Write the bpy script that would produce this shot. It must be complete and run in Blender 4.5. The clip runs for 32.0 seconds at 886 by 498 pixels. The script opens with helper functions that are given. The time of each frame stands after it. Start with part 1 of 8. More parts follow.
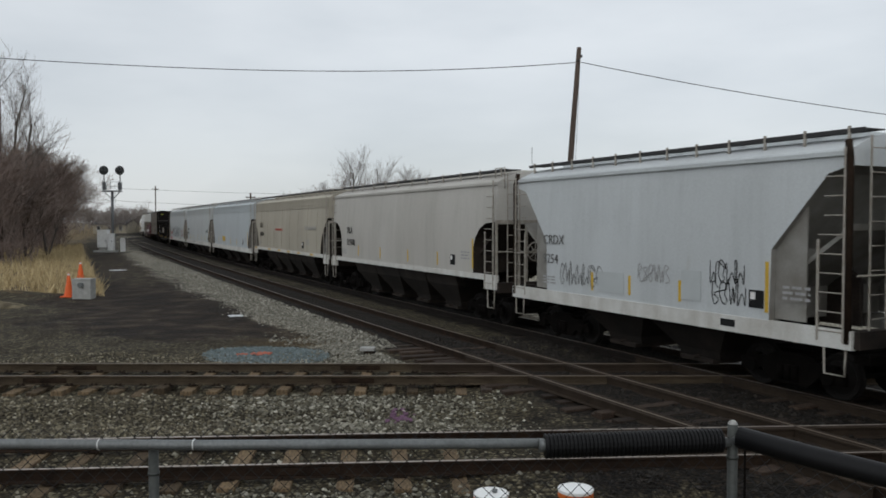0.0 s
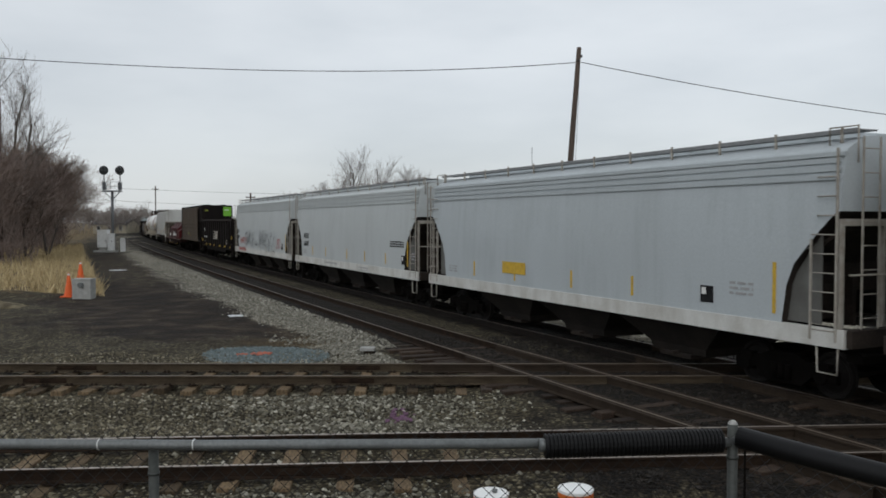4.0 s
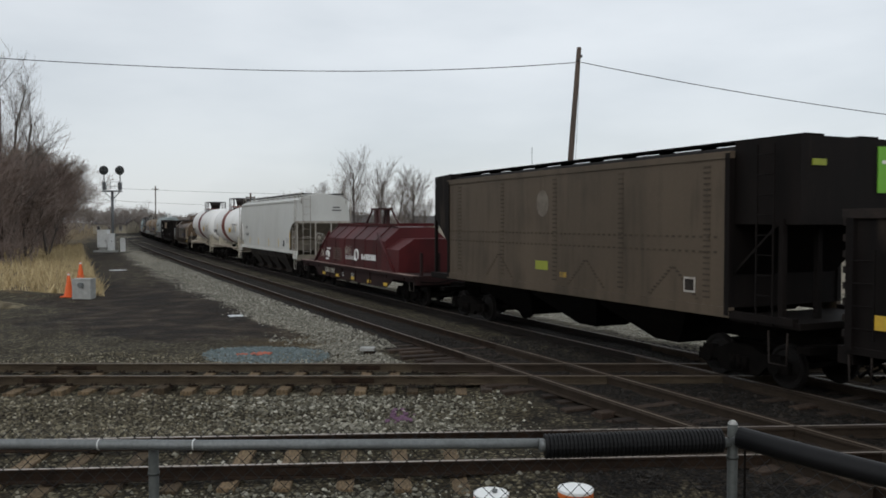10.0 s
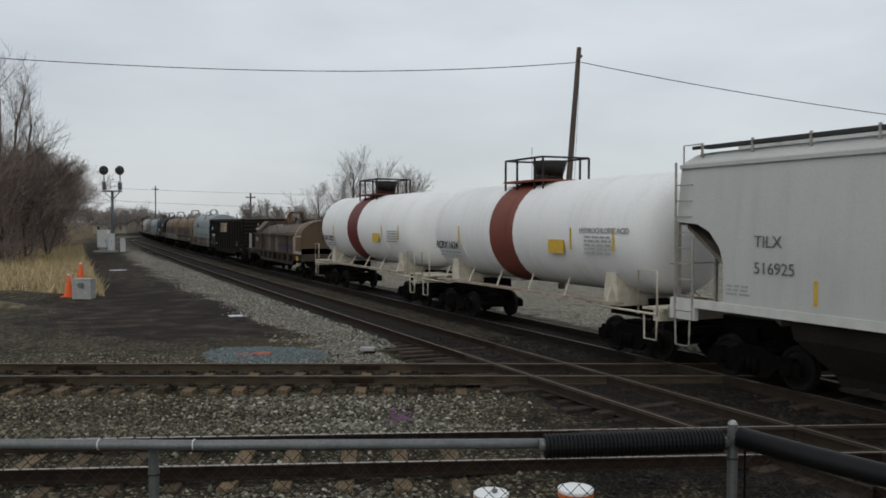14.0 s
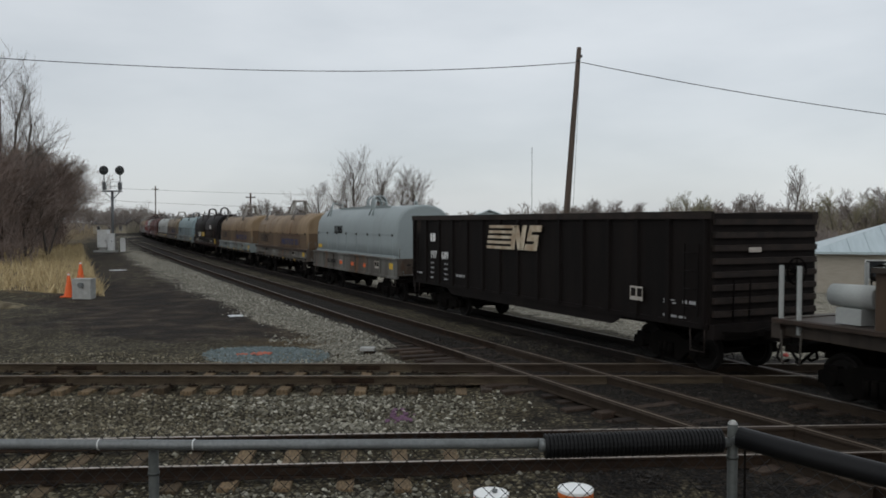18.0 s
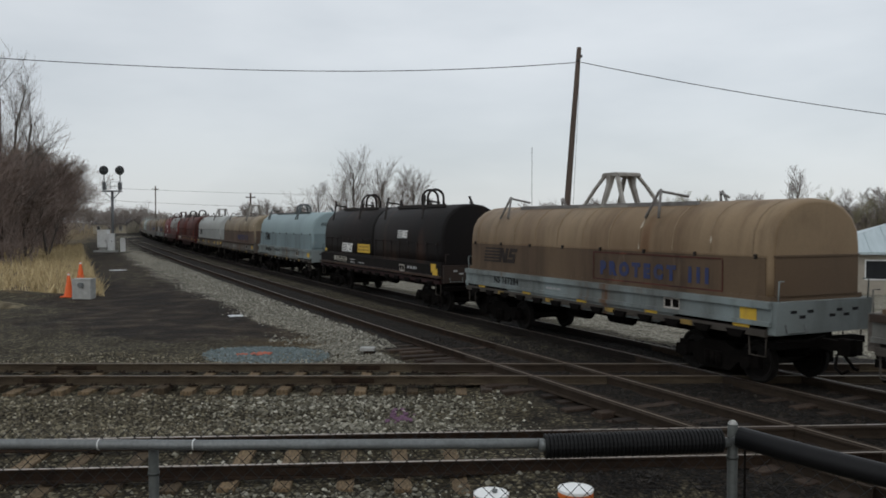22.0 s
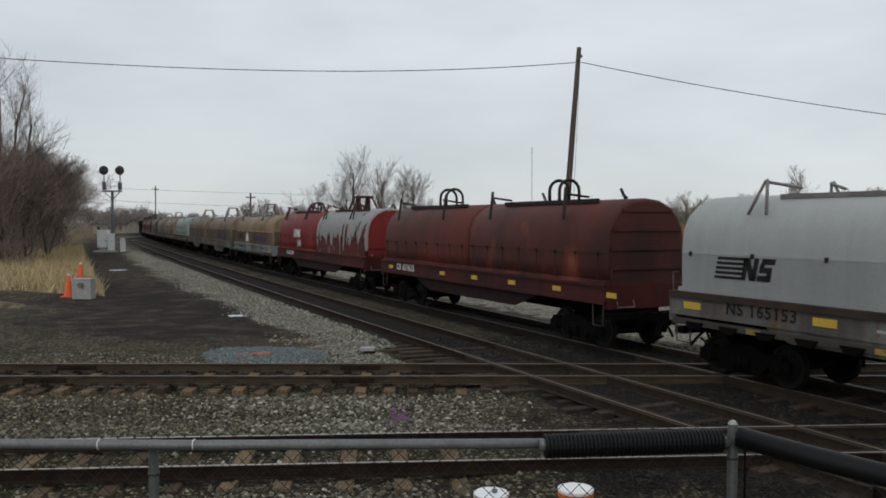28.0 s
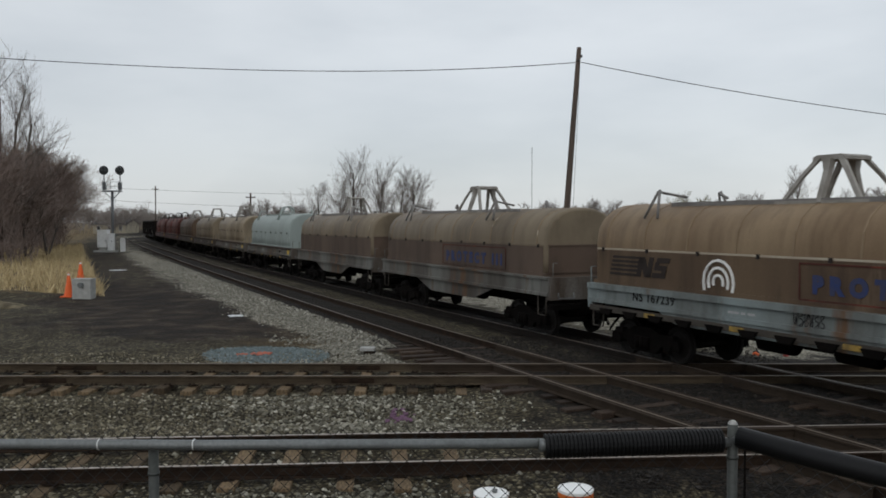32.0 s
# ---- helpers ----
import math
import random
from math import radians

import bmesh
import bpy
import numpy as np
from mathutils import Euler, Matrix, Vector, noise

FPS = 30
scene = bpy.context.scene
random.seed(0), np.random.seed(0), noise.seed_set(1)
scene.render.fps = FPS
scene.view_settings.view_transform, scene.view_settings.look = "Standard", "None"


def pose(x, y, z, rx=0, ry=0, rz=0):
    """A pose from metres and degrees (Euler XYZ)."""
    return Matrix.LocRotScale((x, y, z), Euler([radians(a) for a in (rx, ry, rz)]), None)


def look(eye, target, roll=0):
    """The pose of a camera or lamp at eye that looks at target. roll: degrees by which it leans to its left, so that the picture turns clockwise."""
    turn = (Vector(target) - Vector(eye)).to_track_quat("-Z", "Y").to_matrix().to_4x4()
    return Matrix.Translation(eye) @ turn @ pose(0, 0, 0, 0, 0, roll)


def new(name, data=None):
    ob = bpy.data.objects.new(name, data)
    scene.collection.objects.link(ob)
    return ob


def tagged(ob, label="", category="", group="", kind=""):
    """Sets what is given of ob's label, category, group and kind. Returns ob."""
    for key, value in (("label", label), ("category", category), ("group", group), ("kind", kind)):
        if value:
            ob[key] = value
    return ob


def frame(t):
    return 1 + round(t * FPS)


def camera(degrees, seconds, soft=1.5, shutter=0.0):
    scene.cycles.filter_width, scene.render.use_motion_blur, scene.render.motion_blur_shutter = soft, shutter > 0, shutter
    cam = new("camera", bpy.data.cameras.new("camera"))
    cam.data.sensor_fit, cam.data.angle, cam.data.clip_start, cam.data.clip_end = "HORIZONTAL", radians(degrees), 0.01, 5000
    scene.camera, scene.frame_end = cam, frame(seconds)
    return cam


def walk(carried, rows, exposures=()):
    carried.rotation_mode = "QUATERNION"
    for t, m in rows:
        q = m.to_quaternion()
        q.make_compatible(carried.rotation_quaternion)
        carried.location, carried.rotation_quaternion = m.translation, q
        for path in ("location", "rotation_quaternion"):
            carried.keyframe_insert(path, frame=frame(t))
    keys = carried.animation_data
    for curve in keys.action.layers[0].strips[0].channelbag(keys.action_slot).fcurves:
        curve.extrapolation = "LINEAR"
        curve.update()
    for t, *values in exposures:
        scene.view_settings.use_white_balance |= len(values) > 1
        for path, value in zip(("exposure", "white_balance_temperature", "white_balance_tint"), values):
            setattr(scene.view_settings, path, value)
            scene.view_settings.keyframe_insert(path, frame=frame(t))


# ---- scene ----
# camera: stands still on a raised platform beside a rail crossing
EYE_Z = 3.25
cam = camera(56.8, 32.0, soft=1.75, shutter=0.08)
CAM_POSE = pose(0, 0, EYE_Z, 90 - 1.9, 0, 0)
walk(cam, [(0.0, CAM_POSE), (32.0, CAM_POSE)],
     exposures=[(0, 0.05), (8, 0.05), (10, 0.12), (11, 0.08), (12, -0.02), (13, 0.0), (14, -0.07), (17, -0.04), (20, -0.03), (24, 0.03), (28, 0.0), (32, 0.0)])

# ---- world and sun: overcast day ----
world = bpy.data.worlds.new("world")
scene.world = world
world.use_nodes = True
wn, wl = world.node_tree.nodes, world.node_tree.links
wn.clear()
w_out = wn.new("ShaderNodeOutputWorld")
w_sky = wn.new("ShaderNodeTexSky")
w_sky.sky_type, w_sky.sun_disc = "NISHITA", False
w_sky.sun_elevation, w_sky.sun_rotation = radians(42), radians(190)
w_bg1, w_bg2 = wn.new("ShaderNodeBackground"), wn.new("ShaderNodeBackground")
w_bg1.inputs[1].default_value = 0.10
w_bg2.inputs[1].default_value = 1.0
w_mix = wn.new("ShaderNodeMixShader")
w_mix.inputs[0].default_value = 0.86
w_co = wn.new("ShaderNodeTexCoord")
w_map = wn.new("ShaderNodeMapping")
w_map.inputs["Scale"].default_value = (1.0, 1.0, 3.2)
w_no = wn.new("ShaderNodeTexNoise")
w_no.inputs["Scale"].default_value = 2.6
w_no.inputs["Detail"].default_value = 5.0
w_no.inputs["Roughness"].default_value = 0.5
w_ra = wn.new("ShaderNodeValToRGB")
w_ra.color_ramp.elements[0].position, w_ra.color_ramp.elements[0].color = 0.30, (0.625, 0.665, 0.70, 1)
w_ra.color_ramp.elements[1].position, w_ra.color_ramp.elements[1].color = 0.62, (0.765, 0.80, 0.83, 1)
wl.new(w_co.outputs["Generated"], w_map.inputs[0])
wl.new(w_map.outputs[0], w_no.inputs["Vector"])
wl.new(w_no.outputs[0], w_ra.inputs[0])
w_xyz = wn.new("ShaderNodeSeparateXYZ")
wl.new(w_co.outputs["Generated"], w_xyz.inputs[0])
w_dome = wn.new("ShaderNodeMapRange")
w_dome.inputs[1].default_value, w_dome.inputs[2].default_value = 0.0, 0.27
w_dome.inputs[3].default_value, w_dome.inputs[4].default_value = 0.86, 1.03
wl.new(w_xyz.outputs[2], w_dome.inputs[0])
w_side = wn.new("ShaderNodeMapRange")
w_side.inputs[1].default_value, w_side.inputs[2].default_value = -0.5, 0.5
w_side.inputs[3].default_value, w_side.inputs[4].default_value = 0.97, 1.06
wl.new(w_xyz.outputs[0], w_side.inputs[0])
w_m1, w_m2 = wn.new("ShaderNodeMixRGB"), wn.new("ShaderNodeMixRGB")
for w_m, w_a, w_b in ((w_m1, w_ra, w_dome), (w_m2, w_m1, w_side)):
    w_m.blend_type = "MULTIPLY"
    w_m.inputs[0].default_value = 1.0
    wl.new(w_a.outputs[0], w_m.inputs[1])
    wl.new(w_b.outputs[0], w_m.inputs[2])
wl.new(w_m2.outputs[0], w_bg2.inputs[0])
wl.new(w_sky.outputs[0], w_bg1.inputs[0])
wl.new(w_bg1.outputs[0], w_mix.inputs[1])
wl.new(w_bg2.outputs[0], w_mix.inputs[2])
wl.new(w_mix.outputs[0], w_out.inputs[0])

sun = new("sun", bpy.data.lights.new("sun", "SUN"))
sun.data.energy, sun.data.angle, sun.data.color = 0.5, radians(50), (1.0, 0.97, 0.93)
sun.matrix_world = look((-4, -20, 26), (6, 14, 0))

# ---- materials ----
MATS = {}


def mat(name, base, rough=0.7, metal=0.0, dark=None, scale=3.0, amount=0.5, grain=0.0, grain_scale=60.0,
        stretch=(1, 1, 1), bump=0.0, spots=None, spot_at=0.62, spot_scale=1.2, vary=0.0, spec=0.28):
    """Procedural surface: base colour, a second colour by coarse noise, a third one as stains, fine grain and relief."""
    if name in MATS:
        return MATS[name]
    m = bpy.data.materials.new(name)
    m.use_nodes = True
    n, l = m.node_tree.nodes, m.node_tree.links
    b = n["Principled BSDF"]
    b.inputs["Roughness"].default_value, b.inputs["Metallic"].default_value = rough, metal
    b.inputs["Specular IOR Level"].default_value = spec
    co = n.new("ShaderNodeTexCoord")
    mp = n.new("ShaderNodeMapping")
    mp.inputs["Scale"].default_value = stretch
    l.new(co.outputs["Object"], mp.inputs[0])
    dark = dark or tuple(c * 0.6 for c in base)
    n1 = n.new("ShaderNodeTexNoise")
    n1.inputs["Scale"].default_value, n1.inputs["Detail"].default_value = scale, 6.0 if stretch[2] >= 0.2 else 3.5
    l.new(mp.outputs[0], n1.inputs["Vector"])
    r1 = n.new("ShaderNodeMapRange")
    r1.inputs[1].default_value, r1.inputs[2].default_value, r1.inputs[4].default_value = 0.35, 0.7, amount
    l.new(n1.outputs[0], r1.inputs[0])
    mx = n.new("ShaderNodeMixRGB")
    mx.inputs[1].default_value, mx.inputs[2].default_value = (*base, 1), (*dark, 1)
    l.new(r1.outputs[0], mx.inputs[0])
    colour = mx.outputs[0]
    if stretch[2] < 0.2:
        mr = n.new("ShaderNodeMapping")
        mr.inputs["Scale"].default_value = (1, 0.3, 0.09)
        l.new(co.outputs["Object"], mr.inputs[0])
        nr = n.new("ShaderNodeTexNoise")
        nr.inputs["Scale"].default_value, nr.inputs["Detail"].default_value = 2.3, 7.0
        nr.inputs["Roughness"].default_value = 0.62
        l.new(mr.outputs[0], nr.inputs["Vector"])
        nb = n.new("ShaderNodeTexNoise")
        nb.inputs["Scale"].default_value, nb.inputs["Detail"].default_value = 0.55, 4.0
        l.new(co.outputs["Object"], nb.inputs["Vector"])
        nm = n.new("ShaderNodeMath")
        nm.operation = "MULTIPLY_ADD"
        nm.inputs[1].default_value = 0.7
        l.new(nb.outputs[0], nm.inputs[0])
        l.new(nr.outputs[0], nm.inputs[2])
        rr = n.new("ShaderNodeMapRange")
        rr.inputs[1].default_value, rr.inputs[2].default_value = 0.84, 1.10
        rr.inputs[3].default_value, rr.inputs[4].default_value = 0.0, 0.75 if max(base) < 0.25 else 0.22
        l.new(nm.outputs[0], rr.inputs[0])
        mrun = n.new("ShaderNodeMixRGB")
        mrun.inputs[2].default_value = (*[c * 0.62 for c in dark], 1)
        l.new(colour, mrun.inputs[1])
        l.new(rr.outputs[0], mrun.inputs[0])
        colour = mrun.outputs[0]
    if spots:
        n2 = n.new("ShaderNodeTexNoise")
        n2.inputs["Scale"].default_value, n2.inputs["Detail"].default_value = spot_scale, 8.0
        l.new(mp.outputs[0], n2.inputs["Vector"])
        r2 = n.new("ShaderNodeMapRange")
        r2.inputs[1].default_value, r2.inputs[2].default_value = spot_at, spot_at + 0.08
        l.new(n2.outputs[0], r2.inputs[0])
        m2 = n.new("ShaderNodeMixRGB")
        m2.inputs[2].default_value = (*spots, 1)
        l.new(colour, m2.inputs[1])
        l.new(r2.outputs[0], m2.inputs[0])
        colour = m2.outputs[0]
    n3 = n.new("ShaderNodeTexNoise")
    n3.inputs["Scale"].default_value, n3.inputs["Detail"].default_value = grain_scale, 3.0
    l.new(co.outputs["Object"], n3.inputs["Vector"])
    if grain:
        r3 = n.new("ShaderNodeMapRange")
        r3.inputs[1].default_value, r3.inputs[2].default_value = 0.3, 0.7
        r3.inputs[3].default_value, r3.inputs[4].default_value = 1 - grain, 1 + grain
        l.new(n3.outputs[0], r3.inputs[0])
        m3 = n.new("ShaderNodeMixRGB")
        m3.blend_type = "MULTIPLY"
        m3.inputs[0].default_value = 1.0
        l.new(colour, m3.inputs[1])
        l.new(r3.outputs[0], m3.inputs[2])
        colour = m3.outputs[0]
    if vary:
        oi = n.new("ShaderNodeObjectInfo")
        r4 = n.new("ShaderNodeMapRange")
        r4.inputs[3].default_value, r4.inputs[4].default_value = 1 - vary, 1 + vary
        l.new(oi.outputs["Random"], r4.inputs[0])
        m4 = n.new("ShaderNodeMixRGB")
        m4.blend_type = "MULTIPLY"
        m4.inputs[0].default_value = 1.0
        l.new(colour, m4.inputs[1])
        l.new(r4.outputs[0], m4.inputs[2])
        colour = m4.outputs[0]
    l.new(colour, b.inputs["Base Color"])
    if bump:
        bp = n.new("ShaderNodeBump")
        bp.inputs["Strength"].default_value, bp.inputs["Distance"].default_value = bump, 0.02
        l.new(n3.outputs[0], bp.inputs["Height"])
        l.new(bp.outputs[0], b.inputs["Normal"])
    MATS[name] = m
    return m


def peeled_mat(name, under, over, height, drip):
    """Top coat worn off above a ragged, dripping edge at a height on the thing."""
    m = mat(name, over, 0.6, 0, tuple(c * 0.6 for c in over), 1.5, 0.6, 0.08, stretch=(1, 1, 0.2))
    n, l = m.node_tree.nodes, m.node_tree.links
    b = n["Principled BSDF"]
    red = b.inputs["Base Color"].links[0].from_socket
    co = n.new("ShaderNodeTexCoord")
    xyz = n.new("ShaderNodeSeparateXYZ")
    l.new(co.outputs["Object"], xyz.inputs[0])
    total = xyz.outputs[2]
    for scale, squeeze, gain in ((3.2, 0.08, drip), (0.6, 0.3, drip * 0.5), (7.0, 0.16, drip * 0.8), (2.0, 0.6, drip * 1.3)):
        mp = n.new("ShaderNodeMapping")
        mp.inputs["Scale"].default_value = (1, 0.4, squeeze)
        l.new(co.outputs["Object"], mp.inputs[0])
        t = n.new("ShaderNodeTexNoise")
        t.inputs["Scale"].default_value, t.inputs["Detail"].default_value = scale, 4.0
        l.new(mp.outputs[0], t.inputs["Vector"])
        g = n.new("ShaderNodeMath")
        g.operation = "MULTIPLY_ADD"
        g.inputs[1].default_value = gain * 2
        l.new(t.outputs[0], g.inputs[0])
        l.new(total, g.inputs[2])
        total = g.outputs[0]
    r = n.new("ShaderNodeMapRange")
    mid = height + drip * 3.6
    r.inputs[1].default_value, r.inputs[2].default_value = mid - 0.03, mid + 0.03
    l.new(total, r.inputs[0])
    mx = n.new("ShaderNodeMixRGB")
    mx.inputs[2].default_value = (*under, 1)
    l.new(red, mx.inputs[1])
    l.new(r.outputs[0], mx.inputs[0])
    l.new(mx.outputs[0], b.inputs["Base Color"])
    return m


def island_mat(name, cols, rough=0.9):
    """Stones and twigs: each loose piece takes its own tone between the given colours."""
    m = bpy.data.materials.new(name)
    m.use_nodes = True
    n, l = m.node_tree.nodes, m.node_tree.links
    b = n["Principled BSDF"]
    b.inputs["Roughness"].default_value = rough
    g = n.new("ShaderNodeNewGeometry")
    r = n.new("ShaderNodeValToRGB")
    els = r.color_ramp.elements
    els[0].color, els[1].color = (*cols[0], 1), (*cols[-1], 1)
    for i, c in enumerate(cols[1:-1], 1):
        els.new(i / (len(cols) - 1)).color = (*c, 1)
    l.new(g.outputs["Random Per Island"], r.inputs[0])
    l.new(r.outputs[0], b.inputs["Base Color"])
    MATS[name] = m
    return m


RUST = mat("rust", (0.030, 0.019, 0.0125), 0.9, 0.0, (0.012, 0.0085, 0.0065), 4, 0.8, 0.3, 90, bump=0.3, spec=0.12)
RAILDUST = mat("dusty_rail", (0.072, 0.055, 0.036), 0.85, 0.05, (0.034, 0.025, 0.017), 2.5, 0.8, 0.25, 70, stretch=(1, 1, 3), spec=0.15)
# oily rail, its colour darkened further for the train's shadow
RAILOIL_SHADED = mat("oily_shaded_rail", (0.016, 0.012, 0.0095), 0.7, 0.1, (0.009, 0.007, 0.006), 2.5, 0.8, 0.25, 70, stretch=(1, 1, 3), spec=0.15)
RAILTOP = mat("worn_rail", (0.15, 0.118, 0.092), 0.5, 0.35, (0.075, 0.056, 0.042), 2, 0.6, 0.1)
RAILBRIGHT = mat("rail_head_worn_bright", (0.34, 0.30, 0.265), 0.4, 0.5, (0.20, 0.165, 0.14), 2, 0.6, 0.1)
TIE = mat("tie_wood", (0.135, 0.096, 0.055), 0.9, 0, (0.045, 0.031, 0.02), 5, 0.8, 0.4, 40, stretch=(1, 6, 1), bump=0.5, vary=0.55)
TIE_DARK = mat("oiled_tie_wood", (0.038, 0.027, 0.019), 0.9, 0, (0.015, 0.012, 0.010), 5, 0.8, 0.4, 40, stretch=(1, 6, 1), bump=0.5, vary=0.5)
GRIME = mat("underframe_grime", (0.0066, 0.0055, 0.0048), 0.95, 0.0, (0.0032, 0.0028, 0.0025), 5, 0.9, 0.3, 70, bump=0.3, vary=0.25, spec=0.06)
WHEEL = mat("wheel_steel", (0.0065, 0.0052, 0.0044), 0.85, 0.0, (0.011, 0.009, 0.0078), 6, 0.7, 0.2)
BLACK = mat("black_paint", (0.0064, 0.0052, 0.0048), 0.7, 0, (0.0128, 0.0096, 0.0084), 2.2, 0.8, 0.25, 50, stretch=(1, 1, 0.18), spots=(0.035, 0.027, 0.021), spot_at=0.66, spec=0.10)
GALV = mat("galvanised_steel", (0.17, 0.18, 0.18), 0.5, 0.35, (0.10, 0.105, 0.10), 7, 0.7, 0.15, 80)
RUBBER = mat("black_plastic_sleeve", (0.0045, 0.0045, 0.005), 0.5, 0, (0.009, 0.009, 0.0095), 3, 0.5, 0.15, spec=0.2)
# post steel kept darker than the rail: its shade is in the colour
POSTGREY = mat("shaded_post_steel", (0.075, 0.08, 0.075), 0.6, 0.3, (0.04, 0.043, 0.04), 7, 0.7, 0.15)
YELLOW = mat("yellow_reflector", (0.62, 0.40, 0.04), 0.5, 0, (0.42, 0.26, 0.05), 8, 0.6, 0.1)
WHITE = mat("white_stencil", (0.74, 0.74, 0.72), 0.6, 0, (0.55, 0.54, 0.52), 6, 0.5, 0.1)
DKSTEN = mat("black_stencil", (0.012, 0.012, 0.013), 0.7, 0, (0.035, 0.035, 0.035), 6, 0.5, 0.1, spec=0.1)
GREYSTEN = mat("faded_grey_stencil", (0.30, 0.30, 0.30), 0.7, 0, (0.42, 0.42, 0.41), 6, 0.5, 0.1)
REDSTEN = mat("red_stencil", (0.42, 0.07, 0.06), 0.6)
BLUESTEN = mat("blue_stencil", (0.022, 0.040, 0.13), 0.7, 0, (0.055, 0.05, 0.06), 4, 0.8)
WOODPOLE = mat("pole_wood", (0.10, 0.075, 0.06), 0.9, 0, (0.06, 0.045, 0.038), 3, 0.7, 0.3, 40, stretch=(4, 4, 0.4), bump=0.4)
ORANGE = mat("cone_orange", (0.75, 0.13, 0.03), 0.5, 0, (0.55, 0.09, 0.025), 5, 0.5)
CONCRETE = mat("concrete", (0.36, 0.36, 0.34), 0.9, 0, (0.25, 0.25, 0.24), 5, 0.7, 0.2, bump=0.3)
BUCKETWHITE = mat("white_plastic", (0.82, 0.83, 0.82), 0.4, 0, (0.66, 0.67, 0.66), 9, 0.5, 0.05)
BUCKETORANGE = mat("orange_plastic", (0.66, 0.16, 0.03), 0.4, 0, (0.5, 0.12, 0.03), 9, 0.5)
CABINET = mat("white_cabinet_paint", (0.70, 0.71, 0.70), 0.5, 0, (0.5, 0.5, 0.49), 4, 0.6)


# ---- mesh helpers ----
def box(bm, x0, x1, y0, y1, z0, z1, m=None):
    vs = [bm.verts.new(Vector(p) if m is None else m @ Vector(p)) for p in
          ((x0, y0, z0), (x1, y0, z0), (x1, y1, z0), (x0, y1, z0), (x0, y0, z1), (x1, y0, z1), (x1, y1, z1), (x0, y1, z1))]
    for f in ((3, 2, 1, 0), (4, 5, 6, 7), (0, 1, 5, 4), (1, 2, 6, 5), (2, 3, 7, 6), (3, 0, 4, 7)):
        bm.faces.new([vs[i] for i in f])
    return bm


def loft(bm, rings, cap=True, closed=True, smooth=False):
    rs = [[bm.verts.new(p) for p in r] for r in rings]
    n = len(rs[0])
    for a, b in zip(rs, rs[1:]):
        for i in range(n if closed else n - 1):
            j = (i + 1) % n
            f = bm.faces.new((a[i], a[j], b[j], b[i]))
            f.smooth = smooth
    if cap:
        bm.faces.new(rs[0][::-1])
        bm.faces.new(rs[-1])
    return bm


def tube(bm, pts, r, n=6, radii=None, smooth=True):
    pts = [Vector(p) for p in pts]
    rings, side = [], None
    for i, p in enumerate(pts):
        d = (pts[min(i + 1, len(pts) - 1)] - pts[max(i - 1, 0)]).normalized()
        if side is None:
            side = d.orthogonal().normalized()
        side = (side - d * side.dot(d)).normalized()
        up = d.cross(side)
        rr = radii[i] if radii else r
        rings.append([p + (side * math.cos(2 * math.pi * k / n) + up * math.sin(2 * math.pi * k / n)) * rr for k in range(n)])
    return loft(bm, rings, True, True, smooth)


def plate(bm, prof, y0, y1):
    """An (x, z) outline with thickness along y."""
    return loft(bm, [[(x, y0, z) for x, z in prof], [(x, y1, z) for x, z in prof]])


def mesh_of(name, bm, material):
    me = bpy.data.meshes.new(name)
    bmesh.ops.recalc_face_normals(bm, faces=bm.faces)
    bm.to_mesh(me)
    bm.free()
    me.materials.append(material)
    return me


def part(name, bm, material, parent, label=""):
    me = bm if isinstance(bm, bpy.types.Mesh) else mesh_of(name, bm, material)
    ob = new(name, me)
    ob.parent = parent
    if label:
        ob["label"] = label
    return ob


def thing(name, label, category, group="", kind=""):
    return tagged(new(name), label, category, group, kind)


def B():
    return bmesh.new()


SHARED = {}


def shared(key, make, material):
    """One mesh for all alike pieces."""
    if key not in SHARED:
        SHARED[key] = mesh_of(key, make(), material)
    return SHARED[key]


# ---- the lie of the tracks ----
TH = radians(25.6)
MAIN_D, NEAR_D = 13.6, 9.9
V_TRAIN = 11.59
ARCS = ((10.0, 0.0), (150.0, 1 / 3080), (2000.0, 1 / 1300))


def line_at(s, dist=MAIN_D, off=0.0):
    """Place and heading at s metres up the main line from the crossing, for the track at that distance."""
    x, y = dist * math.cos(TH), dist * math.sin(TH)
    a, s_from = TH, 0.0
    for s_to, k in ARCS:
        step = min(s, s_to) - s_from
        if k == 0:
            x, y = x - math.sin(a) * step, y + math.cos(a) * step
        else:
            r = 1 / k + (MAIN_D - dist)
            b = a - step * k
            # centre of the bend lies on the far side
            x, y = x + (math.cos(a) - math.cos(b)) * r, y + (math.sin(a) - math.sin(b)) * r
            a = b
        s_from = s_to
        if s <= s_to:
            break
    return Vector((x + off * math.cos(a), y + off * math.sin(a), 0.0)), a


def train_pose(s):
    p, a = line_at(s)
    return pose(p.x, p.y, 0, 0, 0, math.degrees(a) - 90)


A_Y, B_Y, B_TURN = 17.95, 11.80, radians(4.0)

# ---- ground ----
def smooth(a, b, v):
    t = np.clip((v - a) / (b - a), 0, 1)
    return t * t * (3 - 2 * t)


def wobble(x, y, f, seed):
    r = np.random.RandomState(seed)
    out = 0
    for i in range(5):
        a, ph = r.uniform(0, 6.28), r.uniform(0, 6.28)
        k = f * r.uniform(0.6, 2.2)
        out = out + np.sin(k * (x * np.cos(a) + y * np.sin(a)) + ph) / 5
    return out


def bend(s):
    """Sideways drift of the main line past the start of its bend."""
    u, w = np.clip(s - 10, 0, 140), np.clip(s - 150, 0, 600)
    return u * u / 6160 + w * 140 / 3080 + w * w / 2600


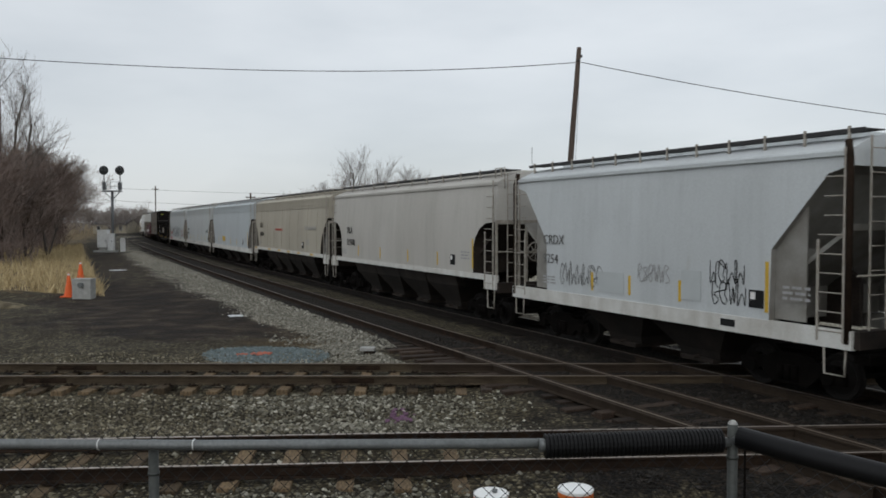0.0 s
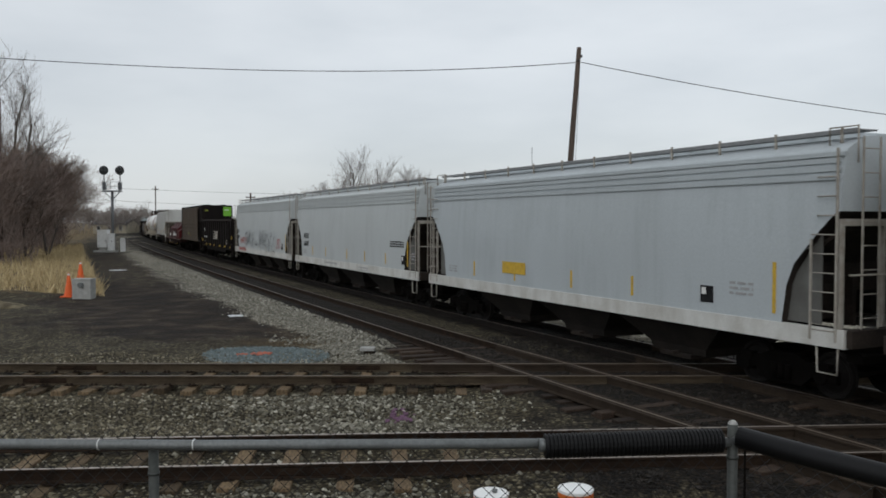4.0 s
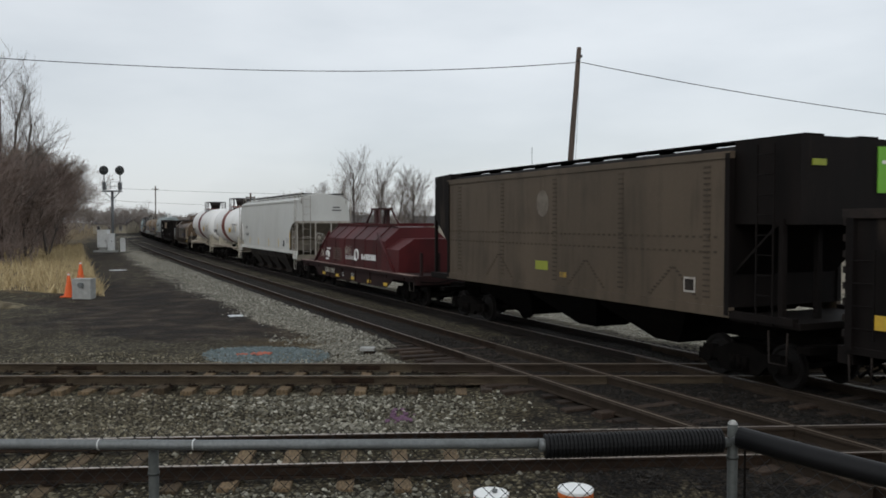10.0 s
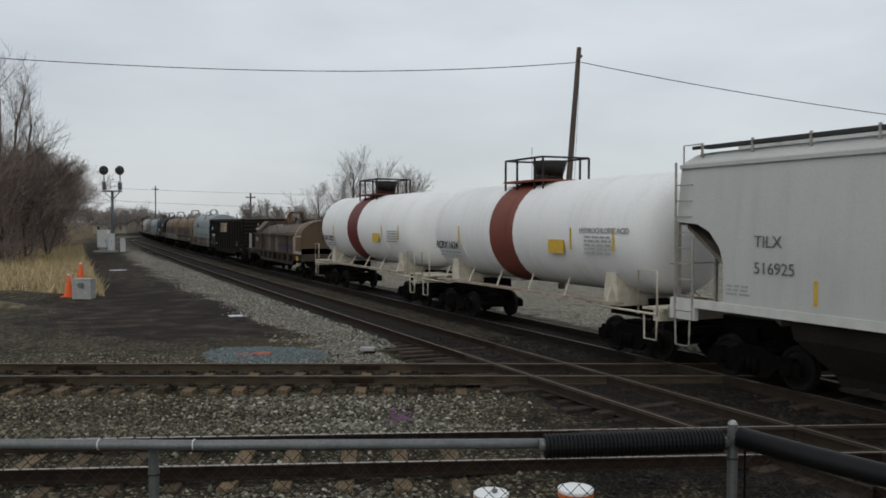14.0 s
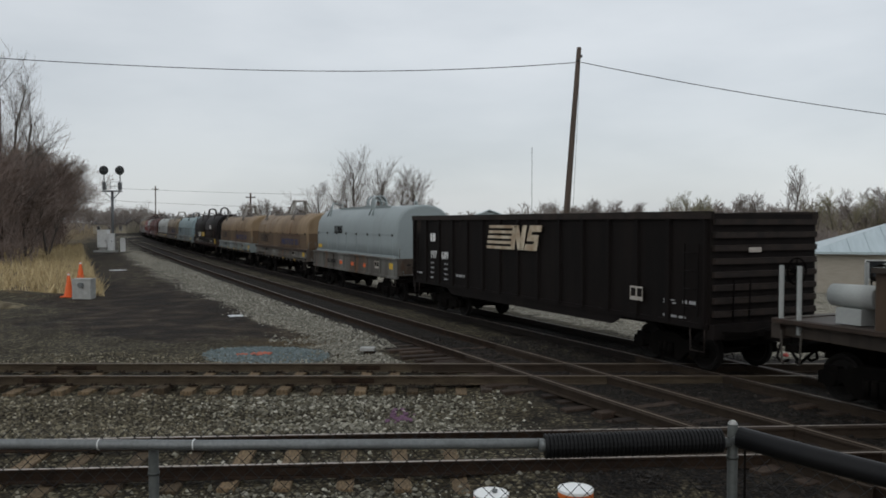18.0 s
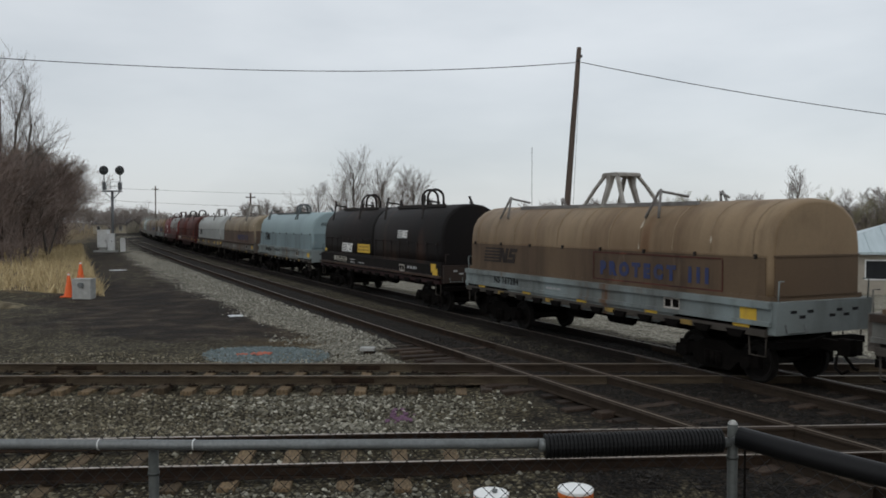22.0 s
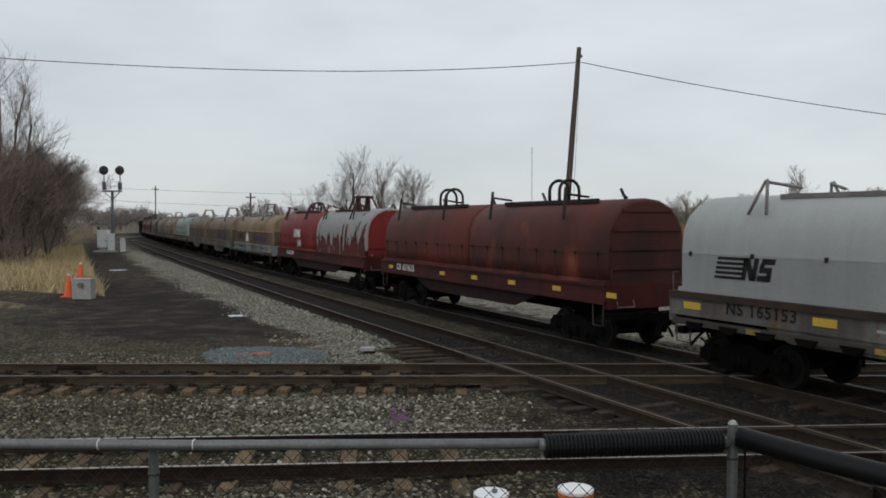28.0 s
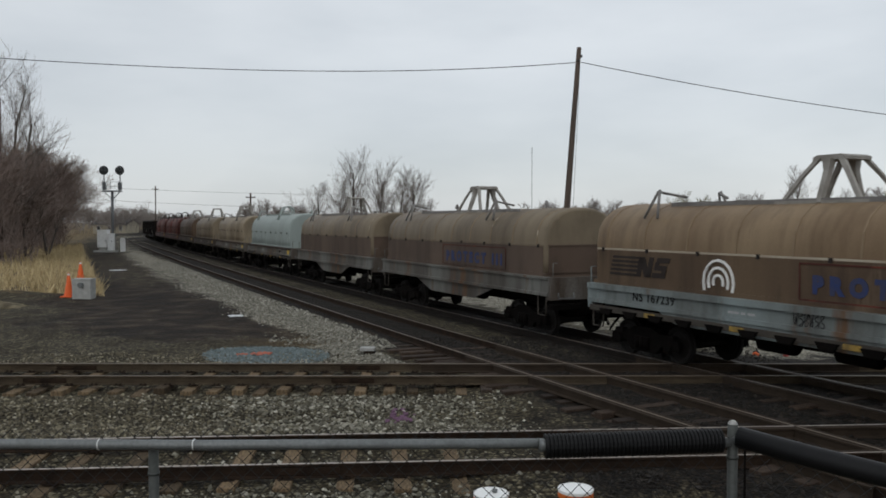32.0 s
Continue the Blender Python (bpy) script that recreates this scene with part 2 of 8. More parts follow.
def plan_coords(x, y):
    s = -x * math.sin(TH) + y * math.cos(TH)
    return x * math.cos(TH) + y * math.sin(TH) - bend(s), s


def track_gap(x, y):
    """Distance to the nearest track's centre line."""
    d, s = plan_coords(x, y)
    b = np.abs((y - B_Y) * math.cos(B_TURN) - x * math.sin(B_TURN))
    return np.minimum(np.minimum(np.abs(d - MAIN_D), np.abs(d - NEAR_D)), np.minimum(np.abs(y - A_Y), b))


def ground_z(x, y):
    g = track_gap(x, y)
    z = -0.24 - 0.16 * smooth(1.6, 3.2, g)
    dm = plan_coords(x, y)[0]
    sm = -x * math.sin(TH) + y * math.cos(TH)
    bare = 0.9 * smooth(11.0, 12.0, sm) * smooth(22.5, 20.5, sm)
    fill = np.maximum(smooth(8.1 + bare, 8.9 + bare, dm) * smooth(15.8, 14.9, dm), smooth(-0.5, 1.6, x) * smooth(1.9, 1.1, np.minimum(np.abs(y - A_Y), np.abs(y - B_Y - 0.07 * x))) * smooth(14, 10, x))
    level = -0.165 + 0.035 * wobble(x, y, 1.1, 16) * smooth(1.0, 3.0, x)
    z = z + (level + 0.022 * wobble(x, y, 2.2, 6) - z) * fill
    z = z + 2.0 * smooth(9.4, 4.2, y) * smooth(-80, -40, -np.abs(x))
    z = z + 0.22 * np.exp(-((x + 20.8) ** 2 + (y - 47) ** 2) / 3.0) + 0.35 * np.exp(-((x + 21.5) / 3.0) ** 2 - ((y - 39.5) / 1.2) ** 2)
    d, s = plan_coords(x, y)
    z = z + 0.5 * smooth(-2, -14, d) * smooth(35, 60, y)
    z = z + (0.05 * wobble(x, y, 0.9, 3) + 0.03 * wobble(x, y, 3.0, 4)) * smooth(1.5, 3.5, g)
    z = z - 0.07 * smooth(0.5, 0.9, A_Y - y) * smooth(2.6, 1.6, A_Y - y) * smooth(3.0, -0.5, x)
    return z + 0.012 * wobble(x, y, 9.0, 5)


def spaced(fine0, fine1, step, far, grow):
    v = list(np.arange(fine0, fine1, step))
    lo, hi, st = [], [], step
    a, b = fine0, fine1
    while max(-a, b) < far:
        st *= grow
        a, b = a - st, b + st
        lo.append(a), hi.append(b)
    return np.array(lo[::-1] + v + hi)


gx, gy = spaced(-30, 14, 0.28, 3000, 1.09), spaced(2, 46, 0.28, 3000, 1.09)
GX, GY = np.meshgrid(gx, gy)
GZ = ground_z(GX, GY)
nx, ny = len(gx), len(gy)
idx = np.arange(nx * ny).reshape(ny, nx)
faces = np.stack([idx[:-1, :-1], idx[:-1, 1:], idx[1:, 1:], idx[1:, :-1]], -1).reshape(-1, 4)
ground_me = bpy.data.meshes.new("ground")
ground_me.from_pydata(np.stack([GX, GY, GZ], -1).reshape(-1, 3).tolist(), [], faces.tolist())
D_, S_ = plan_coords(GX, GY)
wob = wobble(GX, GY, 0.35, 7) * 1.3 + wobble(GX, GY, 1.6, 8) * 0.5
blot = wobble(GX, GY, 0.55, 17) * 2.2 + wobble(GX, GY, 1.3, 18) * 1.6
dirt = smooth(7.5, 6.1, D_ + blot * 0.35) * smooth(23.4, 27.2, GY + blot * 0.5) * smooth(-4.0, 2.0, D_ + blot * 0.8) * (1.0 + 0.3 * wobble(GX, GY, 0.8, 19)) * (1 - 0.45 * smooth(38, 52, GY + blot))
far_dirt = smooth(2.0, 5.5, D_ + wob * 0.5) * smooth(7.6, 6.4, D_ + wob * 0.5) * smooth(60, 80, GY) * 0.3
grass = smooth(2.4, -0.6, D_ + wob * 1.2) * smooth(36, 44, GY + 1.5 * wob)
grass = np.maximum(grass, smooth(60, 110, D_) * 0.8)
light = smooth(6.0, 7.3, D_ + blot * 0.35) * smooth(9.0, 8.2, D_) * smooth(21, 25, GY)
light = np.maximum(light, smooth(5.0, 6.6, D_ + blot * 0.25) * smooth(9.0, 8.2, D_) * smooth(30, 44, GY))
light = np.maximum(light, 0.75 * smooth(16.0, 17.5, D_))
blue = smooth(1.15, 0.75, np.hypot((GX + 4.85 + 0.25 * (GY - 22.3)) / 1.75, (GY - 22.2) / 1.5) + 0.12 * wob)
tan_patch = smooth(1.2, 0.6, np.hypot((GX + 4.2) / 2.9, (GY - 24.9) / 1.5) + 0.2 * wob)
oil = smooth(1.9, 0.7, np.minimum(np.abs(D_ - MAIN_D), np.abs(D_ - NEAR_D)))
oil = np.maximum(oil, smooth(-1.0, 5.0, GX + 0.8 * wob) * smooth(9.0, 11, GY) * smooth(24, 20, GY))
for nm, arr in (("dirt", np.maximum(dirt, far_dirt)), ("grass", grass), ("light", light), ("blue", blue), ("tan", tan_patch), ("oil", oil)):
    at = ground_me.attributes.new(nm, "FLOAT", "POINT")
    at.data.foreach_set("value", arr.reshape(-1).astype(np.float32))
ground_me.polygons.foreach_set("use_smooth", np.ones(len(faces), dtype=bool))
ground = tagged(new("ground", ground_me), "grey ballast gravel with dark cinder dirt and dry grass", "ground", kind="structure")


def ground_material():
    m = bpy.data.materials.new("ground_gravel")
    m.use_nodes = True
    n, l = m.node_tree.nodes, m.node_tree.links
    b = n["Principled BSDF"]
    b.inputs["Roughness"].default_value = 0.95
    b.inputs["Specular IOR Level"].default_value = 0.2
    co = n.new("ShaderNodeTexCoord")

    def voro(scale):
        v = n.new("ShaderNodeTexVoronoi")
        v.inputs["Scale"].default_value = scale
        l.new(co.outputs["Object"], v.inputs["Vector"])
        return v

    def ramp(src, stops):
        r = n.new("ShaderNodeValToRGB")
        els = r.color_ramp.elements
        els[0].position, els[0].color = stops[0][0], (*stops[0][1], 1)
        els[1].position, els[1].color = stops[-1][0], (*stops[-1][1], 1)
        for p, c in stops[1:-1]:
            els.new(p).color = (*c, 1)
        l.new(src, r.inputs[0])
        return r.outputs[0]

    def noise_tex(scale, detail=5.0):
        t = n.new("ShaderNodeTexNoise")
        t.inputs["Scale"].default_value, t.inputs["Detail"].default_value = scale, detail
        l.new(co.outputs["Object"], t.inputs["Vector"])
        return t.outputs[0]

    def mix(fac, a, c, mode="MIX"):
        x = n.new("ShaderNodeMixRGB")
        x.blend_type = mode
        for sock, v in ((x.inputs[0], fac), (x.inputs[1], a), (x.inputs[2], c)):
            if isinstance(v, bpy.types.NodeSocket):
                l.new(v, sock)
            elif isinstance(v, tuple):
                sock.default_value = (*v, 1)
            else:
                sock.default_value = v
        return x.outputs[0]

    ragged = noise_tex(1.6, 8.0)

    def attr(name):
        """The zone's weight with a ragged, spattered edge."""
        a = n.new("ShaderNodeAttribute")
        a.attribute_name = name
        s = n.new("ShaderNodeMath")
        s.operation = "MULTIPLY_ADD"
        s.inputs[1].default_value = 1.7
        l.new(ragged, s.inputs[0])
        l.new(a.outputs["Fac"], s.inputs[2])
        r = n.new("ShaderNodeMapRange")
        r.inputs[1].default_value, r.inputs[2].default_value = 1.18, 1.52
        l.new(s.outputs[0], r.inputs[0])
        return r.outputs[0]

    v1 = voro(17.0)
    sep = n.new("ShaderNodeSeparateColor")
    l.new(v1.outputs["Color"], sep.inputs[0])
    stone = ramp(sep.outputs[0], [(0.0, (0.020, 0.0162, 0.0100)), (0.4, (0.058, 0.049, 0.031)), (0.75, (0.120, 0.106, 0.070)), (1.0, (0.27, 0.245, 0.172))])
    pale = ramp(sep.outputs[1], [(0.0, (0.12, 0.113, 0.090)), (0.5, (0.29, 0.272, 0.218)), (1.0, (0.52, 0.49, 0.40))])
    bluish = ramp(sep.outputs[1], [(0.0, (0.055, 0.070, 0.074)), (0.5, (0.11, 0.138, 0.142)), (1.0, (0.20, 0.24, 0.24))])
    oily = ramp(sep.outputs[0], [(0.0, (0.0045, 0.0033, 0.0022)), (0.6, (0.0125, 0.0092, 0.0060)), (1.0, (0.036, 0.027, 0.018))])
    soil = ramp(noise_tex(0.9, 9.0), [(0.35, (0.0135, 0.0092, 0.0062)), (0.50, (0.0270, 0.0185, 0.0122)), (0.60, (0.054, 0.039, 0.026)), (0.72, (0.100, 0.079, 0.055))])
    straw = ramp(noise_tex(1.4), [(0.3, (0.08, 0.057, 0.030)), (0.55, (0.21, 0.152, 0.078)), (0.75, (0.29, 0.22, 0.118))])
    tan = ramp(sep.outputs[2], [(0.0, (0.033, 0.024, 0.011)), (1.0, (0.16, 0.115, 0.058))])
    patchy = ramp(noise_tex(0.5), [(0.35, (0.55, 0.51, 0.44)), (0.65, (1.0, 0.99, 0.96))])
    col = mix(1.0, stone, patchy, "MULTIPLY")
    for nm, c in (("light", pale), ("tan", tan), ("dirt", soil), ("grass", straw), ("oil", oily), ("blue", bluish)):
        col = mix(attr(nm), col, c)
    # shade between the stones, multiplied into the colour
    gap_shade = ramp(v1.outputs["Distance"], [(0.30, (1.0, 1.0, 1.0)), (0.62, (0.30, 0.28, 0.26))])
    col = mix(0.85, col, gap_shade, "MULTIPLY")
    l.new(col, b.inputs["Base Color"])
    bp = n.new("ShaderNodeBump")
    bp.inputs["Strength"].default_value, bp.inputs["Distance"].default_value = 0.9, 0.03
    l.new(v1.outputs["Distance"], bp.inputs["Height"])
    bp.invert = True
    l.new(bp.outputs[0], b.inputs["Normal"])
    return m


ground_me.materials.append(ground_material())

# ---- railway tracks ----
RAIL_PROF = ((-0.07, -0.18), (0.07, -0.18), (0.07, -0.165), (0.012, -0.15), (0.012, -0.04), (0.036, -0.03), (0.036, -0.004), (0.028, 0.0),
             (-0.028, 0.0), (-0.036, -0.004), (-0.036, -0.03), (-0.012, -0.04), (-0.012, -0.15), (-0.07, -0.165))


def rail_along(pts, head=True):
    """A rail: foot, web and head along points with headings (x, y, heading)."""
    bm = B()
    rings = []
    for x, y, a in pts:
        c, s = math.cos(a), math.sin(a)
        rings.append([(x + u * c, y + u * s, z) for u, z in RAIL_PROF])
    return loft(bm, rings)


def head_along(pts):
    bm = B()
    rings = []
    for x, y, a in pts:
        c, s = math.cos(a), math.sin(a)
        rings.append([(x + u * c, y + u * s, z) for u, z in ((-0.026, 0.0005), (0.026, 0.0005), (0.024, 0.004), (-0.024, 0.004))])
    return loft(bm, rings)


def tie_bm():
    bm = box(B(), -1.3, 1.3, -0.115, 0.115, -0.36, -0.182)
    bmesh.ops.bevel(bm, geom=bm.edges[:], offset=0.012, segments=1, affect="EDGES")
    return bm


def clip_bm():
    bm = box(B(), -0.13, 0.13, -0.09, 0.09, -0.186, -0.172)
    for sx in (-1, 1):
        box(bm, sx * 0.085 - 0.02, sx * 0.085 + 0.02, -0.06, -0.03, -0.176, -0.145)
        box(bm, sx * 0.085 - 0.02, sx * 0.085 + 0.02, 0.03, 0.06, -0.176, -0.145)
    return bm


TIE_ME, TIE_DK = shared("tie", tie_bm, TIE), shared("dark_tie", tie_bm, TIE_DARK)
CLIP_ME = shared("tie_plate", clip_bm, RUST)
rng = random.Random(5)


def line_pts(centre, off, s0, s1, n):
    out = []
    for i in range(n + 1):
        x, y, a = centre(s0 + (s1 - s0) * i / n, off)
        out.append((x, y, a))
    return out


def main_centre(dist):
    def f(s, off):
        p, a = line_at(s, dist, off)
        return p.x, p.y, a
    return f


def cross_centre(y0, turn):
    def f(s, off):
        return s * math.cos(turn) - off * math.sin(turn), y0 + s * math.sin(turn) + off * math.cos(turn), turn + math.pi / 2
    return f


def track(name, label, centre, s0, s1, n, tie0, tie1, spacing, tie_me, plates=True, head=None, rail_mat=None, sunk=0.035):
    t = thing(name, label, "railway track", kind="structure")
    for off in (-0.7535, 0.7535):
        r = part("rail", rail_along(line_pts(centre, off, s0, s1, n)), rail_mat or RUST, t, "rust-brown steel rail")
        part("rail_head", head_along(line_pts(centre, off, s0, s1, n)), head or RAILTOP, r, "polished running surface")
    s = tie0
    while s < tie1:
        x, y, a = centre(s + rng.uniform(-0.06, 0.06), rng.uniform(-0.16, 0.16))
        ob = part("tie", tie_me, None, t)
        ob.matrix_local = pose(x, y, rng.uniform(-sunk, 0.0), 0, rng.uniform(-1.0, 1.0), math.degrees(a) + rng.uniform(-2.5, 2.5))
        if plates:
            for off in (-0.7535, 0.7535):
                x, y, a2 = centre(s, off)
                pl = part("tie_plate", CLIP_ME, None, t)
                pl.matrix_local = pose(x, y, 0, 0, 0, math.degrees(a2))
        s += spacing
    return t


# ties lie across: their long axis follows the heading's normal
TRACK_A = track("track_1", "rusty cross track on worn timber ties in ballast", cross_centre(A_Y, 0), -160, 160, 40, -13, 0.5, 0.515, TIE_ME, rail_mat=RAILDUST, sunk=0.085)
for k in range(9):
    x, y, a = cross_centre(A_Y, 0)(0.9 + 0.56 * k, 0)
    part("tie", TIE_DK, None, TRACK_A).matrix_local = pose(x, y, 0, 0, 0, 90)
TRACK_B = track("track_2", "rusty cross track on light worn timber ties", cross_centre(B_Y, B_TURN), -160, 160, 40, -9, 6.5, 0.76, TIE_ME, head=RAILBRIGHT)
TRACK_N = track("track_3", "empty main track on dark oiled timber ties", main_centre(NEAR_D), -60, 560, 120, -16, 110, 0.56, TIE_DK, False)
TIE_RED = shared("brown_tie", tie_bm, mat("red_brown_tie_wood", (0.038, 0.025, 0.017), 0.9, 0, (0.022, 0.0148, 0.0105), 5, 0.8, 0.4, 40, stretch=(1, 6, 1), bump=0.5, vary=0.5))
for ob in TRACK_N.children:
    if ob.data is TIE_DK and 11 < ob.location.y * math.cos(TH) - ob.location.x * math.sin(TH) < 20:
        ob.data = TIE_RED
for k in range(11):
    s = 14.2 + 0.60 * k
    p, a = line_at(s, NEAR_D, -0.25 - 0.10 * (k % 3))
    ob = part("tie", TIE_RED, None, TRACK_N)
    ob.matrix_local = pose(p.x, p.y, 0.012 + 0.012 * (k % 2), 0, 0, math.degrees(a) - 6 + 1.5 * (k % 4)) @ Matrix.Diagonal((1.12, 1.15, 1, 1))
for k in range(15):
    p, a = line_at(3.2 + 0.62 * k, NEAR_D, 0.06 * (k % 4))
    part("tie", TIE_RED, None, TRACK_N).matrix_local = pose(p.x, p.y, 0.030 + 0.012 * (k % 3), 0, 0, math.degrees(a) + 2 * (k % 3) - 2)
TRACK_M = track("track_4", "main track under the freight train on dark ties", main_centre(MAIN_D), -60, 560, 120, -16, 90, 0.56, TIE_DK, False, head=RAILTOP, rail_mat=RAILOIL_SHADED)
for k in range(16):
    p, a = line_at(2.0 + 0.62 * k, MAIN_D, -0.06 * (k % 4))
    part("tie", TIE_RED, None, TRACK_M).matrix_local = pose(p.x, p.y, 0.028 + 0.012 * (k % 3), 0, 0, math.degrees(a) + 2 * (k % 3) - 2)


# ---- railway cars: shared running gear ----
def side_frame_bm():
    bm = B()
    plate(bm, ((-1.18, 0.34), (-1.18, 0.56), (-0.95, 0.63), (-0.55, 0.66), (-0.3, 0.78), (0.3, 0.78), (0.55, 0.66), (0.95, 0.63), (1.18, 0.56), (1.18, 0.34),
               (0.78, 0.34), (0.68, 0.42), (0.42, 0.20), (-0.42, 0.20), (-0.68, 0.42), (-0.78, 0.34)), -0.06, 0.06)
    for sx in (-1, 1):
        tube(bm, [(sx * 0.89, -0.14, 0.44), (sx * 0.89, 0.1, 0.44)], 0.13, 10)
    for sx in (-0.16, 0, 0.16):
        tube(bm, [(sx, -0.1, 0.28), (sx, -0.1, 0.56)], 0.065, 8)
    return bm


def wheelset_bm():
    bm = B()
    tube(bm, [(0, -1.0, 0), (0, 1.0, 0)], 0.085, 8)
    for sy in (-1, 1):
        y = sy * 0.72
        rings = [(0.10, y + sy * 0.02), (0.16, y + sy * 0.09), (0.32, y + sy * 0.035), (0.36, y + sy * 0.07), (0.42, y + sy * 0.07),
                 (0.42, y - sy * 0.02), (0.445, y - sy * 0.03), (0.445, y - sy * 0.055), (0.36, y - sy * 0.06), (0.30, y - sy * 0.02), (0.10, y - sy * 0.08)]
        loft(bm, [[(r * math.cos(k * math.pi / 10), yy, r * math.sin(k * math.pi / 10)) for k in range(20)] for r, yy in rings], False)
        for k in range(3):
            a = k * 2.094
            box(bm, -0.03, 0.03, y + sy * 0.03, y + sy * 0.075, 0.2, 0.28, Matrix.Rotation(a, 4, "Y"))
    return bm


def bolster_bm():
    bm = box(B(), -0.22, 0.22, -0.95, 0.95, 0.36, 0.66)
    tube(bm, [(0, 0, 0.6), (0, 0, 0.85)], 0.3, 12)
    box(bm, -0.7, -0.55, -0.75, 0.75, 0.3, 0.4)
    box(bm, 0.55, 0.7, -0.75, 0.75, 0.3, 0.4)
    return bm


def coupler_bm():
    bm = box(B(), -0.55, 0.3, -0.1, 0.1, 0.78, 0.98)
    box(bm, 0.25, 0.52, -0.16, 0.02, 0.72, 1.04)
    box(bm, 0.34, 0.56, -0.02, 0.15, 0.74, 1.02)
    tube(bm, [(0.2, -0.1, 0.72), (0.32, -0.3, 0.5), (0.5, -0.34, 0.42), (0.62, -0.3, 0.5)], 0.03, 6)
    return bm


def ladder_bm(h, w=0.42, n=7, r=0.014):
    bm = B()
    for sx in (-w / 2, w / 2):
        box(bm, sx - r, sx + r, -r, r, 0, h)
    for i in range(n):
        z = (i + 0.5) * h / n
        tube(bm, [(-w / 2, 0, z), (w / 2, 0, z)], 0.012, 5)
    return bm


def corner_ladder_bm():
    """Side ladder: the outer stile runs to the eaves, the inner one ends at mid height."""
    bm = box(B(), -0.02, 0.02, -0.016, 0.016, 0, 3.3)
    box(bm, -0.54, -0.50, -0.016, 0.016, 0, 1.75)
    for k in range(9):
        tube(bm, [(-0.52 if k < 6 else -0.40, 0, 0.18 + 0.33 * k), (0.0, 0, 0.18 + 0.33 * k)], 0.013, 5)
    for k in (6, 7, 8):
        tube(bm, [(-0.40, 0, 0.18 + 0.33 * k), (-0.40, 0.10, 0.18 + 0.33 * k)], 0.013, 5)
    return bm


def stirrup_bm():
    return tube(B(), [(-0.22, 0, 0.62), (-0.2, 0, 0.02), (0.2, 0, 0.02), (0.22, 0, 0.62)], 0.02, 5)


def brake_wheel_bm():
    bm = B()
    tube(bm, [(0, 0.28 * math.cos(k * math.pi / 8), 0.28 * math.sin(k * math.pi / 8)) for k in range(17)], 0.02, 5)
    for k in range(4):
        a = k * math.pi / 4
        tube(bm, [(0, 0.28 * math.cos(a), 0.28 * math.sin(a)), (0, -0.28 * math.cos(a), -0.28 * math.sin(a))], 0.014, 4)
    tube(bm, [(-0.16, 0, 0), (0.04, 0, 0)], 0.05, 8)
    return bm


def brake_bm():
    """Brake beams, levers and rods between the wheels."""
    bm = B()
    for sx in (-1, 1):
        box(bm, sx * 0.40 - 0.05, sx * 0.40 + 0.05, -0.78, 0.78, 0.30, 0.42)
        box(bm, sx * 0.44 - 0.03, sx * 0.44 + 0.03, -0.80, -0.66, 0.26, 0.62)
        box(bm, sx * 0.44 - 0.03, sx * 0.44 + 0.03, 0.66, 0.80, 0.26, 0.62)
        tube(bm, [(sx * 0.40, 0.1, 0.36), (sx * 0.28, 0.12, 0.80)], 0.035, 5)
    box(bm, -1.15, 1.15, -0.30, 0.30, 0.52, 0.74)
    tube(bm, [(-0.42, 0.1, 0.30), (0.42, 0.1, 0.30)], 0.03, 5)
    for sx in (-1, 1):
        box(bm, sx * 0.89 - 0.14, sx * 0.89 + 0.14, -1.08, -0.94, 0.56, 0.68)
    return bm


def hose_bm():
    """Draft gear housing, uncoupling lever and air hose at a car's end."""
    bm = box(B(), -1.3, -0.2, -0.32, 0.32, 0.66, 1.05)
    tube(bm, [(0.05, -1.35, 1.02), (0.12, -0.7, 0.98), (0.16, -0.2, 1.06)], 0.02, 5)
    tube(bm, [(-0.1, 0.35, 0.85), (0.15, 0.38, 0.62), (0.42, 0.30, 0.42), (0.62, 0.12, 0.45)], 0.032, 6)
    box(bm, -0.35, -0.05, -1.2, -0.3, 0.82, 0.96)
    box(bm, -0.35, -0.05, 0.3, 1.2, 0.82, 0.96)
    return bm


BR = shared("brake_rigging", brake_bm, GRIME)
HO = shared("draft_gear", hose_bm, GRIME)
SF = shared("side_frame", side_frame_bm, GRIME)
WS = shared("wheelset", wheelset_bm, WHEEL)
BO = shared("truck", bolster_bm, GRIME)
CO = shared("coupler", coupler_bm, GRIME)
CARS = []          # (car, s of its middle at the start)
WHEELSETS = []     # (wheelset, place on its truck, s of the car's middle)


def running_gear(car, s_mid, xt, end):
    for sx in (-1, 1):
        t = part("truck", BO, None, car, "grimy cast steel truck")
        t.location.x = sx * xt
        for sy in (-1, 1):
            f = part("side_frame", SF, None, t)
            f.matrix_local = pose(0, sy * 1.0, 0, 0, 0, 0 if sy < 0 else 180)
        part("brake_rigging", BR, None, t)
        for wx in (-0.89, 0.89):
            w = part("wheelset", WS, None, t)
            w.location = (wx, 0, 0.45)
            WHEELSETS.append((w, wx, s_mid))
        c = part("coupler", CO, None, car)
        c.matrix_local = pose(sx * end, 0, 0, 0, 0, 0 if sx > 0 else 180)
        h = part("draft_gear", HO, None, car, "grimy draft gear with an air hose")
        h.matrix_local = pose(sx * (end - 0.15), 0, 0, 0, 0, 0 if sx > 0 else 180)


def new_car(name, label, category, front, rear, xt=None, over=0.35):
    car = thing(name, label, category, "cars of the freight train")
    mid, half = (front + rear) / 2, (rear - front) / 2
    CARS.append((car, mid))
    running_gear(car, mid, xt or half - 1.75, half + over - 0.1)
    return car, half


FONTS = []


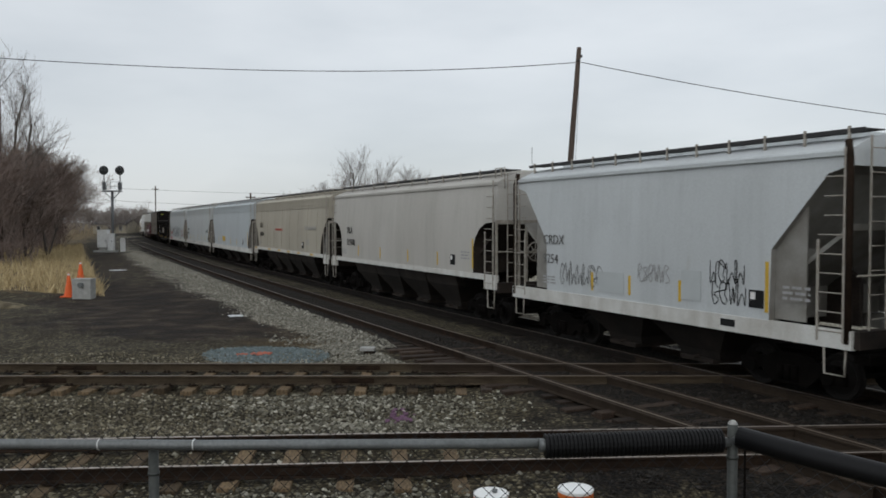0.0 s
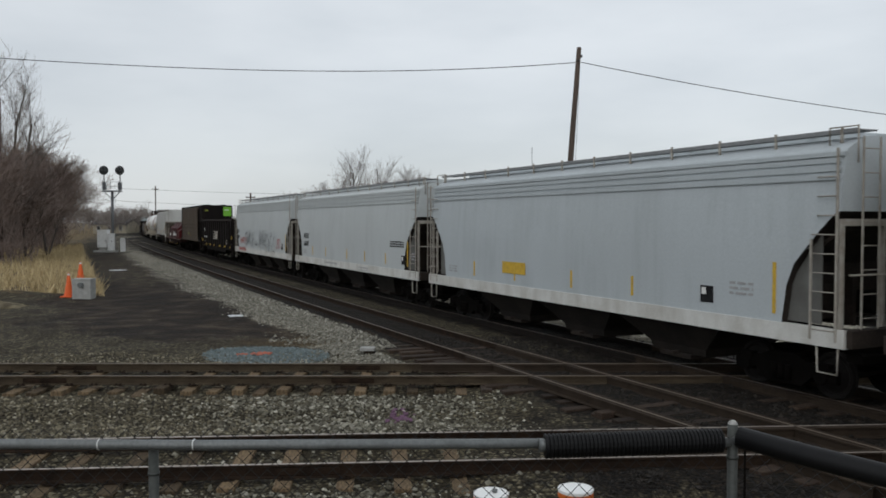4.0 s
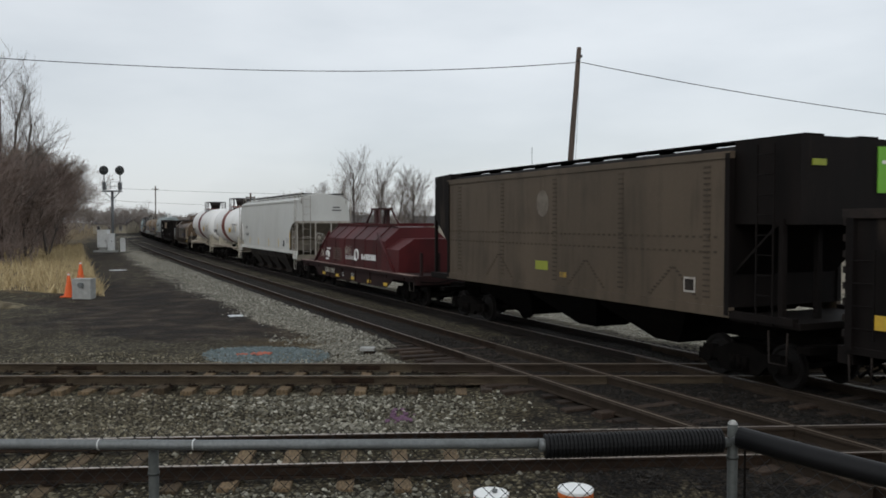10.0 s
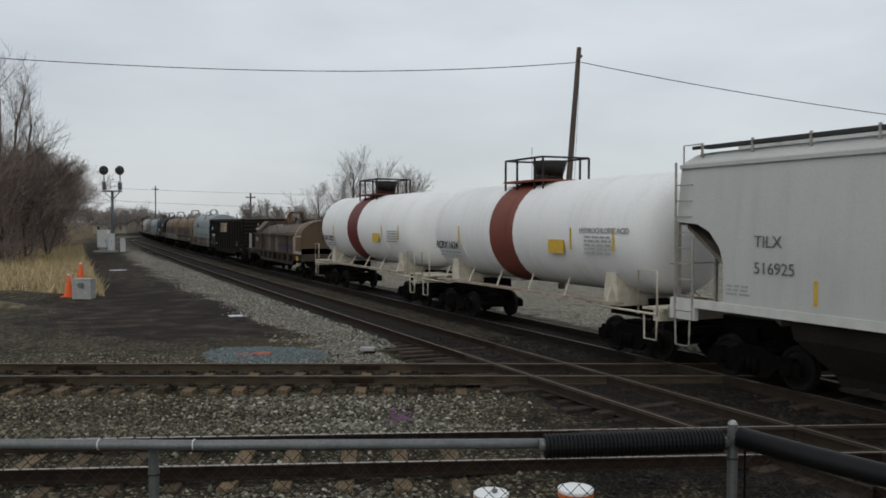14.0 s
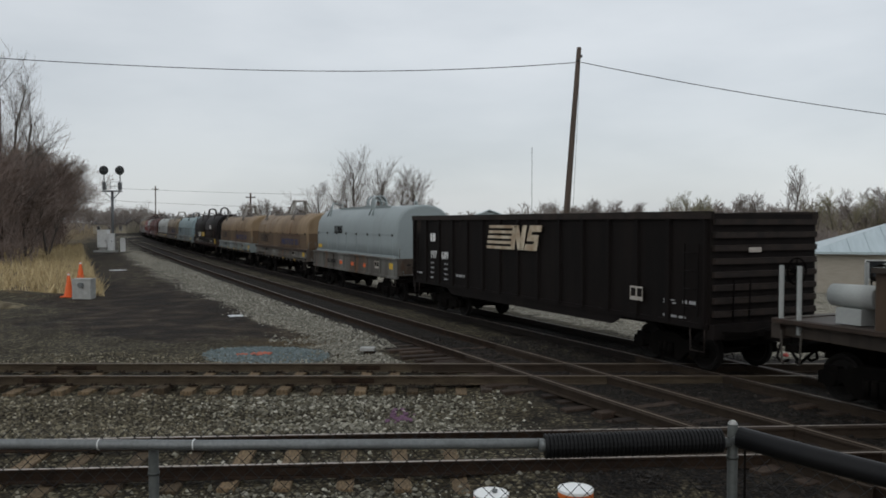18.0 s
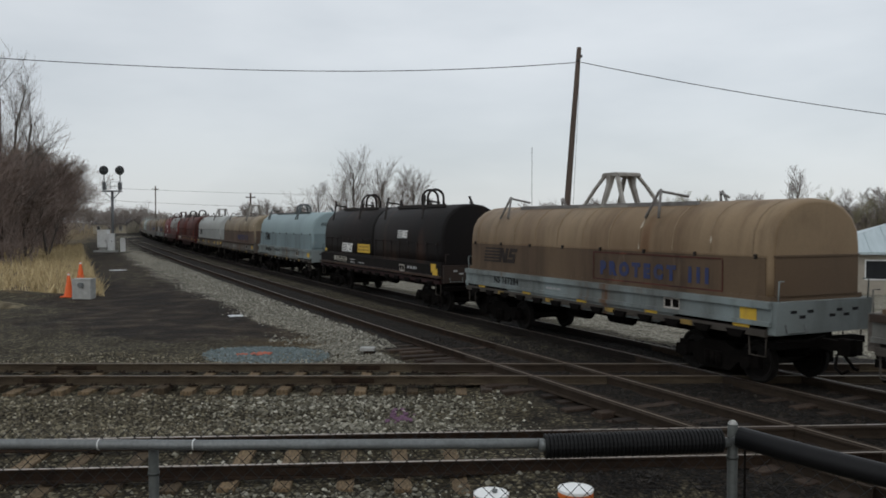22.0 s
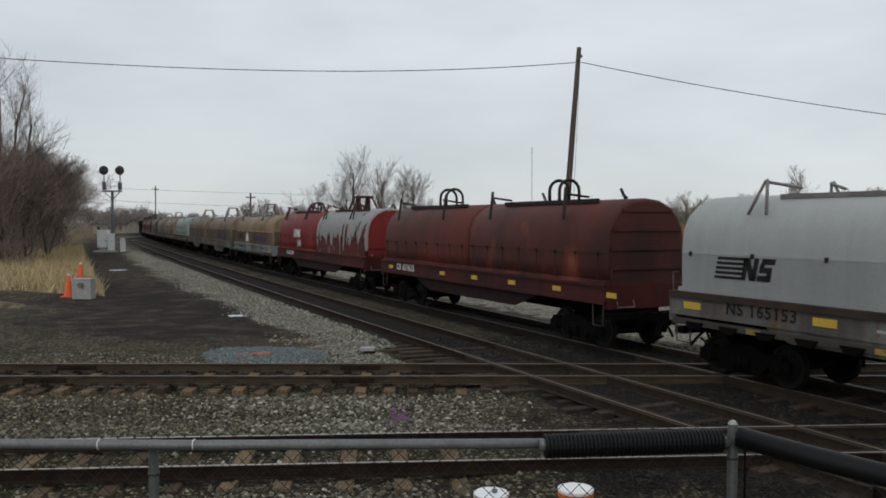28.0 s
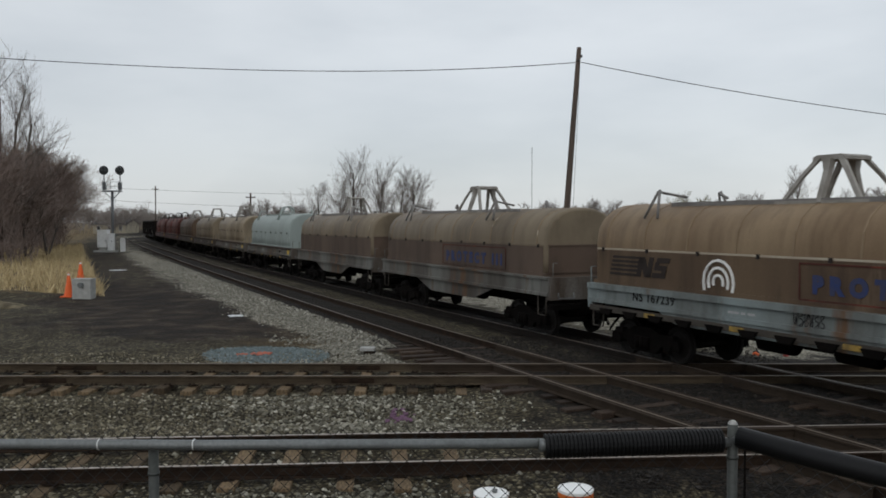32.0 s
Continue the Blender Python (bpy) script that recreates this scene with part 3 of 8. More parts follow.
def letters(car, text, x, z, size, material, y, name="lettering", space=1.0, bold=0.005):
    if "  " in text:      # mark and number stand apart
        mark, number = text.split("  ")
        letters(car, mark, x, z, size, material, y, name, space, bold)
        x, text = x + 1.75 * size, number
    cu = bpy.data.curves.new(name, "FONT")
    cu.body, cu.size, cu.extrude, cu.resolution_u = text, size, 0.003, 3
    cu.space_character, cu.offset = space, bold
    cu.materials.append(material)
    ob = new(name, cu)
    ob.parent = car
    ob.matrix_local = pose(x, y, z, 90, 0, 0)
    FONTS.append(ob)


def stencil(car, x, z, w, h, material, y, name="stencil", label=""):
    return part(name, box(B(), x, x + w, y - 0.004, y + 0.004, z, z + h), material, car, label)


def bars(car, x, z, w, rows, material, y, h=0.05, gap=0.10, seed=1):
    """Small unreadable writing as rows of plain bars."""
    r = random.Random(seed)
    bm = B()
    for i in range(rows):
        xx = x
        while xx < x + w:
            ww = min(r.uniform(0.1, 0.3), x + w - xx)
            box(bm, xx, xx + ww, y - 0.003, y + 0.003, z - i * gap, z - i * gap + h)
            xx += ww + 0.06
    return tagged(part("stencil", bm, material, car, "small stencilled writing"), kind="stuff")


def data_square(car, x, z, w, h, y, frame_paint, fill):
    """A stencilled data box: pale outline with dark fields."""
    sq = stencil(car, x, z, w, h, frame_paint, y, "data_panel", "white-framed data box")
    for i in range(2):
        part("field", box(B(), x + 0.04 + i * w * 0.5, x + w * 0.5 - 0.02 + i * w * 0.5, y - 0.008, y - 0.003, z + 0.09, z + h - 0.04), fill, sq)
    return sq


def scrawl(car, x0, x1, z0, z1, material, y, seed, r=0.015, label="sprayed graffiti scrawl"):
    """One looping spray stroke that runs from letter to letter."""
    rd = random.Random(seed)
    n = max(2, int((x1 - x0) / ((z1 - z0) * 0.42)))
    w, h = (x1 - x0) / n, z1 - z0
    pts = []
    for i in range(n):
        cx = x0 + i * w
        shape = rd.choice((((0.1, 0.9), (0.15, 0.05), (0.5, 0.55), (0.85, 0.1), (0.9, 0.85)), ((0.8, 0.85), (0.2, 0.75), (0.25, 0.5), (0.8, 0.4), (0.75, 0.1), (0.15, 0.1)),
                           ((0.15, 0.1), (0.2, 0.95), (0.75, 0.75), (0.3, 0.5), (0.85, 0.05)), ((0.9, 0.7), (0.4, 0.95), (0.1, 0.5), (0.45, 0.05), (0.85, 0.3), (0.55, 0.45)),
                           ((0.1, 0.95), (0.35, 0.1), (0.55, 0.7), (0.7, 0.1), (0.95, 0.95))))
        for a, b in shape:
            pts.append(Vector((cx + (a + rd.uniform(-0.1, 0.1)) * w, 0, z0 + (b + rd.uniform(-0.08, 0.08)) * h)))
    fine = []
    for j in range(len(pts) - 1):
        p0, p1, p2, p3 = pts[max(j - 1, 0)], pts[j], pts[j + 1], pts[min(j + 2, len(pts) - 1)]
        for q in range(4):
            t = q / 4
            fine.append(0.5 * (2 * p1 + (p2 - p0) * t + (2 * p0 - 5 * p1 + 4 * p2 - p3) * t * t + (3 * p1 - p0 - 3 * p2 + p3) * t ** 3))
    fine.append(pts[-1])
    bm = tube(B(), fine, r, 5, smooth=False)
    for v in bm.verts:
        v.co.y = y + v.co.y * 0.12
    return part("graffiti", bm, material, car, label)


def railway_mark(car, x, z, h, material, y, wide=3.5):
    """The owner's mark, as plain tapering strips and slanting blocks."""
    bm = B()
    u = h * wide / 3.5
    for i in range(5):
        zz = z + i * h / 4.55
        box(bm, x + 0.05 * i * u, x + (1.72 + 0.05 * i) * u, y - 0.004, y + 0.004, zz, zz + h * 0.12)

    def slab(p0, p1, q0, q1, za, zb):
        plate(bm, ((x + p0 * u, z + za * h), (x + p1 * u, z + za * h), (x + q1 * u, z + zb * h), (x + q0 * u, z + zb * h)), y - 0.004, y + 0.004)
    slab(1.62, 1.88, 1.82, 2.08, 0.0, 1.0)
    slab(2.20, 2.46, 2.42, 2.68, 0.0, 1.0)
    slab(2.10, 2.40, 1.86, 2.16, 0.0, 1.0)
    for k, (a, b) in enumerate(((2.52, 3.26), (2.66, 3.32), (2.80, 3.52))):
        slab(a, b, a + 0.06, b + 0.06, 0.375 * k, 0.375 * k + 0.25)
    slab(3.05, 3.28, 3.12, 3.36, 0.2, 0.42)
    slab(2.70, 2.93, 2.78, 3.02, 0.58, 0.80)
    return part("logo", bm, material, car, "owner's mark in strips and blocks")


def hopper(name, label, front, rear, paint, sill_paint, deep=False, cut="arch", ridges=0, bays=3, dark_board=True, ztop=4.40, seams=0, refl=(-4.3, -1.65, 1.26, 3.9, 6.55), panel=4.93, low_strips=False):
    car, hl = new_car(name, label, "hopper car", front, rear)
    w = 1.55
    zs = 1.42 if deep else 1.63
    cutx = 1.35
    xe = hl - 0.15

    lean = 0.06 if cut == "wedge" else 0.11

    def side(z):
        """Half width: plumb below, drawn in towards the eaves."""
        return w + 0.03 - (lean + 0.03) * max(0.0, (z - 2.5) / (ztop - 2.5)) ** 1.7

    def ring(x, zb):
        half = [(side(max(zb, z)), max(zb, z)) for z in [zs + (ztop - zs) * k / 11 for k in range(12)]]
        half += [(w - lean - 0.06, ztop + 0.10), (1.05, ztop + 0.27), (0.75, ztop + 0.34), (0.45, ztop + 0.38)]
        return [(x, -y, z) for y, z in half] + [(x, y, z) for y, z in half[::-1]]

    if cut == "arch":
        prof = [(cutx + 0.02, zs), (cutx, 2.45), (cutx - 0.12, 2.75), (cutx - 0.4, 3.05), (cutx - 0.75, 3.2), (0.0, 3.25)]
    elif cut == "wedge":
        prof = [(1.62, zs), (1.58, 2.74), (0.42, 4.08), (0.0, 4.2)]
    else:
        prof = [(1.18, zs), (1.08, 2.1), (0.92, 2.5), (0.40, 3.1), (0.12, 3.38), (0.0, 3.43)]
    rings = [ring(-xe + a, zb) for a, zb in prof[::-1]] + [ring(xe - a, zb) for a, zb in prof]
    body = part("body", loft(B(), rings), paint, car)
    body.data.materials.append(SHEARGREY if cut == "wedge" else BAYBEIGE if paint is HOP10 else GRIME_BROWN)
    for f in body.data.polygons:     # bare, rust-dusted slopes under both ends, by downward normal; BAYBEIGE holds shade too
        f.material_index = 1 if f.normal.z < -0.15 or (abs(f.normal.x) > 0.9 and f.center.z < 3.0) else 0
    # roof hatch trough and running boards
    part("hatch_trough", box(B(), -xe + 0.5, xe - 0.5, -0.34, 0.34, ztop + 0.375, ztop + 0.46), paint, car)
    for i in range(5):
        x = -xe + 1.6 + i * (2 * xe - 3.2) / 4
        part("hatch_latch", box(B(), x - 0.05, x + 0.05, -0.4, 0.4, ztop + 0.46, ztop + 0.49), GRIME, car)
    for sy in (-1, 1):
        for i in range(3):
            y = sy * (0.72 + 0.17 * i)
            part("running_board", box(B(), -xe, xe, y - 0.07, y + 0.07, ztop + 0.42, ztop + 0.445), BOARDDARK if dark_board else BOARDGREY, car, "grated roof walkway")
        part("board_edge", box(B(), -xe, xe, sy * 1.15 - 0.015, sy * 1.15 + 0.015, ztop + 0.385, ztop + 0.46), BOARDDARK if dark_board else BOARDGREY, car)
        n = 12
        post = shared("stanchion%.2f" % ztop, lambda: box(B(), -0.022, 0.022, -0.02, 0.02, ztop + 0.22, ztop + 0.50), LADDER)
        for i in range(n):
            p = part("stanchion", post, None, car)
            p.location = (-xe + 0.3 + i * (2 * xe - 0.6) / (n - 1), sy * 1.16, 0)
    # side sills
    for sy in (-1, 1):
        y = sy * w
        bm = B()
        if deep:
            box(bm, -hl, hl, y - 0.06, y + 0.06, 1.1, zs)
        else:
            box(bm, -hl, hl, y - 0.05, y + 0.05, 1.47, zs + 0.01)
            box(bm, hl - 0.75, hl, y - 0.06, y + 0.04, 1.2, 1.47)
            box(bm, -hl, -hl + 0.75, y - 0.06, y + 0.04, 1.2, 1.47)
        part("side_sill", bm, sill_paint, car)
        ye = sy * side(ztop)
        part("eave_rail", box(B(), -xe, xe, ye - 0.055, ye + 0.055, ztop - 0.03, ztop + 0.05), paint, car)
        for k in range(ridges):
            zr = ztop - 0.14 - 0.145 * k
            yr = sy * side(zr)
            part("roof_ridge", box(B(), -xe + 0.05, xe - 0.05, yr - 0.035, yr + 0.035, zr, zr + 0.085), paint, car)
    for i in range(seams):
        x = -xe + (i + 1) * 2 * xe / (seams + 1)
        part("weld_seam", loft(B(), [[(x - 0.014, -side(z) - 0.008, z), (x + 0.014, -side(z) - 0.008, z), (x + 0.014, -side(z) + 0.03, z), (x - 0.014, -side(z) + 0.03, z)] for z in (zs + 0.05, 2.5, 3.2, 3.8, ztop - 0.1)]), SEAMBEIGE if paint is HOP3 else paint, car)
    # end slope sheets, platforms, ladders
    for sx in (-1, 1):
        bm = plate(B(), [(sx * (xe - 0.05), 3.22), (sx * (xe - 0.1), 3.1), (sx * (xe - 2.6), 1.3), (sx * (xe - 2.6), 1.45)], -w + 0.2, w - 0.2)
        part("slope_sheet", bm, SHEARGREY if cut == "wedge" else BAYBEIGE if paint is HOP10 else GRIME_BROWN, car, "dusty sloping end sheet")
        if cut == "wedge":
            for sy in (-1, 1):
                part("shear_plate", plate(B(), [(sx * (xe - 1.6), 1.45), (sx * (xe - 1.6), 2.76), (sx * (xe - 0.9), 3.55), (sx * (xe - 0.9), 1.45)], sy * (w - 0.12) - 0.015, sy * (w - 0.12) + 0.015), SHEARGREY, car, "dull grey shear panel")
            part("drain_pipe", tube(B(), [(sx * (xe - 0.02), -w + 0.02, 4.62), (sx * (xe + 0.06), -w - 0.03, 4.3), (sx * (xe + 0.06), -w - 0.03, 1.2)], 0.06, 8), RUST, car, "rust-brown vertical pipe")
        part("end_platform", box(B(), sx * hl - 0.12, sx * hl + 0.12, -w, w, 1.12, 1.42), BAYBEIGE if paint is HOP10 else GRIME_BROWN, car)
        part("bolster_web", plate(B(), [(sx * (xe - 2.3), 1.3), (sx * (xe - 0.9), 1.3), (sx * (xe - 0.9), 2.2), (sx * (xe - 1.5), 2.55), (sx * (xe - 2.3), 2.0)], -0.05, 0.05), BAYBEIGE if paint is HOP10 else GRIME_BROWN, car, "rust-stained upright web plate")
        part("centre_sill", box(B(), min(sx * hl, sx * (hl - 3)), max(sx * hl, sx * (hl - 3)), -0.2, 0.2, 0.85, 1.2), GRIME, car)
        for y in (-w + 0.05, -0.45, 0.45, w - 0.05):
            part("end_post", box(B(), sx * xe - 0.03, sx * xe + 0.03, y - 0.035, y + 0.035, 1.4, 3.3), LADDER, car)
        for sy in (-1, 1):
            # inner panel in the darker grey that has its shade painted in
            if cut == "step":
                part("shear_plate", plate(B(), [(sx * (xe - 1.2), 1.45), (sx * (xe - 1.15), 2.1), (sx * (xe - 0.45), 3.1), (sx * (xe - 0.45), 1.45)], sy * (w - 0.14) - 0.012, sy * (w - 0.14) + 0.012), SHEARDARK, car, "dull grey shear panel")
            ld = part("ladder", shared("corner_ladder", corner_ladder_bm, LADDER), None, car)
            ld.matrix_local = Matrix.Translation((sx * (hl - 0.16), sy * (w + 0.06), 1.2)) @ Matrix.Diagonal((sx, 1, 1, 1))
            st = part("step", shared("stirrup_pale", stirrup_bm, LADDER), None, car)
            st.location = (sx * (hl - 0.35), sy * (w + 0.02), 0.62)
        if cut != "wedge":
            part("end_header", box(B(), sx * xe - 0.04, sx * xe + 0.04, -w + 0.04, w - 0.04, 3.18, 3.30), LADDER, car, "pale cross beam")
            for y in (-1.28, 1.28):
                part("roof_handrail", tube(B(), [(sx * (xe - 0.45), y, ztop + 0.18), (sx * (xe - 0.45), y, ztop + 0.48), (sx * (xe + 0.12), y, ztop + 0.48), (sx * (xe + 0.12), y, ztop - 0.15)], 0.018, 5), LADDER, car, "bent handrail at the roof's end")
        el = part("end_ladder", ladder_bm(3.3, 0.42, 8), LADDER, car)
        el.matrix_local = pose(sx * (hl + 0.02), -sx * 1.0, 1.4, 0, 0, 90)
        part("handrail", tube(B(), [(sx * (hl + 0.05), -w, 2.35), (sx * (hl + 0.05), w, 2.35)], 0.018, 5), LADDER, car)
    part("brake_wheel", brake_wheel_bm(), LADDER, car).location = (hl + 0.14, -0.3, 2.35)
    if cut != "wedge":
        part("air_tank", tube(B(), [(hl - 2.0, 0.3, 1.75), (hl - 0.8, 0.3, 1.75)], 0.22, 12), GRIME, car)
    # hopper bays below
    span = 2 * (hl - 3.0)
    for i in range(bays):
        x0 = -span / 2 + i * span / bays
        x1 = x0 + span / bays
        m, q = (x0 + x1) / 2, span / bays * 0.25
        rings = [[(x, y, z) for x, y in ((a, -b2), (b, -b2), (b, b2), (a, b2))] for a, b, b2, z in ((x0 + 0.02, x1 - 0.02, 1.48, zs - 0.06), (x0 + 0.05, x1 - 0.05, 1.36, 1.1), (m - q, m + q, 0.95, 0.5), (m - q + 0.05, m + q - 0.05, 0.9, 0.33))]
        # bays and gates are coloured dark, with under-car shadow in their brown
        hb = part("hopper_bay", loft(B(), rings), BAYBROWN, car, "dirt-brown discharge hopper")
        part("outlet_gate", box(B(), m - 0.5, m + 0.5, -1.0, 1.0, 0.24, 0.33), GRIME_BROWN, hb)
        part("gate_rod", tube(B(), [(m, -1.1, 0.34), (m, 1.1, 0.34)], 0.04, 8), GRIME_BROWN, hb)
    # markings: reflective strips, data panel, small writing
    y = -w - 0.036
    for i, x in enumerate(refl):
        if low_strips:
            stencil(car, x, 1.51, 0.5, 0.10, YELLOW, -w - 0.055, "reflector", "yellow reflective strip")
        else:
            stencil(car, x - 0.04, zs + 0.14, 0.08, 0.45 if i < len(refl) - 1 else 0.95, YELLOW, y, "reflector", "yellow reflective strip")
    stencil(car, panel, zs + 0.2, 0.36, 0.34, DKSTEN, y, "data_panel", "black stencilled data panel")
    stencil(car, panel + 0.04, zs + 0.36, 0.12, 0.14, WHITE, y - 0.004)
    bars(car, panel + 0.8, zs + 0.62, 0.6, 3, GREYSTEN, y, seed=3)
    bars(car, -hl + 1.6, zs + 0.35, 0.6, 3, GREYSTEN, y, 0.04, 0.08, seed=4)
    return car, hl


def gondola(name, label, front, rear, z0=1.0, z1=3.42, ribs=15):
    car, hl = new_car(name, label, "gondola car", front, rear, over=0.45)
    w = 1.5
    for sy in (-1, 1):
        y = sy * w
        part("side_wall", plate(B(), ((-hl, z0 + 0.05), (-hl + 2.8, z0 + 0.02), (-hl + 3.2, z0 - 0.18), (hl - 3.2, z0 - 0.18), (hl - 2.8, z0 + 0.02), (hl, z0 + 0.05), (hl, z1), (-hl, z1)), y - 0.02, y + 0.02), BLACK, car)
        part("top_chord", box(B(), -hl - 0.03, hl + 0.03, y - 0.09, y + 0.09, z1 - 0.11, z1 + 0.05), BLACK_RUSTY, car, "rust-edged top rail")
        part("side_sill", box(B(), -hl, hl, y - 0.05, y + 0.05, z0 + 0.04, z0 + 0.16), BLACK, car)
        rib = shared("gondola_rib", lambda: loft(B(), [[(-0.1, -0.05, z), (-0.06, 0.09, z), (0.06, 0.09, z), (0.1, -0.05, z)] for z in (z0 + 0.1, z1 - 0.1)]), BLACK)
        for i in range(ribs):
            r = part("side_rib", rib, None, car)
            r.matrix_local = pose(-hl + 0.12 + i * (2 * hl - 0.24) / (ribs - 1), y, 0, 0, 0, 180 if sy < 0 else 0)
    for sx in (-1, 1):
        part("end_wall", box(B(), sx * hl - 0.03, sx * hl + 0.03, -w, w, z0 + 0.1, z1), BLACK, car)
        for k in range(8):
            z = z0 + 0.30 + k * 0.27
            part("end_rib", box(B(), sx * hl - 0.03 if sx > 0 else -hl - 0.12, hl + 0.12 if sx > 0 else -hl + 0.03, -w + 0.05, w - 0.05, z, z + 0.12), BLACK_RUSTY, car)
        part("end_sill", box(B(), sx * hl - 0.15, sx * hl + 0.15, -w, w, 0.85, z0 + 0.15), BLACK, car)
        for sy in (-1, 1):
            ld = part("ladder", ladder_bm(1.5, 0.4, 4), BLACK, car)
            ld.location = (sx * (hl - 0.4), sy * (w + 0.12), z0 + 0.3)
            st = part("step", shared("stirrup_black", stirrup_bm, BLACK_RUSTY), None, car)
            st.location = (sx * (hl - 0.3), sy * (w + 0.02), 0.55)
        for y in (-1.0, -0.55):
            part("grab_rail", tube(B(), [(sx * (hl + 0.15), y, 1.2), (sx * (hl + 0.18), y, 2.1)], 0.018, 5), GRIME, car)
    part("floor", box(B(), -hl, hl, -w, w, z0 + 0.12, z0 + 0.2), RUST, car)
    part("centre_sill", box(B(), -hl, hl, -0.3, 0.3, 0.75, z0 + 0.15), GRIME, car)
    part("brake_wheel", brake_wheel_bm(), GRIME, car).location = (hl + 0.25, 0.7, 2.2)
    data_square(car, hl - 2.4, 1.47, 0.44, 0.32, -w - 0.105, WHITE_CHALK, BLACK)
    bars(car, hl - 1.35, 1.55, 0.4, 2, GREYSTEN, -w - 0.03, 0.03, 0.06, 7)
    bars(car, hl - 0.75, 1.52, 0.4, 1, GREYSTEN, -w - 0.03, 0.07, 0.1, 8)
    bars(car, hl - 1.35, 1.2, 0.7, 1, GREYSTEN, -w - 0.03, 0.05, 0.1, 9)
    bars_bm = box(B(), hl + 0.122, hl + 0.128, -0.55, -0.2, 2.62, 2.72)
    part("stencil", bars_bm, WHITE_CHALK, car)
    return car, hl, -w - 0.1


def tank_car(name, label, front, rear, band, r=1.50, zc=2.95, off=-0.6):
    car, hl = new_car(name, label, "tank car", front, rear, xt=(rear - front) / 2 - 1.7)
    tl = hl - 0.55
    n = 32

    def ring(x, rr):
        return [(x, rr * math.cos(k * 2 * math.pi / n), zc + rr * math.sin(k * 2 * math.pi / n)) for k in range(n)]
    rings = [ring(-tl - 0.02, 0.05), ring(-tl + 0.06, r * 0.45), ring(-tl + 0.2, r * 0.75), ring(-tl + 0.42, r * 0.94), ring(-tl + 0.7, r)]
    rings += [ring(x, r) for x in (-0.72, 0.72)]
    rings += [ring(tl - 0.7, r), ring(tl - 0.42, r * 0.94), ring(tl - 0.2, r * 0.75), ring(tl - 0.06, r * 0.45), ring(tl + 0.02, 0.05)]
    tank = part("tank", loft(B(), rings, smooth=True), TANKWHITE, car)
    part("centre_band", loft(B(), [ring(off - 0.78, r + 0.006), ring(off + 0.62, r + 0.006)], False, smooth=True), band, tank, "red-brown band round the tank")
    for x in (-tl * 0.55, tl * 0.55):
        part("tank_seam", loft(B(), [ring(x - 0.02, r + 0.002), ring(x - 0.01, r + 0.012), ring(x + 0.01, r + 0.012), ring(x + 0.02, r + 0.002)], False, smooth=True), TANKWHITE, tank)
    zt = zc + r
    part("dome_platform", box(B(), off - 1.05, off + 1.2, -0.85, 0.85, zt - 0.02, zt + 0.04), band, car)
    part("dome", tube(B(), [(off + 0.25, 0, zt), (off + 0.25, 0, zt + 0.28)], 0.42, 16), DOME, car)
    part("protective_housing", tube(B(), [(off + 0.27, 0, zt + 0.15), (off + 0.27, 0, zt + 0.62)], 0.36, 14, radii=[0.40, 0.54]), DOME, car, "black valve housing")
    xa, xm, xb = off - 1.0, off - 0.3, off + 1.15
    posts = [(x, y) for y in (-0.8, 0.8) for x in (xa, xm, off + 0.7, xb)]
    for x, y in posts:
        part("cage_post", box(B(), x - 0.025, x + 0.025, y - 0.025, y + 0.025, zt - 0.25, zt + 0.68), DOME, car)
    for y in (-0.8, 0.8):
        part("cage_rail", tube(B(), [(xa, y, zt + 0.68), (xb, y, zt + 0.68)], 0.03, 6), DOME, car)
    for x in (xa, xb):
        part("cage_rail", tube(B(), [(x, -0.8, zt + 0.68), (x, 0.8, zt + 0.68)], 0.03, 6), DOME, car)
    for sy in (-1, 1):
        part("walkway", box(B(), -tl + 1.0, tl - 1.0, sy * 1.45 - 0.14, sy * 1.45 + 0.14, 1.28, 1.33), CREAM_RUST, car)
        for k in range(6):
            x = -tl + 1.4 + k * (2 * tl - 2.8) / 5
            part("walkway_bracket", tube(B(), [(x, sy * 1.5, 1.3), (x - 0.35, sy * 1.1, 1.75)], 0.03, 5), CREAM, car)
        for sx in (-1, 1):
            part("handrail", tube(B(), [(sx * (hl - 0.1), sy * 1.52, 1.15), (sx * (hl - 0.1), sy * 1.52, 2.15), (sx * (hl - 0.75), sy * 1.52, 2.15), (sx * (hl - 0.75), sy * 1.52, 1.15)], 0.022, 6), CREAM, car)
            part("side_rail", tube(B(), [(sx * (hl - 0.1), sy * 1.52, 1.2), (sx * (hl - 2.3), sy * 1.52, 1.2), (sx * (hl - 2.9), sy * 1.5, 1.3)], 0.03, 6), CREAM, car)
            st = part("step", shared("stirrup_cream", stirrup_bm, CREAM), None, car)
            st.location = (sx * (hl - 0.35), sy * 1.5, 0.6)
    for sx in (-1, 1):
        part("stub_sill", box(B(), min(sx * hl, sx * (hl - 3.4)), max(sx * hl, sx * (hl - 3.4)), -0.28, 0.28, 0.85, 1.35), GRIME, car)
        part("end_sill", box(B(), sx * (hl - 0.15) - 0.1, sx * (hl - 0.15) + 0.1, -1.5, 1.5, 1.05, 1.3), CREAM, car)
        part("saddle", plate(B(), [(sx * (hl - 2.2) - 0.3, 1.2), (sx * (hl - 2.2) + 0.3, 1.2), (sx * (hl - 2.2) + 0.2, 2.0), (sx * (hl - 2.2) - 0.2, 2.0)], -1.2, 1.2), CREAM, car)
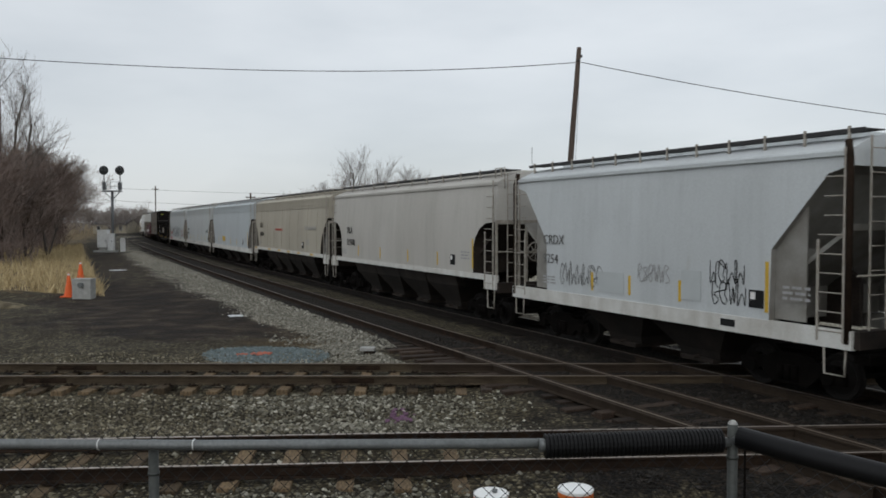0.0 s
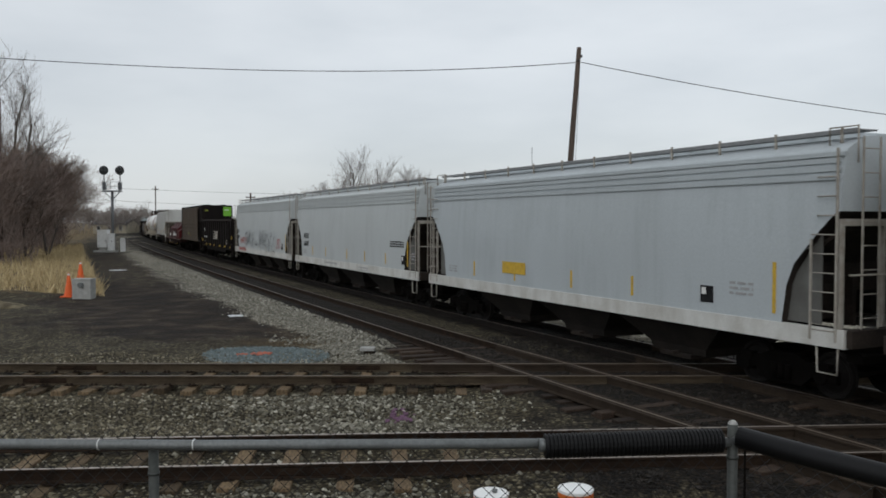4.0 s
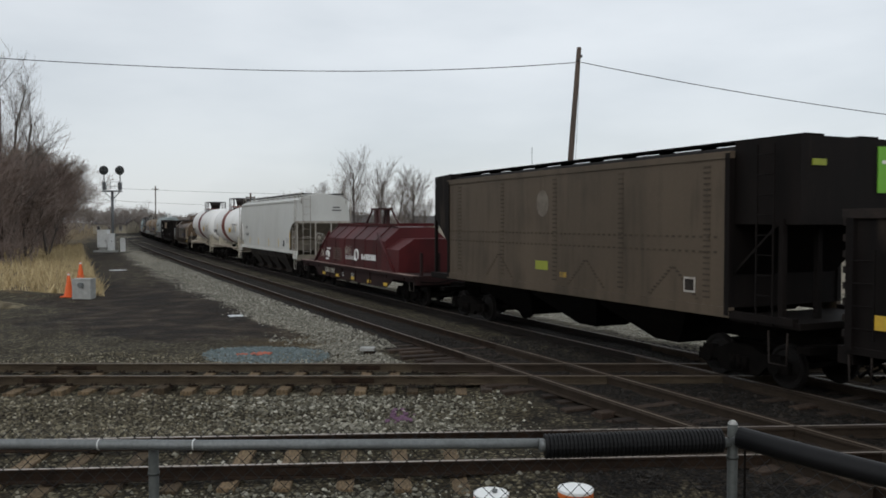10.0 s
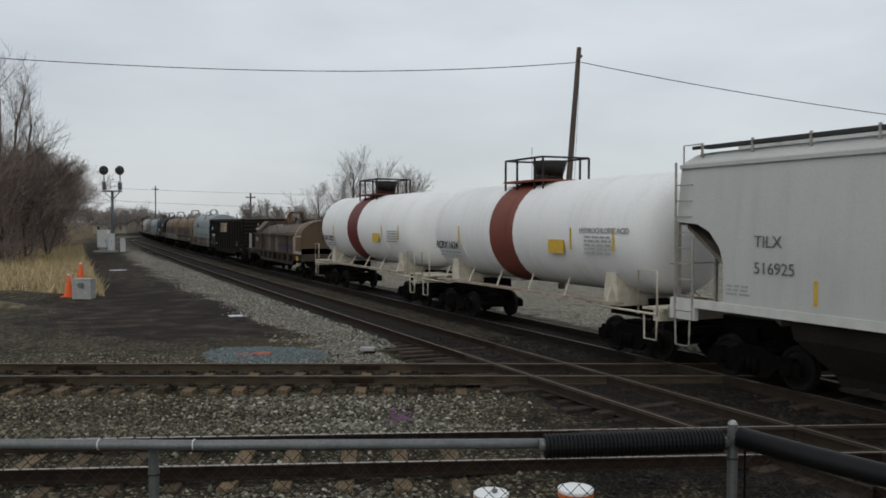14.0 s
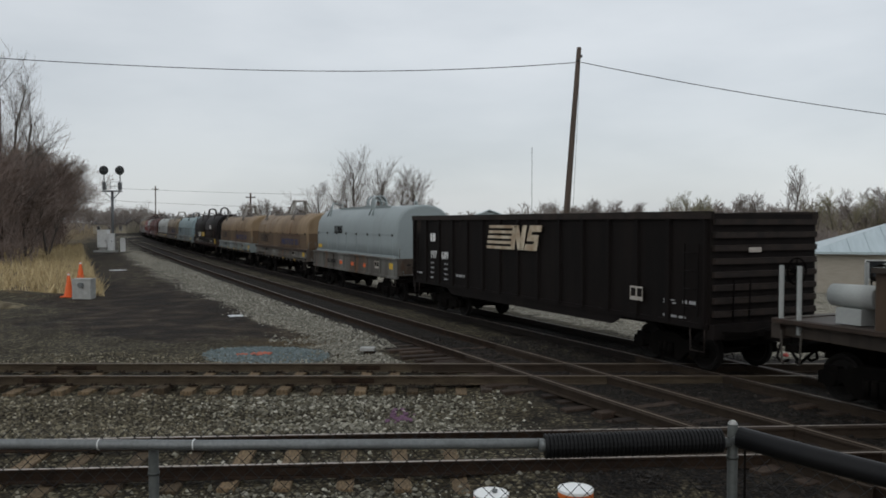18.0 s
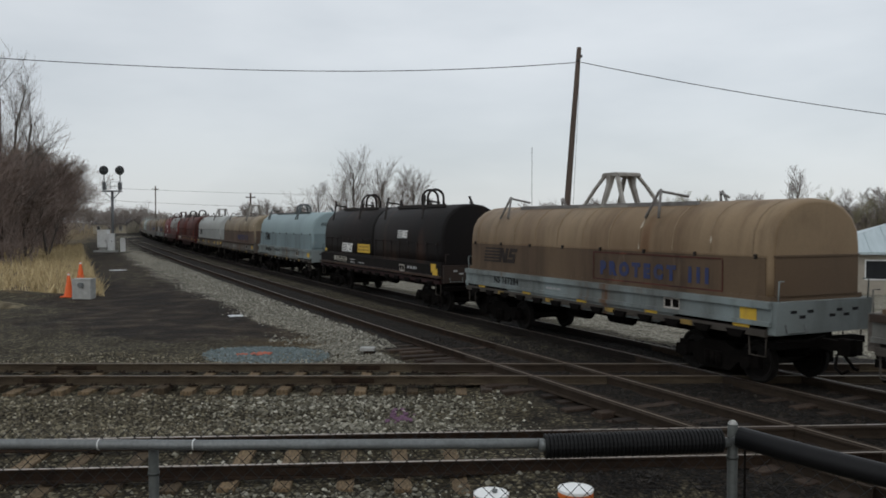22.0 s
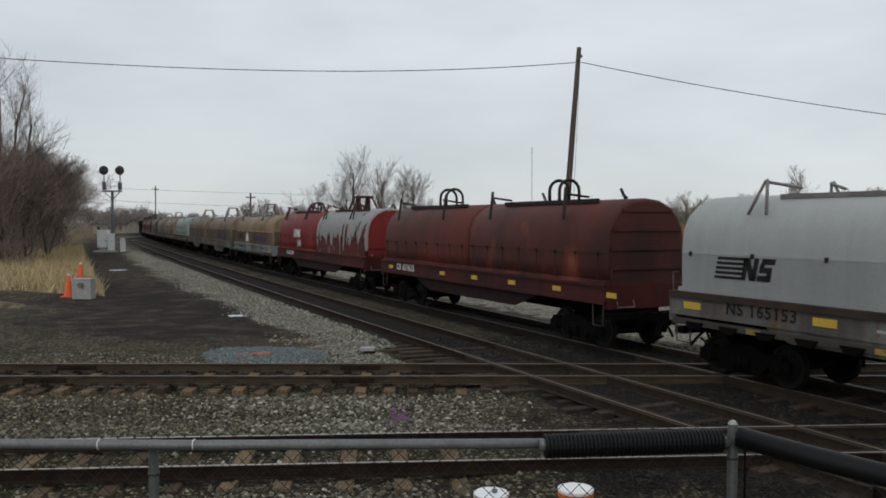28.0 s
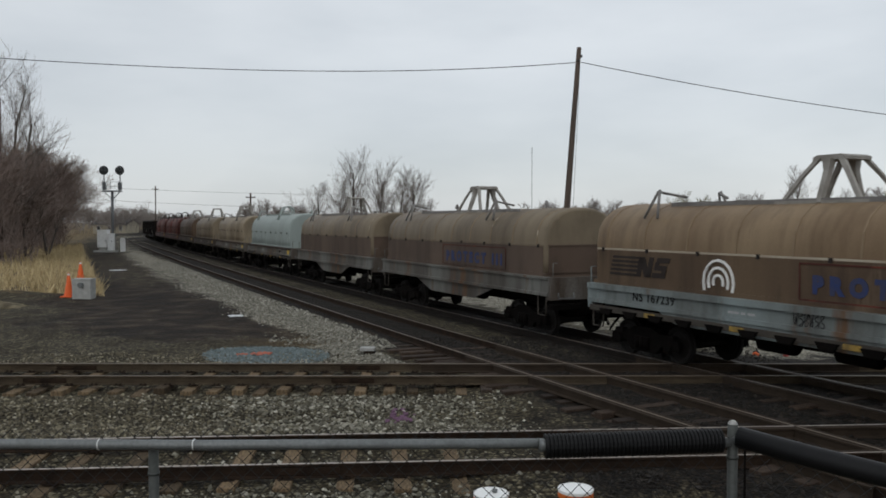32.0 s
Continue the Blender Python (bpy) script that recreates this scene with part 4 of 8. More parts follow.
        part("end_platform", box(B(), sx * (hl - 0.35) - 0.35, sx * (hl - 0.35) + 0.35, -1.45, 1.45, 1.28, 1.33), CREAM, car)
    part("brake_wheel", brake_wheel_bm(), GRIME, car).location = (-hl + 0.1, 0.4, 2.0)
    return car, hl, tl


def hood_ring(x, w, zb, zs, zt, inset=0.0, n=11, power=2.3):
    """Cross-section of a round hood: straight sides up to the shoulder, then a rounded top."""
    w, zt = w - inset, zt - inset * 0.8
    pts = [(x, -w, zb), (x, -w, (zb + zs) / 2)]
    for k in range(n):
        a = math.pi - k * math.pi / (n - 1)
        c, s = math.cos(a), math.sin(a)
        pts.append((x, w * math.copysign(abs(c) ** (2 / power), c), zs + (zt - zs) * abs(s) ** (2 / power)))
    return pts + [(x, w, (zb + zs) / 2), (x, w, zb)]


def coil_hood(car, x0, x1, paint, w=1.42, zb=1.72, zs=2.75, zt=3.85, ribs=0, rib_paint=None, label="", low=None):
    rings = [hood_ring(x0, w, zb, zs, zt, 0.10), hood_ring(x0 + 0.03, w, zb, zs, zt, 0.03), hood_ring(x0 + 0.10, w, zb, zs, zt)]
    rings += [hood_ring(x1 - 0.10, w, zb, zs, zt), hood_ring(x1 - 0.03, w, zb, zs, zt, 0.03), hood_ring(x1, w, zb, zs, zt, 0.10)]
    bm = B()
    loft(bm, rings)
    for f in bm.faces:
        f.smooth = len(f.verts) == 4 and abs(f.normal.x) < 0.5
    hood = part("hood", bm, paint, car, label)
    for i in range(ribs):
        x = x0 + 0.45 + i * (x1 - x0 - 0.9) / max(1, ribs - 1)
        part("hood_rib", loft(B(), [hood_ring(x - 0.02, w, zs - 0.1, zs, zt, -0.010), hood_ring(x + 0.02, w, zs - 0.1, zs, zt, -0.010)]), RIBWORN if low in (TAN_LOW, TAN2_LOW) else rib_paint or paint, hood)
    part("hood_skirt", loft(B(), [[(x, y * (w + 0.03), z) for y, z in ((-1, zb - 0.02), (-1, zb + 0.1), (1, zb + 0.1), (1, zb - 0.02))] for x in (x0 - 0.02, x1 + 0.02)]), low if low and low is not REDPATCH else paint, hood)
    part("hood_seam", loft(B(), [[(x, y * (w + 0.012), z) for y, z in ((-1, zs - 0.15), (-1, zs - 0.11), (1, zs - 0.11), (1, zs - 0.15))] for x in (x0 + 0.1, x1 - 0.1)]), rib_paint or paint, hood)
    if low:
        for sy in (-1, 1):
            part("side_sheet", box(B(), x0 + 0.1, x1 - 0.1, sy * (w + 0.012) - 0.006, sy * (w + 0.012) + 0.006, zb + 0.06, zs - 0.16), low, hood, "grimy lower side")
    for i in range(8):
        x = x0 + 0.35 + i * (x1 - x0 - 0.7) / 7
        part("latch", box(B(), x - 0.03, x + 0.03, -w - 0.05, -w + 0.02, zs - 0.19, zs - 0.10), DOME, hood)
        if not ribs:
            part("strap", box(B(), x - 0.015, x + 0.015, -w - 0.014, -w + 0.01, zb + 0.1, zs - 0.15), rib_paint or paint, hood)
    return hood


def lift_frame(car, x, z, kind, material):
    bm = B()
    if kind == "arch":       # saddle plate on four slanting legs
        for y in (-0.34, 0.34):
            for sx in (-1, 1):
                loft(bm, [[(x + sx * u + a, y * k - 0.035, zz), (x + sx * u + a + t, y * k - 0.035, zz), (x + sx * u + a + t, y * k + 0.035, zz), (x + sx * u + a, y * k + 0.035, zz)]
                          for u, k, zz, a, t in ((0.86, 1.7, z - 0.06, -0.05, 0.10), (0.52, 1.3, z + 0.42, -0.05, 0.10), (0.30, 1.0, z + 0.70, -0.06, 0.12), (0.22, 1.0, z + 0.78, -0.06, 0.12))])
            tube(bm, [(x, y * 1.75, z - 0.1), (x, y * 1.1, z + 0.5), (x, y, z + 0.74)], 0.08, 4, radii=[0.07, 0.085, 0.13], smooth=False)
        loft(bm, [[(x - c, -0.36, zz), (x + c, -0.36, zz), (x + c, 0.36, zz), (x - c, 0.36, zz)] for c, zz in ((0.36, z + 0.72), (0.36, z + 0.78), (0.26, z + 0.82))])
        box(bm, x - 1.05, x + 1.05, -0.62, 0.62, z - 0.16, z - 0.045)
    elif kind == "hoops":    # two or three round hoops
        for xx in (x - 0.26, x + 0.26):
            arch = [(xx, -0.34 * math.cos(q), z + 0.30 + 0.32 * math.sin(q)) for q in [k * math.pi / 8 for k in range(9)]]
            tube(bm, [(xx, -0.34, z - 0.12)] + arch + [(xx, 0.34, z - 0.12)], 0.05, 6)
    elif kind == "saddle":   # two broad arched straps
        for xx in (x - 0.3, x + 0.3):
            rings = []
            for y, zz in ((-0.36, -0.12), (-0.36, 0.22), (-0.3, 0.38), (-0.16, 0.5), (0.0, 0.53), (0.16, 0.5), (0.3, 0.38), (0.36, 0.22), (0.36, -0.12)):
                k = 0.86 if zz > 0 else 0.84
                rings.append([(xx - 0.14, y, z + zz), (xx + 0.14, y, z + zz), (xx + 0.14, y * k, z + zz * 0.9), (xx - 0.14, y * k, z + zz * 0.9)])
            loft(bm, rings)
        box(bm, x - 0.75, x + 0.75, -0.42, 0.42, z - 0.1, z + 0.03)
    else:                    # frame of flat bars
        for y in (-0.3, 0.3):
            tube(bm, [(x - 0.95, y * 1.5, z - 0.1), (x - 0.38, y, z + 0.6), (x + 0.38, y, z + 0.6), (x + 0.95, y * 1.5, z - 0.1)], 0.05, 4, smooth=False)
        box(bm, x - 0.45, x + 0.45, -0.36, 0.36, z + 0.56, z + 0.64)
        box(bm, x - 0.1, x + 0.1, -0.34, -0.2, z - 0.1, z + 0.6)
        box(bm, x - 0.1, x + 0.1, 0.2, 0.34, z - 0.1, z + 0.6)
    return part("lifting_frame", bm, material, car, "lifting bracket on the hood")


def guide_posts(car, xs, w, zs, zt, material, style="vee"):
    """Stacking guides: slanting posts on the hood's shoulders, tied by a rail along the top."""
    for x in xs:
        for sy in (-1, 1):
            bm = B()
            foot = zs + (zt - zs) * 0.62
            if style == "vee":
                tube(bm, [(x - 0.20, sy * w * 0.93, foot), (x + 0.02, sy * w * 0.74, zt + 0.26)], 0.034, 5)
                tube(bm, [(x + 0.26, sy * w * 0.93, foot), (x + 0.06, sy * w * 0.74, zt + 0.28)], 0.034, 5)
                tube(bm, [(x + 0.02, sy * w * 0.74, zt + 0.24), (x + 0.62, sy * w * 0.48, zt + 0.10)], 0.032, 5)
            else:
                tube(bm, [(x + 0.16, sy * w * 0.95, foot - 0.05), (x - 0.12, sy * w * 0.74, zt + 0.34)], 0.045, 5, smooth=False)
                tube(bm, [(x - 0.06, sy * w * 0.76, zt + 0.16), (x + 0.55, sy * w * 0.5, zt + 0.06)], 0.034, 5)
            part("guide_post", bm, material, car, "slanting stacking guide")
    for sy in (-1, 1):
        y = sy * w * 0.46
        part("guide_rail", box(B(), xs[0] + 0.1, xs[-1] + 0.9, y - 0.04, y + 0.04, zt - 0.10, zt + (0.015 if style == "lean" else -0.005)), material, car)


def coil_car(name, label, front, rear, hood_paint, frame_paint, chassis="flat", hoods=1, kind="arch", bracket=None, ribs=0, rib_paint=None,
             zt=3.85, zb=1.72, zs=2.72, w=1.25, posts=True, hood_paint2=None, inset=0.75, low=None, kind2=None, end_paint=None, low2=None, end_ribs=0):
    car, hl = new_car(name, label, "coil car", front, rear)
    bracket = bracket or GRIME
    yw = 1.32
    if chassis == "flat":
        prof = ((-hl, 1.3), (-hl + 2.6, 1.25), (-hl + 3.2, 1.0), (hl - 3.2, 1.0), (hl - 2.6, 1.25), (hl, 1.3), (hl, zb), (-hl, zb))
    elif chassis == "belly":
        prof = ((-hl, 1.25), (-hl + 2.7, 1.2), (-hl + 4.3, 0.55), (hl - 4.3, 0.55), (hl - 2.7, 1.2), (hl, 1.25), (hl, zb), (-hl, zb))
    else:
        prof = ((-hl, 1.02), (hl, 1.02), (hl, zb), (-hl, zb))
    for sy in (-1, 1):
        y = sy * yw
        if chassis == "belly":
            part("side_frame_plate", box(B(), -hl, hl, y - 0.03, y + 0.03, 1.25, zb), frame_paint, car)
            # red frames: belly in FRAMEDARK, grime plus painted-in shade below the sill
            part("belly_plate", plate(B(), ((-hl + 3.0, 1.27), (-hl + 4.6, 0.78), (hl - 4.6, 0.78), (hl - 3.0, 1.27)), y * 0.93 - 0.03, y * 0.93 + 0.03), FRAMEDARK if frame_paint is REDFRAME else GREYFRAME, car, "grimy belly plate")
        else:
            part("side_frame_plate", plate(B(), prof, y - 0.03, y + 0.03), BLACK if frame_paint is BLACKFRAME else frame_paint, car)
        if frame_paint is BLACKFRAME:    # its worn flange runs below the numbers
            part("top_flange", box(B(), -hl, hl, y - 0.13, y + 0.13, 1.27, 1.33), FLANGERUST, car, "rust-worn flange")
        else:
            part("top_flange", box(B(), -hl, hl, y - 0.10, y + 0.10, zb - (0.12 if chassis == "flat" else 0.05), zb + 0.01), (frame_paint if frame_paint is BLUEFRAME else RUSTBAND) if chassis == "flat" else frame_paint, car)
        part("bottom_flange", box(B(), -hl, hl, y - 0.08, y + 0.08, max(1.0, prof[0][1]) - 0.04, max(1.0, prof[0][1]) + 0.05), frame_paint, car)
        n = 8 if chassis == "panel" else 0
        for i in range(n):
            x = -hl + 0.2 + i * (2 * hl - 0.4) / (n - 1)
            part("frame_post", box(B(), x - 0.06, x + 0.06, y - 0.085, y + 0.085, 1.08 if chassis == "panel" else 1.3, zb - 0.08), frame_paint, car)
    part("deck", box(B(), -hl, hl, -yw + 0.03, yw - 0.03, zb - 0.14, zb - 0.02), frame_paint, car)
    if chassis == "flat":
        pocket = shared("stake_pocket", lambda: plate(B(), ((-0.15, 0.0), (0.15, 0.0), (0.24, 0.14), (-0.24, 0.14)), -0.03, 0.03), GRIME)
        for sy in (-1, 1):
            part("lower_rail", box(B(), -hl + 0.1, hl - 0.1, sy * yw - 0.09, sy * yw + 0.09, 1.06, 1.19), FRAMEDARK if frame_paint is BLACKFRAME else RAILGRIME, car, "grime-covered lower rail")
            for i in range(13):
                part("stake_pocket", pocket, None, car).location = (-hl + 0.8 + i * (2 * hl - 1.6) / 12, sy * (yw + 0.115), 1.0)
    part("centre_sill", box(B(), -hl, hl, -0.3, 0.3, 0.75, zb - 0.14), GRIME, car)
    for sx in (-1, 1):
        part("end_sill", box(B(), sx * hl - 0.1, sx * hl + 0.1, -yw, yw, 1.1, zb), FRAMERUST if frame_paint is GREYFRAME else frame_paint, car)
        for sy in (-1, 1):
            part("handrail", tube(B(), [(sx * (hl + 0.06), sy * 1.24, zb - 0.1), (sx * (hl + 0.08), sy * 1.24, zb + 0.4), (sx * (hl + 0.06), sy * 1.1, zb + 0.4)], 0.016, 5), frame_paint, car)
            st = part("step", shared("stirrup_soiled", stirrup_bm, RAILGRIME), None, car)
            st.location = (sx * (hl - 0.35), sy * 1.32, 0.65)
        part("grab_iron", tube(B(), [(sx * (hl + 0.12), -1.1, 1.3), (sx * (hl + 0.16), -1.1, 1.15), (sx * (hl + 0.16), -0.6, 1.15), (sx * (hl + 0.12), -0.6, 1.3)], 0.018, 5), GALV, car)
    part("brake_wheel", brake_wheel_bm(), GRIME, car).location = (hl - 0.2, 0.9, zb + 0.55)
    for x, q in ((-1.2, 0.20), (0.6, 0.17)):
        part("air_reservoir", tube(B(), [(x - 0.06, -0.7, 0.86), (x, -0.7, 0.86), (x + 0.8, -0.7, 0.86), (x + 0.86, -0.7, 0.86)], q, 12, radii=[q * 0.7, q, q, q * 0.7]), GRIME, car)
    if hoods == 1:
        spans = [(-hl + inset, hl - inset, hood_paint)]
    else:
        spans = [(-hl + inset, -0.05, hood_paint2 or hood_paint), (0.05, hl - inset, hood_paint)]
    for k, (x0, x1, p) in enumerate(spans):
        hood = coil_hood(car, x0, x1, p, w, zb, zs, zt, ribs, rib_paint, low=low2 if k and low2 else low)
        m = (x0 + x1) / 2
        if kind:
            lift_frame(car, m, zt, kind2 if k and kind2 else kind, bracket)
        for xe, sx in ((x0, -1), (x1, 1)):
            if (sx < 0 and k == 1) or (sx > 0 and k == 0 and hoods == 2):
                continue
            part("end_sheet", loft(B(), [hood_ring(xe + sx * u, w, zb, zs, zt, 0.11) for u in (0.0, 0.012)]), end_paint or p, hood, "flat end of the hood")
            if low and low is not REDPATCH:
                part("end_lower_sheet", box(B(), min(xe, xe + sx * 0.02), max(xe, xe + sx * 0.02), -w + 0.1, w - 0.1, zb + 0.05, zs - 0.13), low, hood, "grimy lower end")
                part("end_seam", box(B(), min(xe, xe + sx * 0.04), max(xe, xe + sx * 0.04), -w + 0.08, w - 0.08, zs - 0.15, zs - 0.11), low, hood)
            for j in range(end_ribs):
                zz = zb + 0.35 + j * (zt - zb - 0.7) / max(1, end_ribs - 1)
                half = (w - 0.14) * (1 - max(0.0, (zz + 0.08 - zs) / (zt - zs)) ** 2.3) ** (1 / 2.3)
                part("end_rib", box(B(), min(xe, xe + sx * 0.06), max(xe, xe + sx * 0.06), -half, half, zz, zz + 0.09), end_paint or p, hood)
        if posts:
            q = (x1 - x0) * 0.34
            guide_posts(car, (m - q, m + q * 0.62), w, zs, zt, BRACKETGREY if bracket in (BRACKETGREY, BRACKETTAN) else bracket, "lean" if kind == "hoops" else "vee")
    if chassis == "flat" or chassis == "panel":
        data_square(car, 3.3, 1.3, 0.5, 0.30, -yw - 0.036, WHITE_CHALK, GRIME)
        bars(car, -1.5, 1.42, 0.7, 1, GREYSTEN, -yw - 0.034, 0.05, 0.1, 15)
        stencil(car, hl - 0.77, 1.34, 0.42, 0.24, YELLOW, -yw - 0.038, "reflector", "yellow reflective square")
        if frame_paint is not BLACKFRAME and chassis == "flat":
            for i in range(4):
                stencil(car, -hl + 2.2 + i * (2 * hl - 4.6) / 3, 1.07, 0.36, 0.10, YELLOW_DIRTY, -yw - 0.096, "reflector", "soiled yellow reflective strip")
        bm = B()
        for k, yy in enumerate((-0.95, -0.72, -0.5, 0.1, 0.3, 0.5, 0.75)):
            box(bm, hl + 0.1, hl + 0.106, yy, yy + 0.16, 1.5 - 0.1 * (k % 2), 1.56 - 0.1 * (k % 2))
        tagged(part("stencil", bm, DKSTEN if frame_paint is not BLACKFRAME else GREYSTEN, car, "small stencilled writing"), kind="stuff")
    return car, hl, -w - 0.02


def angular_coil_car(name, label, front, rear, paint, frame_paint, bracket, zt=3.07):
    """Coil car whose hood has flat slanting shoulders and sloped ends."""
    car, hl = new_car(name, label, "coil car", front, rear)
    zb, yw = 1.24, 1.5
    for sy in (-1, 1):
        y = sy * yw
        part("side_frame_plate", plate(B(), ((-hl, 1.0), (-hl + 2.2, 0.98), (-hl + 3.0, 0.60), (hl - 3.0, 0.60), (hl - 2.2, 0.98), (hl, 1.0), (hl, zb - 0.05), (-hl, zb - 0.05)), y - 0.03, y + 0.03), frame_paint, car)
        part("top_flange", box(B(), -hl, hl, y - 0.14, y + 0.14, zb - 0.1, zb), frame_paint, car)
        part("worn_lip", box(B(), -hl, hl, y - 0.15, y + 0.15, zb - 0.004, zb + 0.016), MAROONWORN, car, "flange lip worn pale")
        for i in range(8):
            x = -hl + 1.0 + i * (2 * hl - 2.0) / 7
            part("frame_post", box(B(), x - 0.05, x + 0.05, y - 0.08, y + 0.08, 0.64 if 2 <= i <= 5 else 1.0, zb - 0.1), frame_paint, car)
    part("deck", box(B(), -hl, hl, -yw + 0.03, yw - 0.03, zb - 0.12, zb - 0.02), frame_paint, car)
    part("centre_sill", box(B(), -hl, hl, -0.3, 0.3, 0.65, zb - 0.12), GRIME, car)

    def ring(x, k):
        zz = zb + (zt - zb) * k
        zm = zb + (zt - zb) * 0.68 * k
        return [(x, -1.45, zb), (x, -1.42, zm), (x, -0.75, zz), (x, 0.75, zz), (x, 1.42, zm), (x, 1.45, zb)]
    xe = hl - 0.7
    body = part("hood", loft(B(), [ring(-5.3, 0.28), ring(-3.8, 1.0), ring(3.3, 1.0), ring(4.3, 0.97), ring(4.34, 0.73), ring(5.8, 0.73)]), paint, car)
    for i in range(6):
        x = -3.7 + i * 7.0 / 5
        bm = loft(B(), [[(x - 0.05, -1.47, zb), (x - 0.05, -1.44, zb + (zt - zb) * 0.69), (x - 0.05, -0.77, zt + 0.02), (x - 0.05, 0.77, zt + 0.02), (x - 0.05, 1.44, zb + (zt - zb) * 0.69), (x - 0.05, 1.47, zb)],
                        [(x + 0.05, -1.47, zb), (x + 0.05, -1.44, zb + (zt - zb) * 0.69), (x + 0.05, -0.77, zt + 0.02), (x + 0.05, 0.77, zt + 0.02), (x + 0.05, 1.44, zb + (zt - zb) * 0.69), (x + 0.05, 1.47, zb)]])
        part("hood_rib", bm, paint, body)
    for x, k in ((-1, 1), (1, 1)):
        part("end_rail", box(B(), 0.2 + x * 3.95 - 0.06, 0.2 + x * 3.95 + 0.06, -0.8, 0.8, zt, zt + 0.12), paint, body)
    for sy in (-1, 1):
        part("ridge_rail", box(B(), -3.8, 4.2, sy * 0.76 - 0.06, sy * 0.76 + 0.06, zt, zt + 0.10), paint, body)
        for sx in (-1, 1):
            part("brace", tube(B(), [(0.0 + sx * 3.35, sy * 1.38, zt - 0.3), (sx * 5.5, sy * 1.5, zb)], 0.055, 5), paint, body)
    lift_frame(car, 0.25, zt + 0.16, "frame", bracket)
    for sx in (-1, 1):
        part("end_sill", box(B(), sx * hl - 0.1, sx * hl + 0.1, -yw, yw, 0.9, zb), frame_paint, car)
        for y in (-1.2, -0.5, 0.5, 1.2) if sx > 0 else ():
            part("end_post", box(B(), sx * (hl - 0.1) - 0.05, sx * (hl - 0.1) + 0.05, y - 0.05, y + 0.05, zb, zb + 0.85), frame_paint, car)
        for sy in (-1, 1):
            st = part("step", shared("stirrup_soiled", stirrup_bm, RAILGRIME), None, car)
            st.location = (sx * (hl - 0.35), sy * 1.5, 0.65)
    part("brake_wheel", brake_wheel_bm(), GRIME, car).location = (hl - 0.3, 0.6, zb + 0.6)
    return car, hl, -1.475


def walled_coil_car(front, rear):
    """Coil car with plated side walls, a raised block at each end and a low rounded hood between."""
    car, hl = new_car("coil_car", "rusty brown coil car with chalked scrawls", "coil car", front, rear)
    zb, yw, zw = 1.47, 1.5, 2.46
    xa, xb = -5.0, 5.5
    for sy in (-1, 1):
        y = sy * yw
        part("side_frame_plate", plate(B(), ((-hl, 1.15), (-4.2, 1.12), (-3.6, 0.80), (4.4, 0.80), (5.0, 1.12), (hl, 1.15), (hl, zb - 0.06), (-hl, zb - 0.06)), y * 0.9 - 0.03, y * 0.9 + 0.03), BROWNFRAME, car)
        part("top_flange", box(B(), -hl, hl, y - 0.10, y + 0.10, zb - 0.07, zb), RUSTBAND, car)
        for i in range(7):
            x = -3.2 + i * 1.25
            part("frame_gusset", plate(B(), ((x - 0.07, 1.0), (x + 0.07, 1.0), (x + 0.16, zb - 0.07), (x - 0.16, zb - 0.07)), y - 0.08 if sy < 0 else y - 0.14, y + 0.14 if sy < 0 else y + 0.08), BROWNFRAME, car)
        wall = part("side_wall", plate(B(), ((xa, zb), (xb, zb), (xb, zw), (xa, zw)), y - 0.05 * sy - 0.02, y - 0.05 * sy + 0.02), BROWN, car, "rust-stained plate side")
        part("wall_cap", box(B(), xa, xb, y - 0.09, y + 0.03, zw - 0.04, zw + 0.05) if sy < 0 else box(B(), xa, xb, y - 0.03, y + 0.09, zw - 0.04, zw + 0.05), BROWNFRAME, wall)
        for x, top in ((-0.56, 3.0), (1.33, 3.0), (3.85, 2.5), (-2.6, 2.46)):
            part("wall_post", box(B(), x - 0.045, x + 0.045, y - 0.06, y + 0.06, zb, top), BROWNFRAME if top < 2.6 else BRACKETGREY, wall)
        part("corner_strap", box(B(), xb - 0.05, xb + 0.03, y - 0.07, y + 0.07, zb, zw), RIBPALE, wall, "pale corner strap")

    def ring(x, zt, k=1.0):
        return hood_ring(x, 1.42 * k, zb + 0.3, zw - 0.05, zt, n=13, power=2.0)
    mid = part("hood", loft(B(), [ring(-3.35, 3.1), ring(3.25, 3.1)], smooth=False), BROWN, car, "low rounded hood")
    part("front_hood", loft(B(), [ring(3.2, 3.22, 1.02), ring(3.3, 3.34, 1.02), ring(6.6, 3.34, 1.02)]), TAN_LOW, car, "raised rounded front block")
    part("hood_strap", loft(B(), [ring(xb - 0.04, 3.355, 1.03), ring(xb + 0.04, 3.355, 1.03)]), RIBPALE, car)
    for sy in (-1, 1):
        part("lower_wall", box(B(), xb, 6.55, sy * 1.42 - 0.03, sy * 1.42 + 0.03, zb + 0.12, zw), TAN_LOW, car)
        part("sill_scrap", box(B(), xb + 0.05, 6.6, sy * 1.48 - 0.06, sy * 1.48 + 0.06, zb, zb + 0.13), RIBPALE, car)
        part("hood_ledge", box(B(), xb, 6.6, sy * 1.45 - 0.05, sy * 1.45 + 0.05, zw - 0.06, zw + 0.02), RIBPALE, car)
    part("rear_hood", loft(B(), [[(x, yy * k, z) for yy, z in ((-1.45, zw), (-1.4, zw + 0.35), (-0.9, 3.3), (0.9, 3.3), (1.4, zw + 0.35), (1.45, zw))] for x, k in ((xa + 0.25, 0.98), (-3.35, 1.0))]), BROWN, car, "raised block at the tail end")
    part("end_plate", box(B(), xa, xa + 0.05, -1.45, 1.45, zb, zw), BROWN, car)
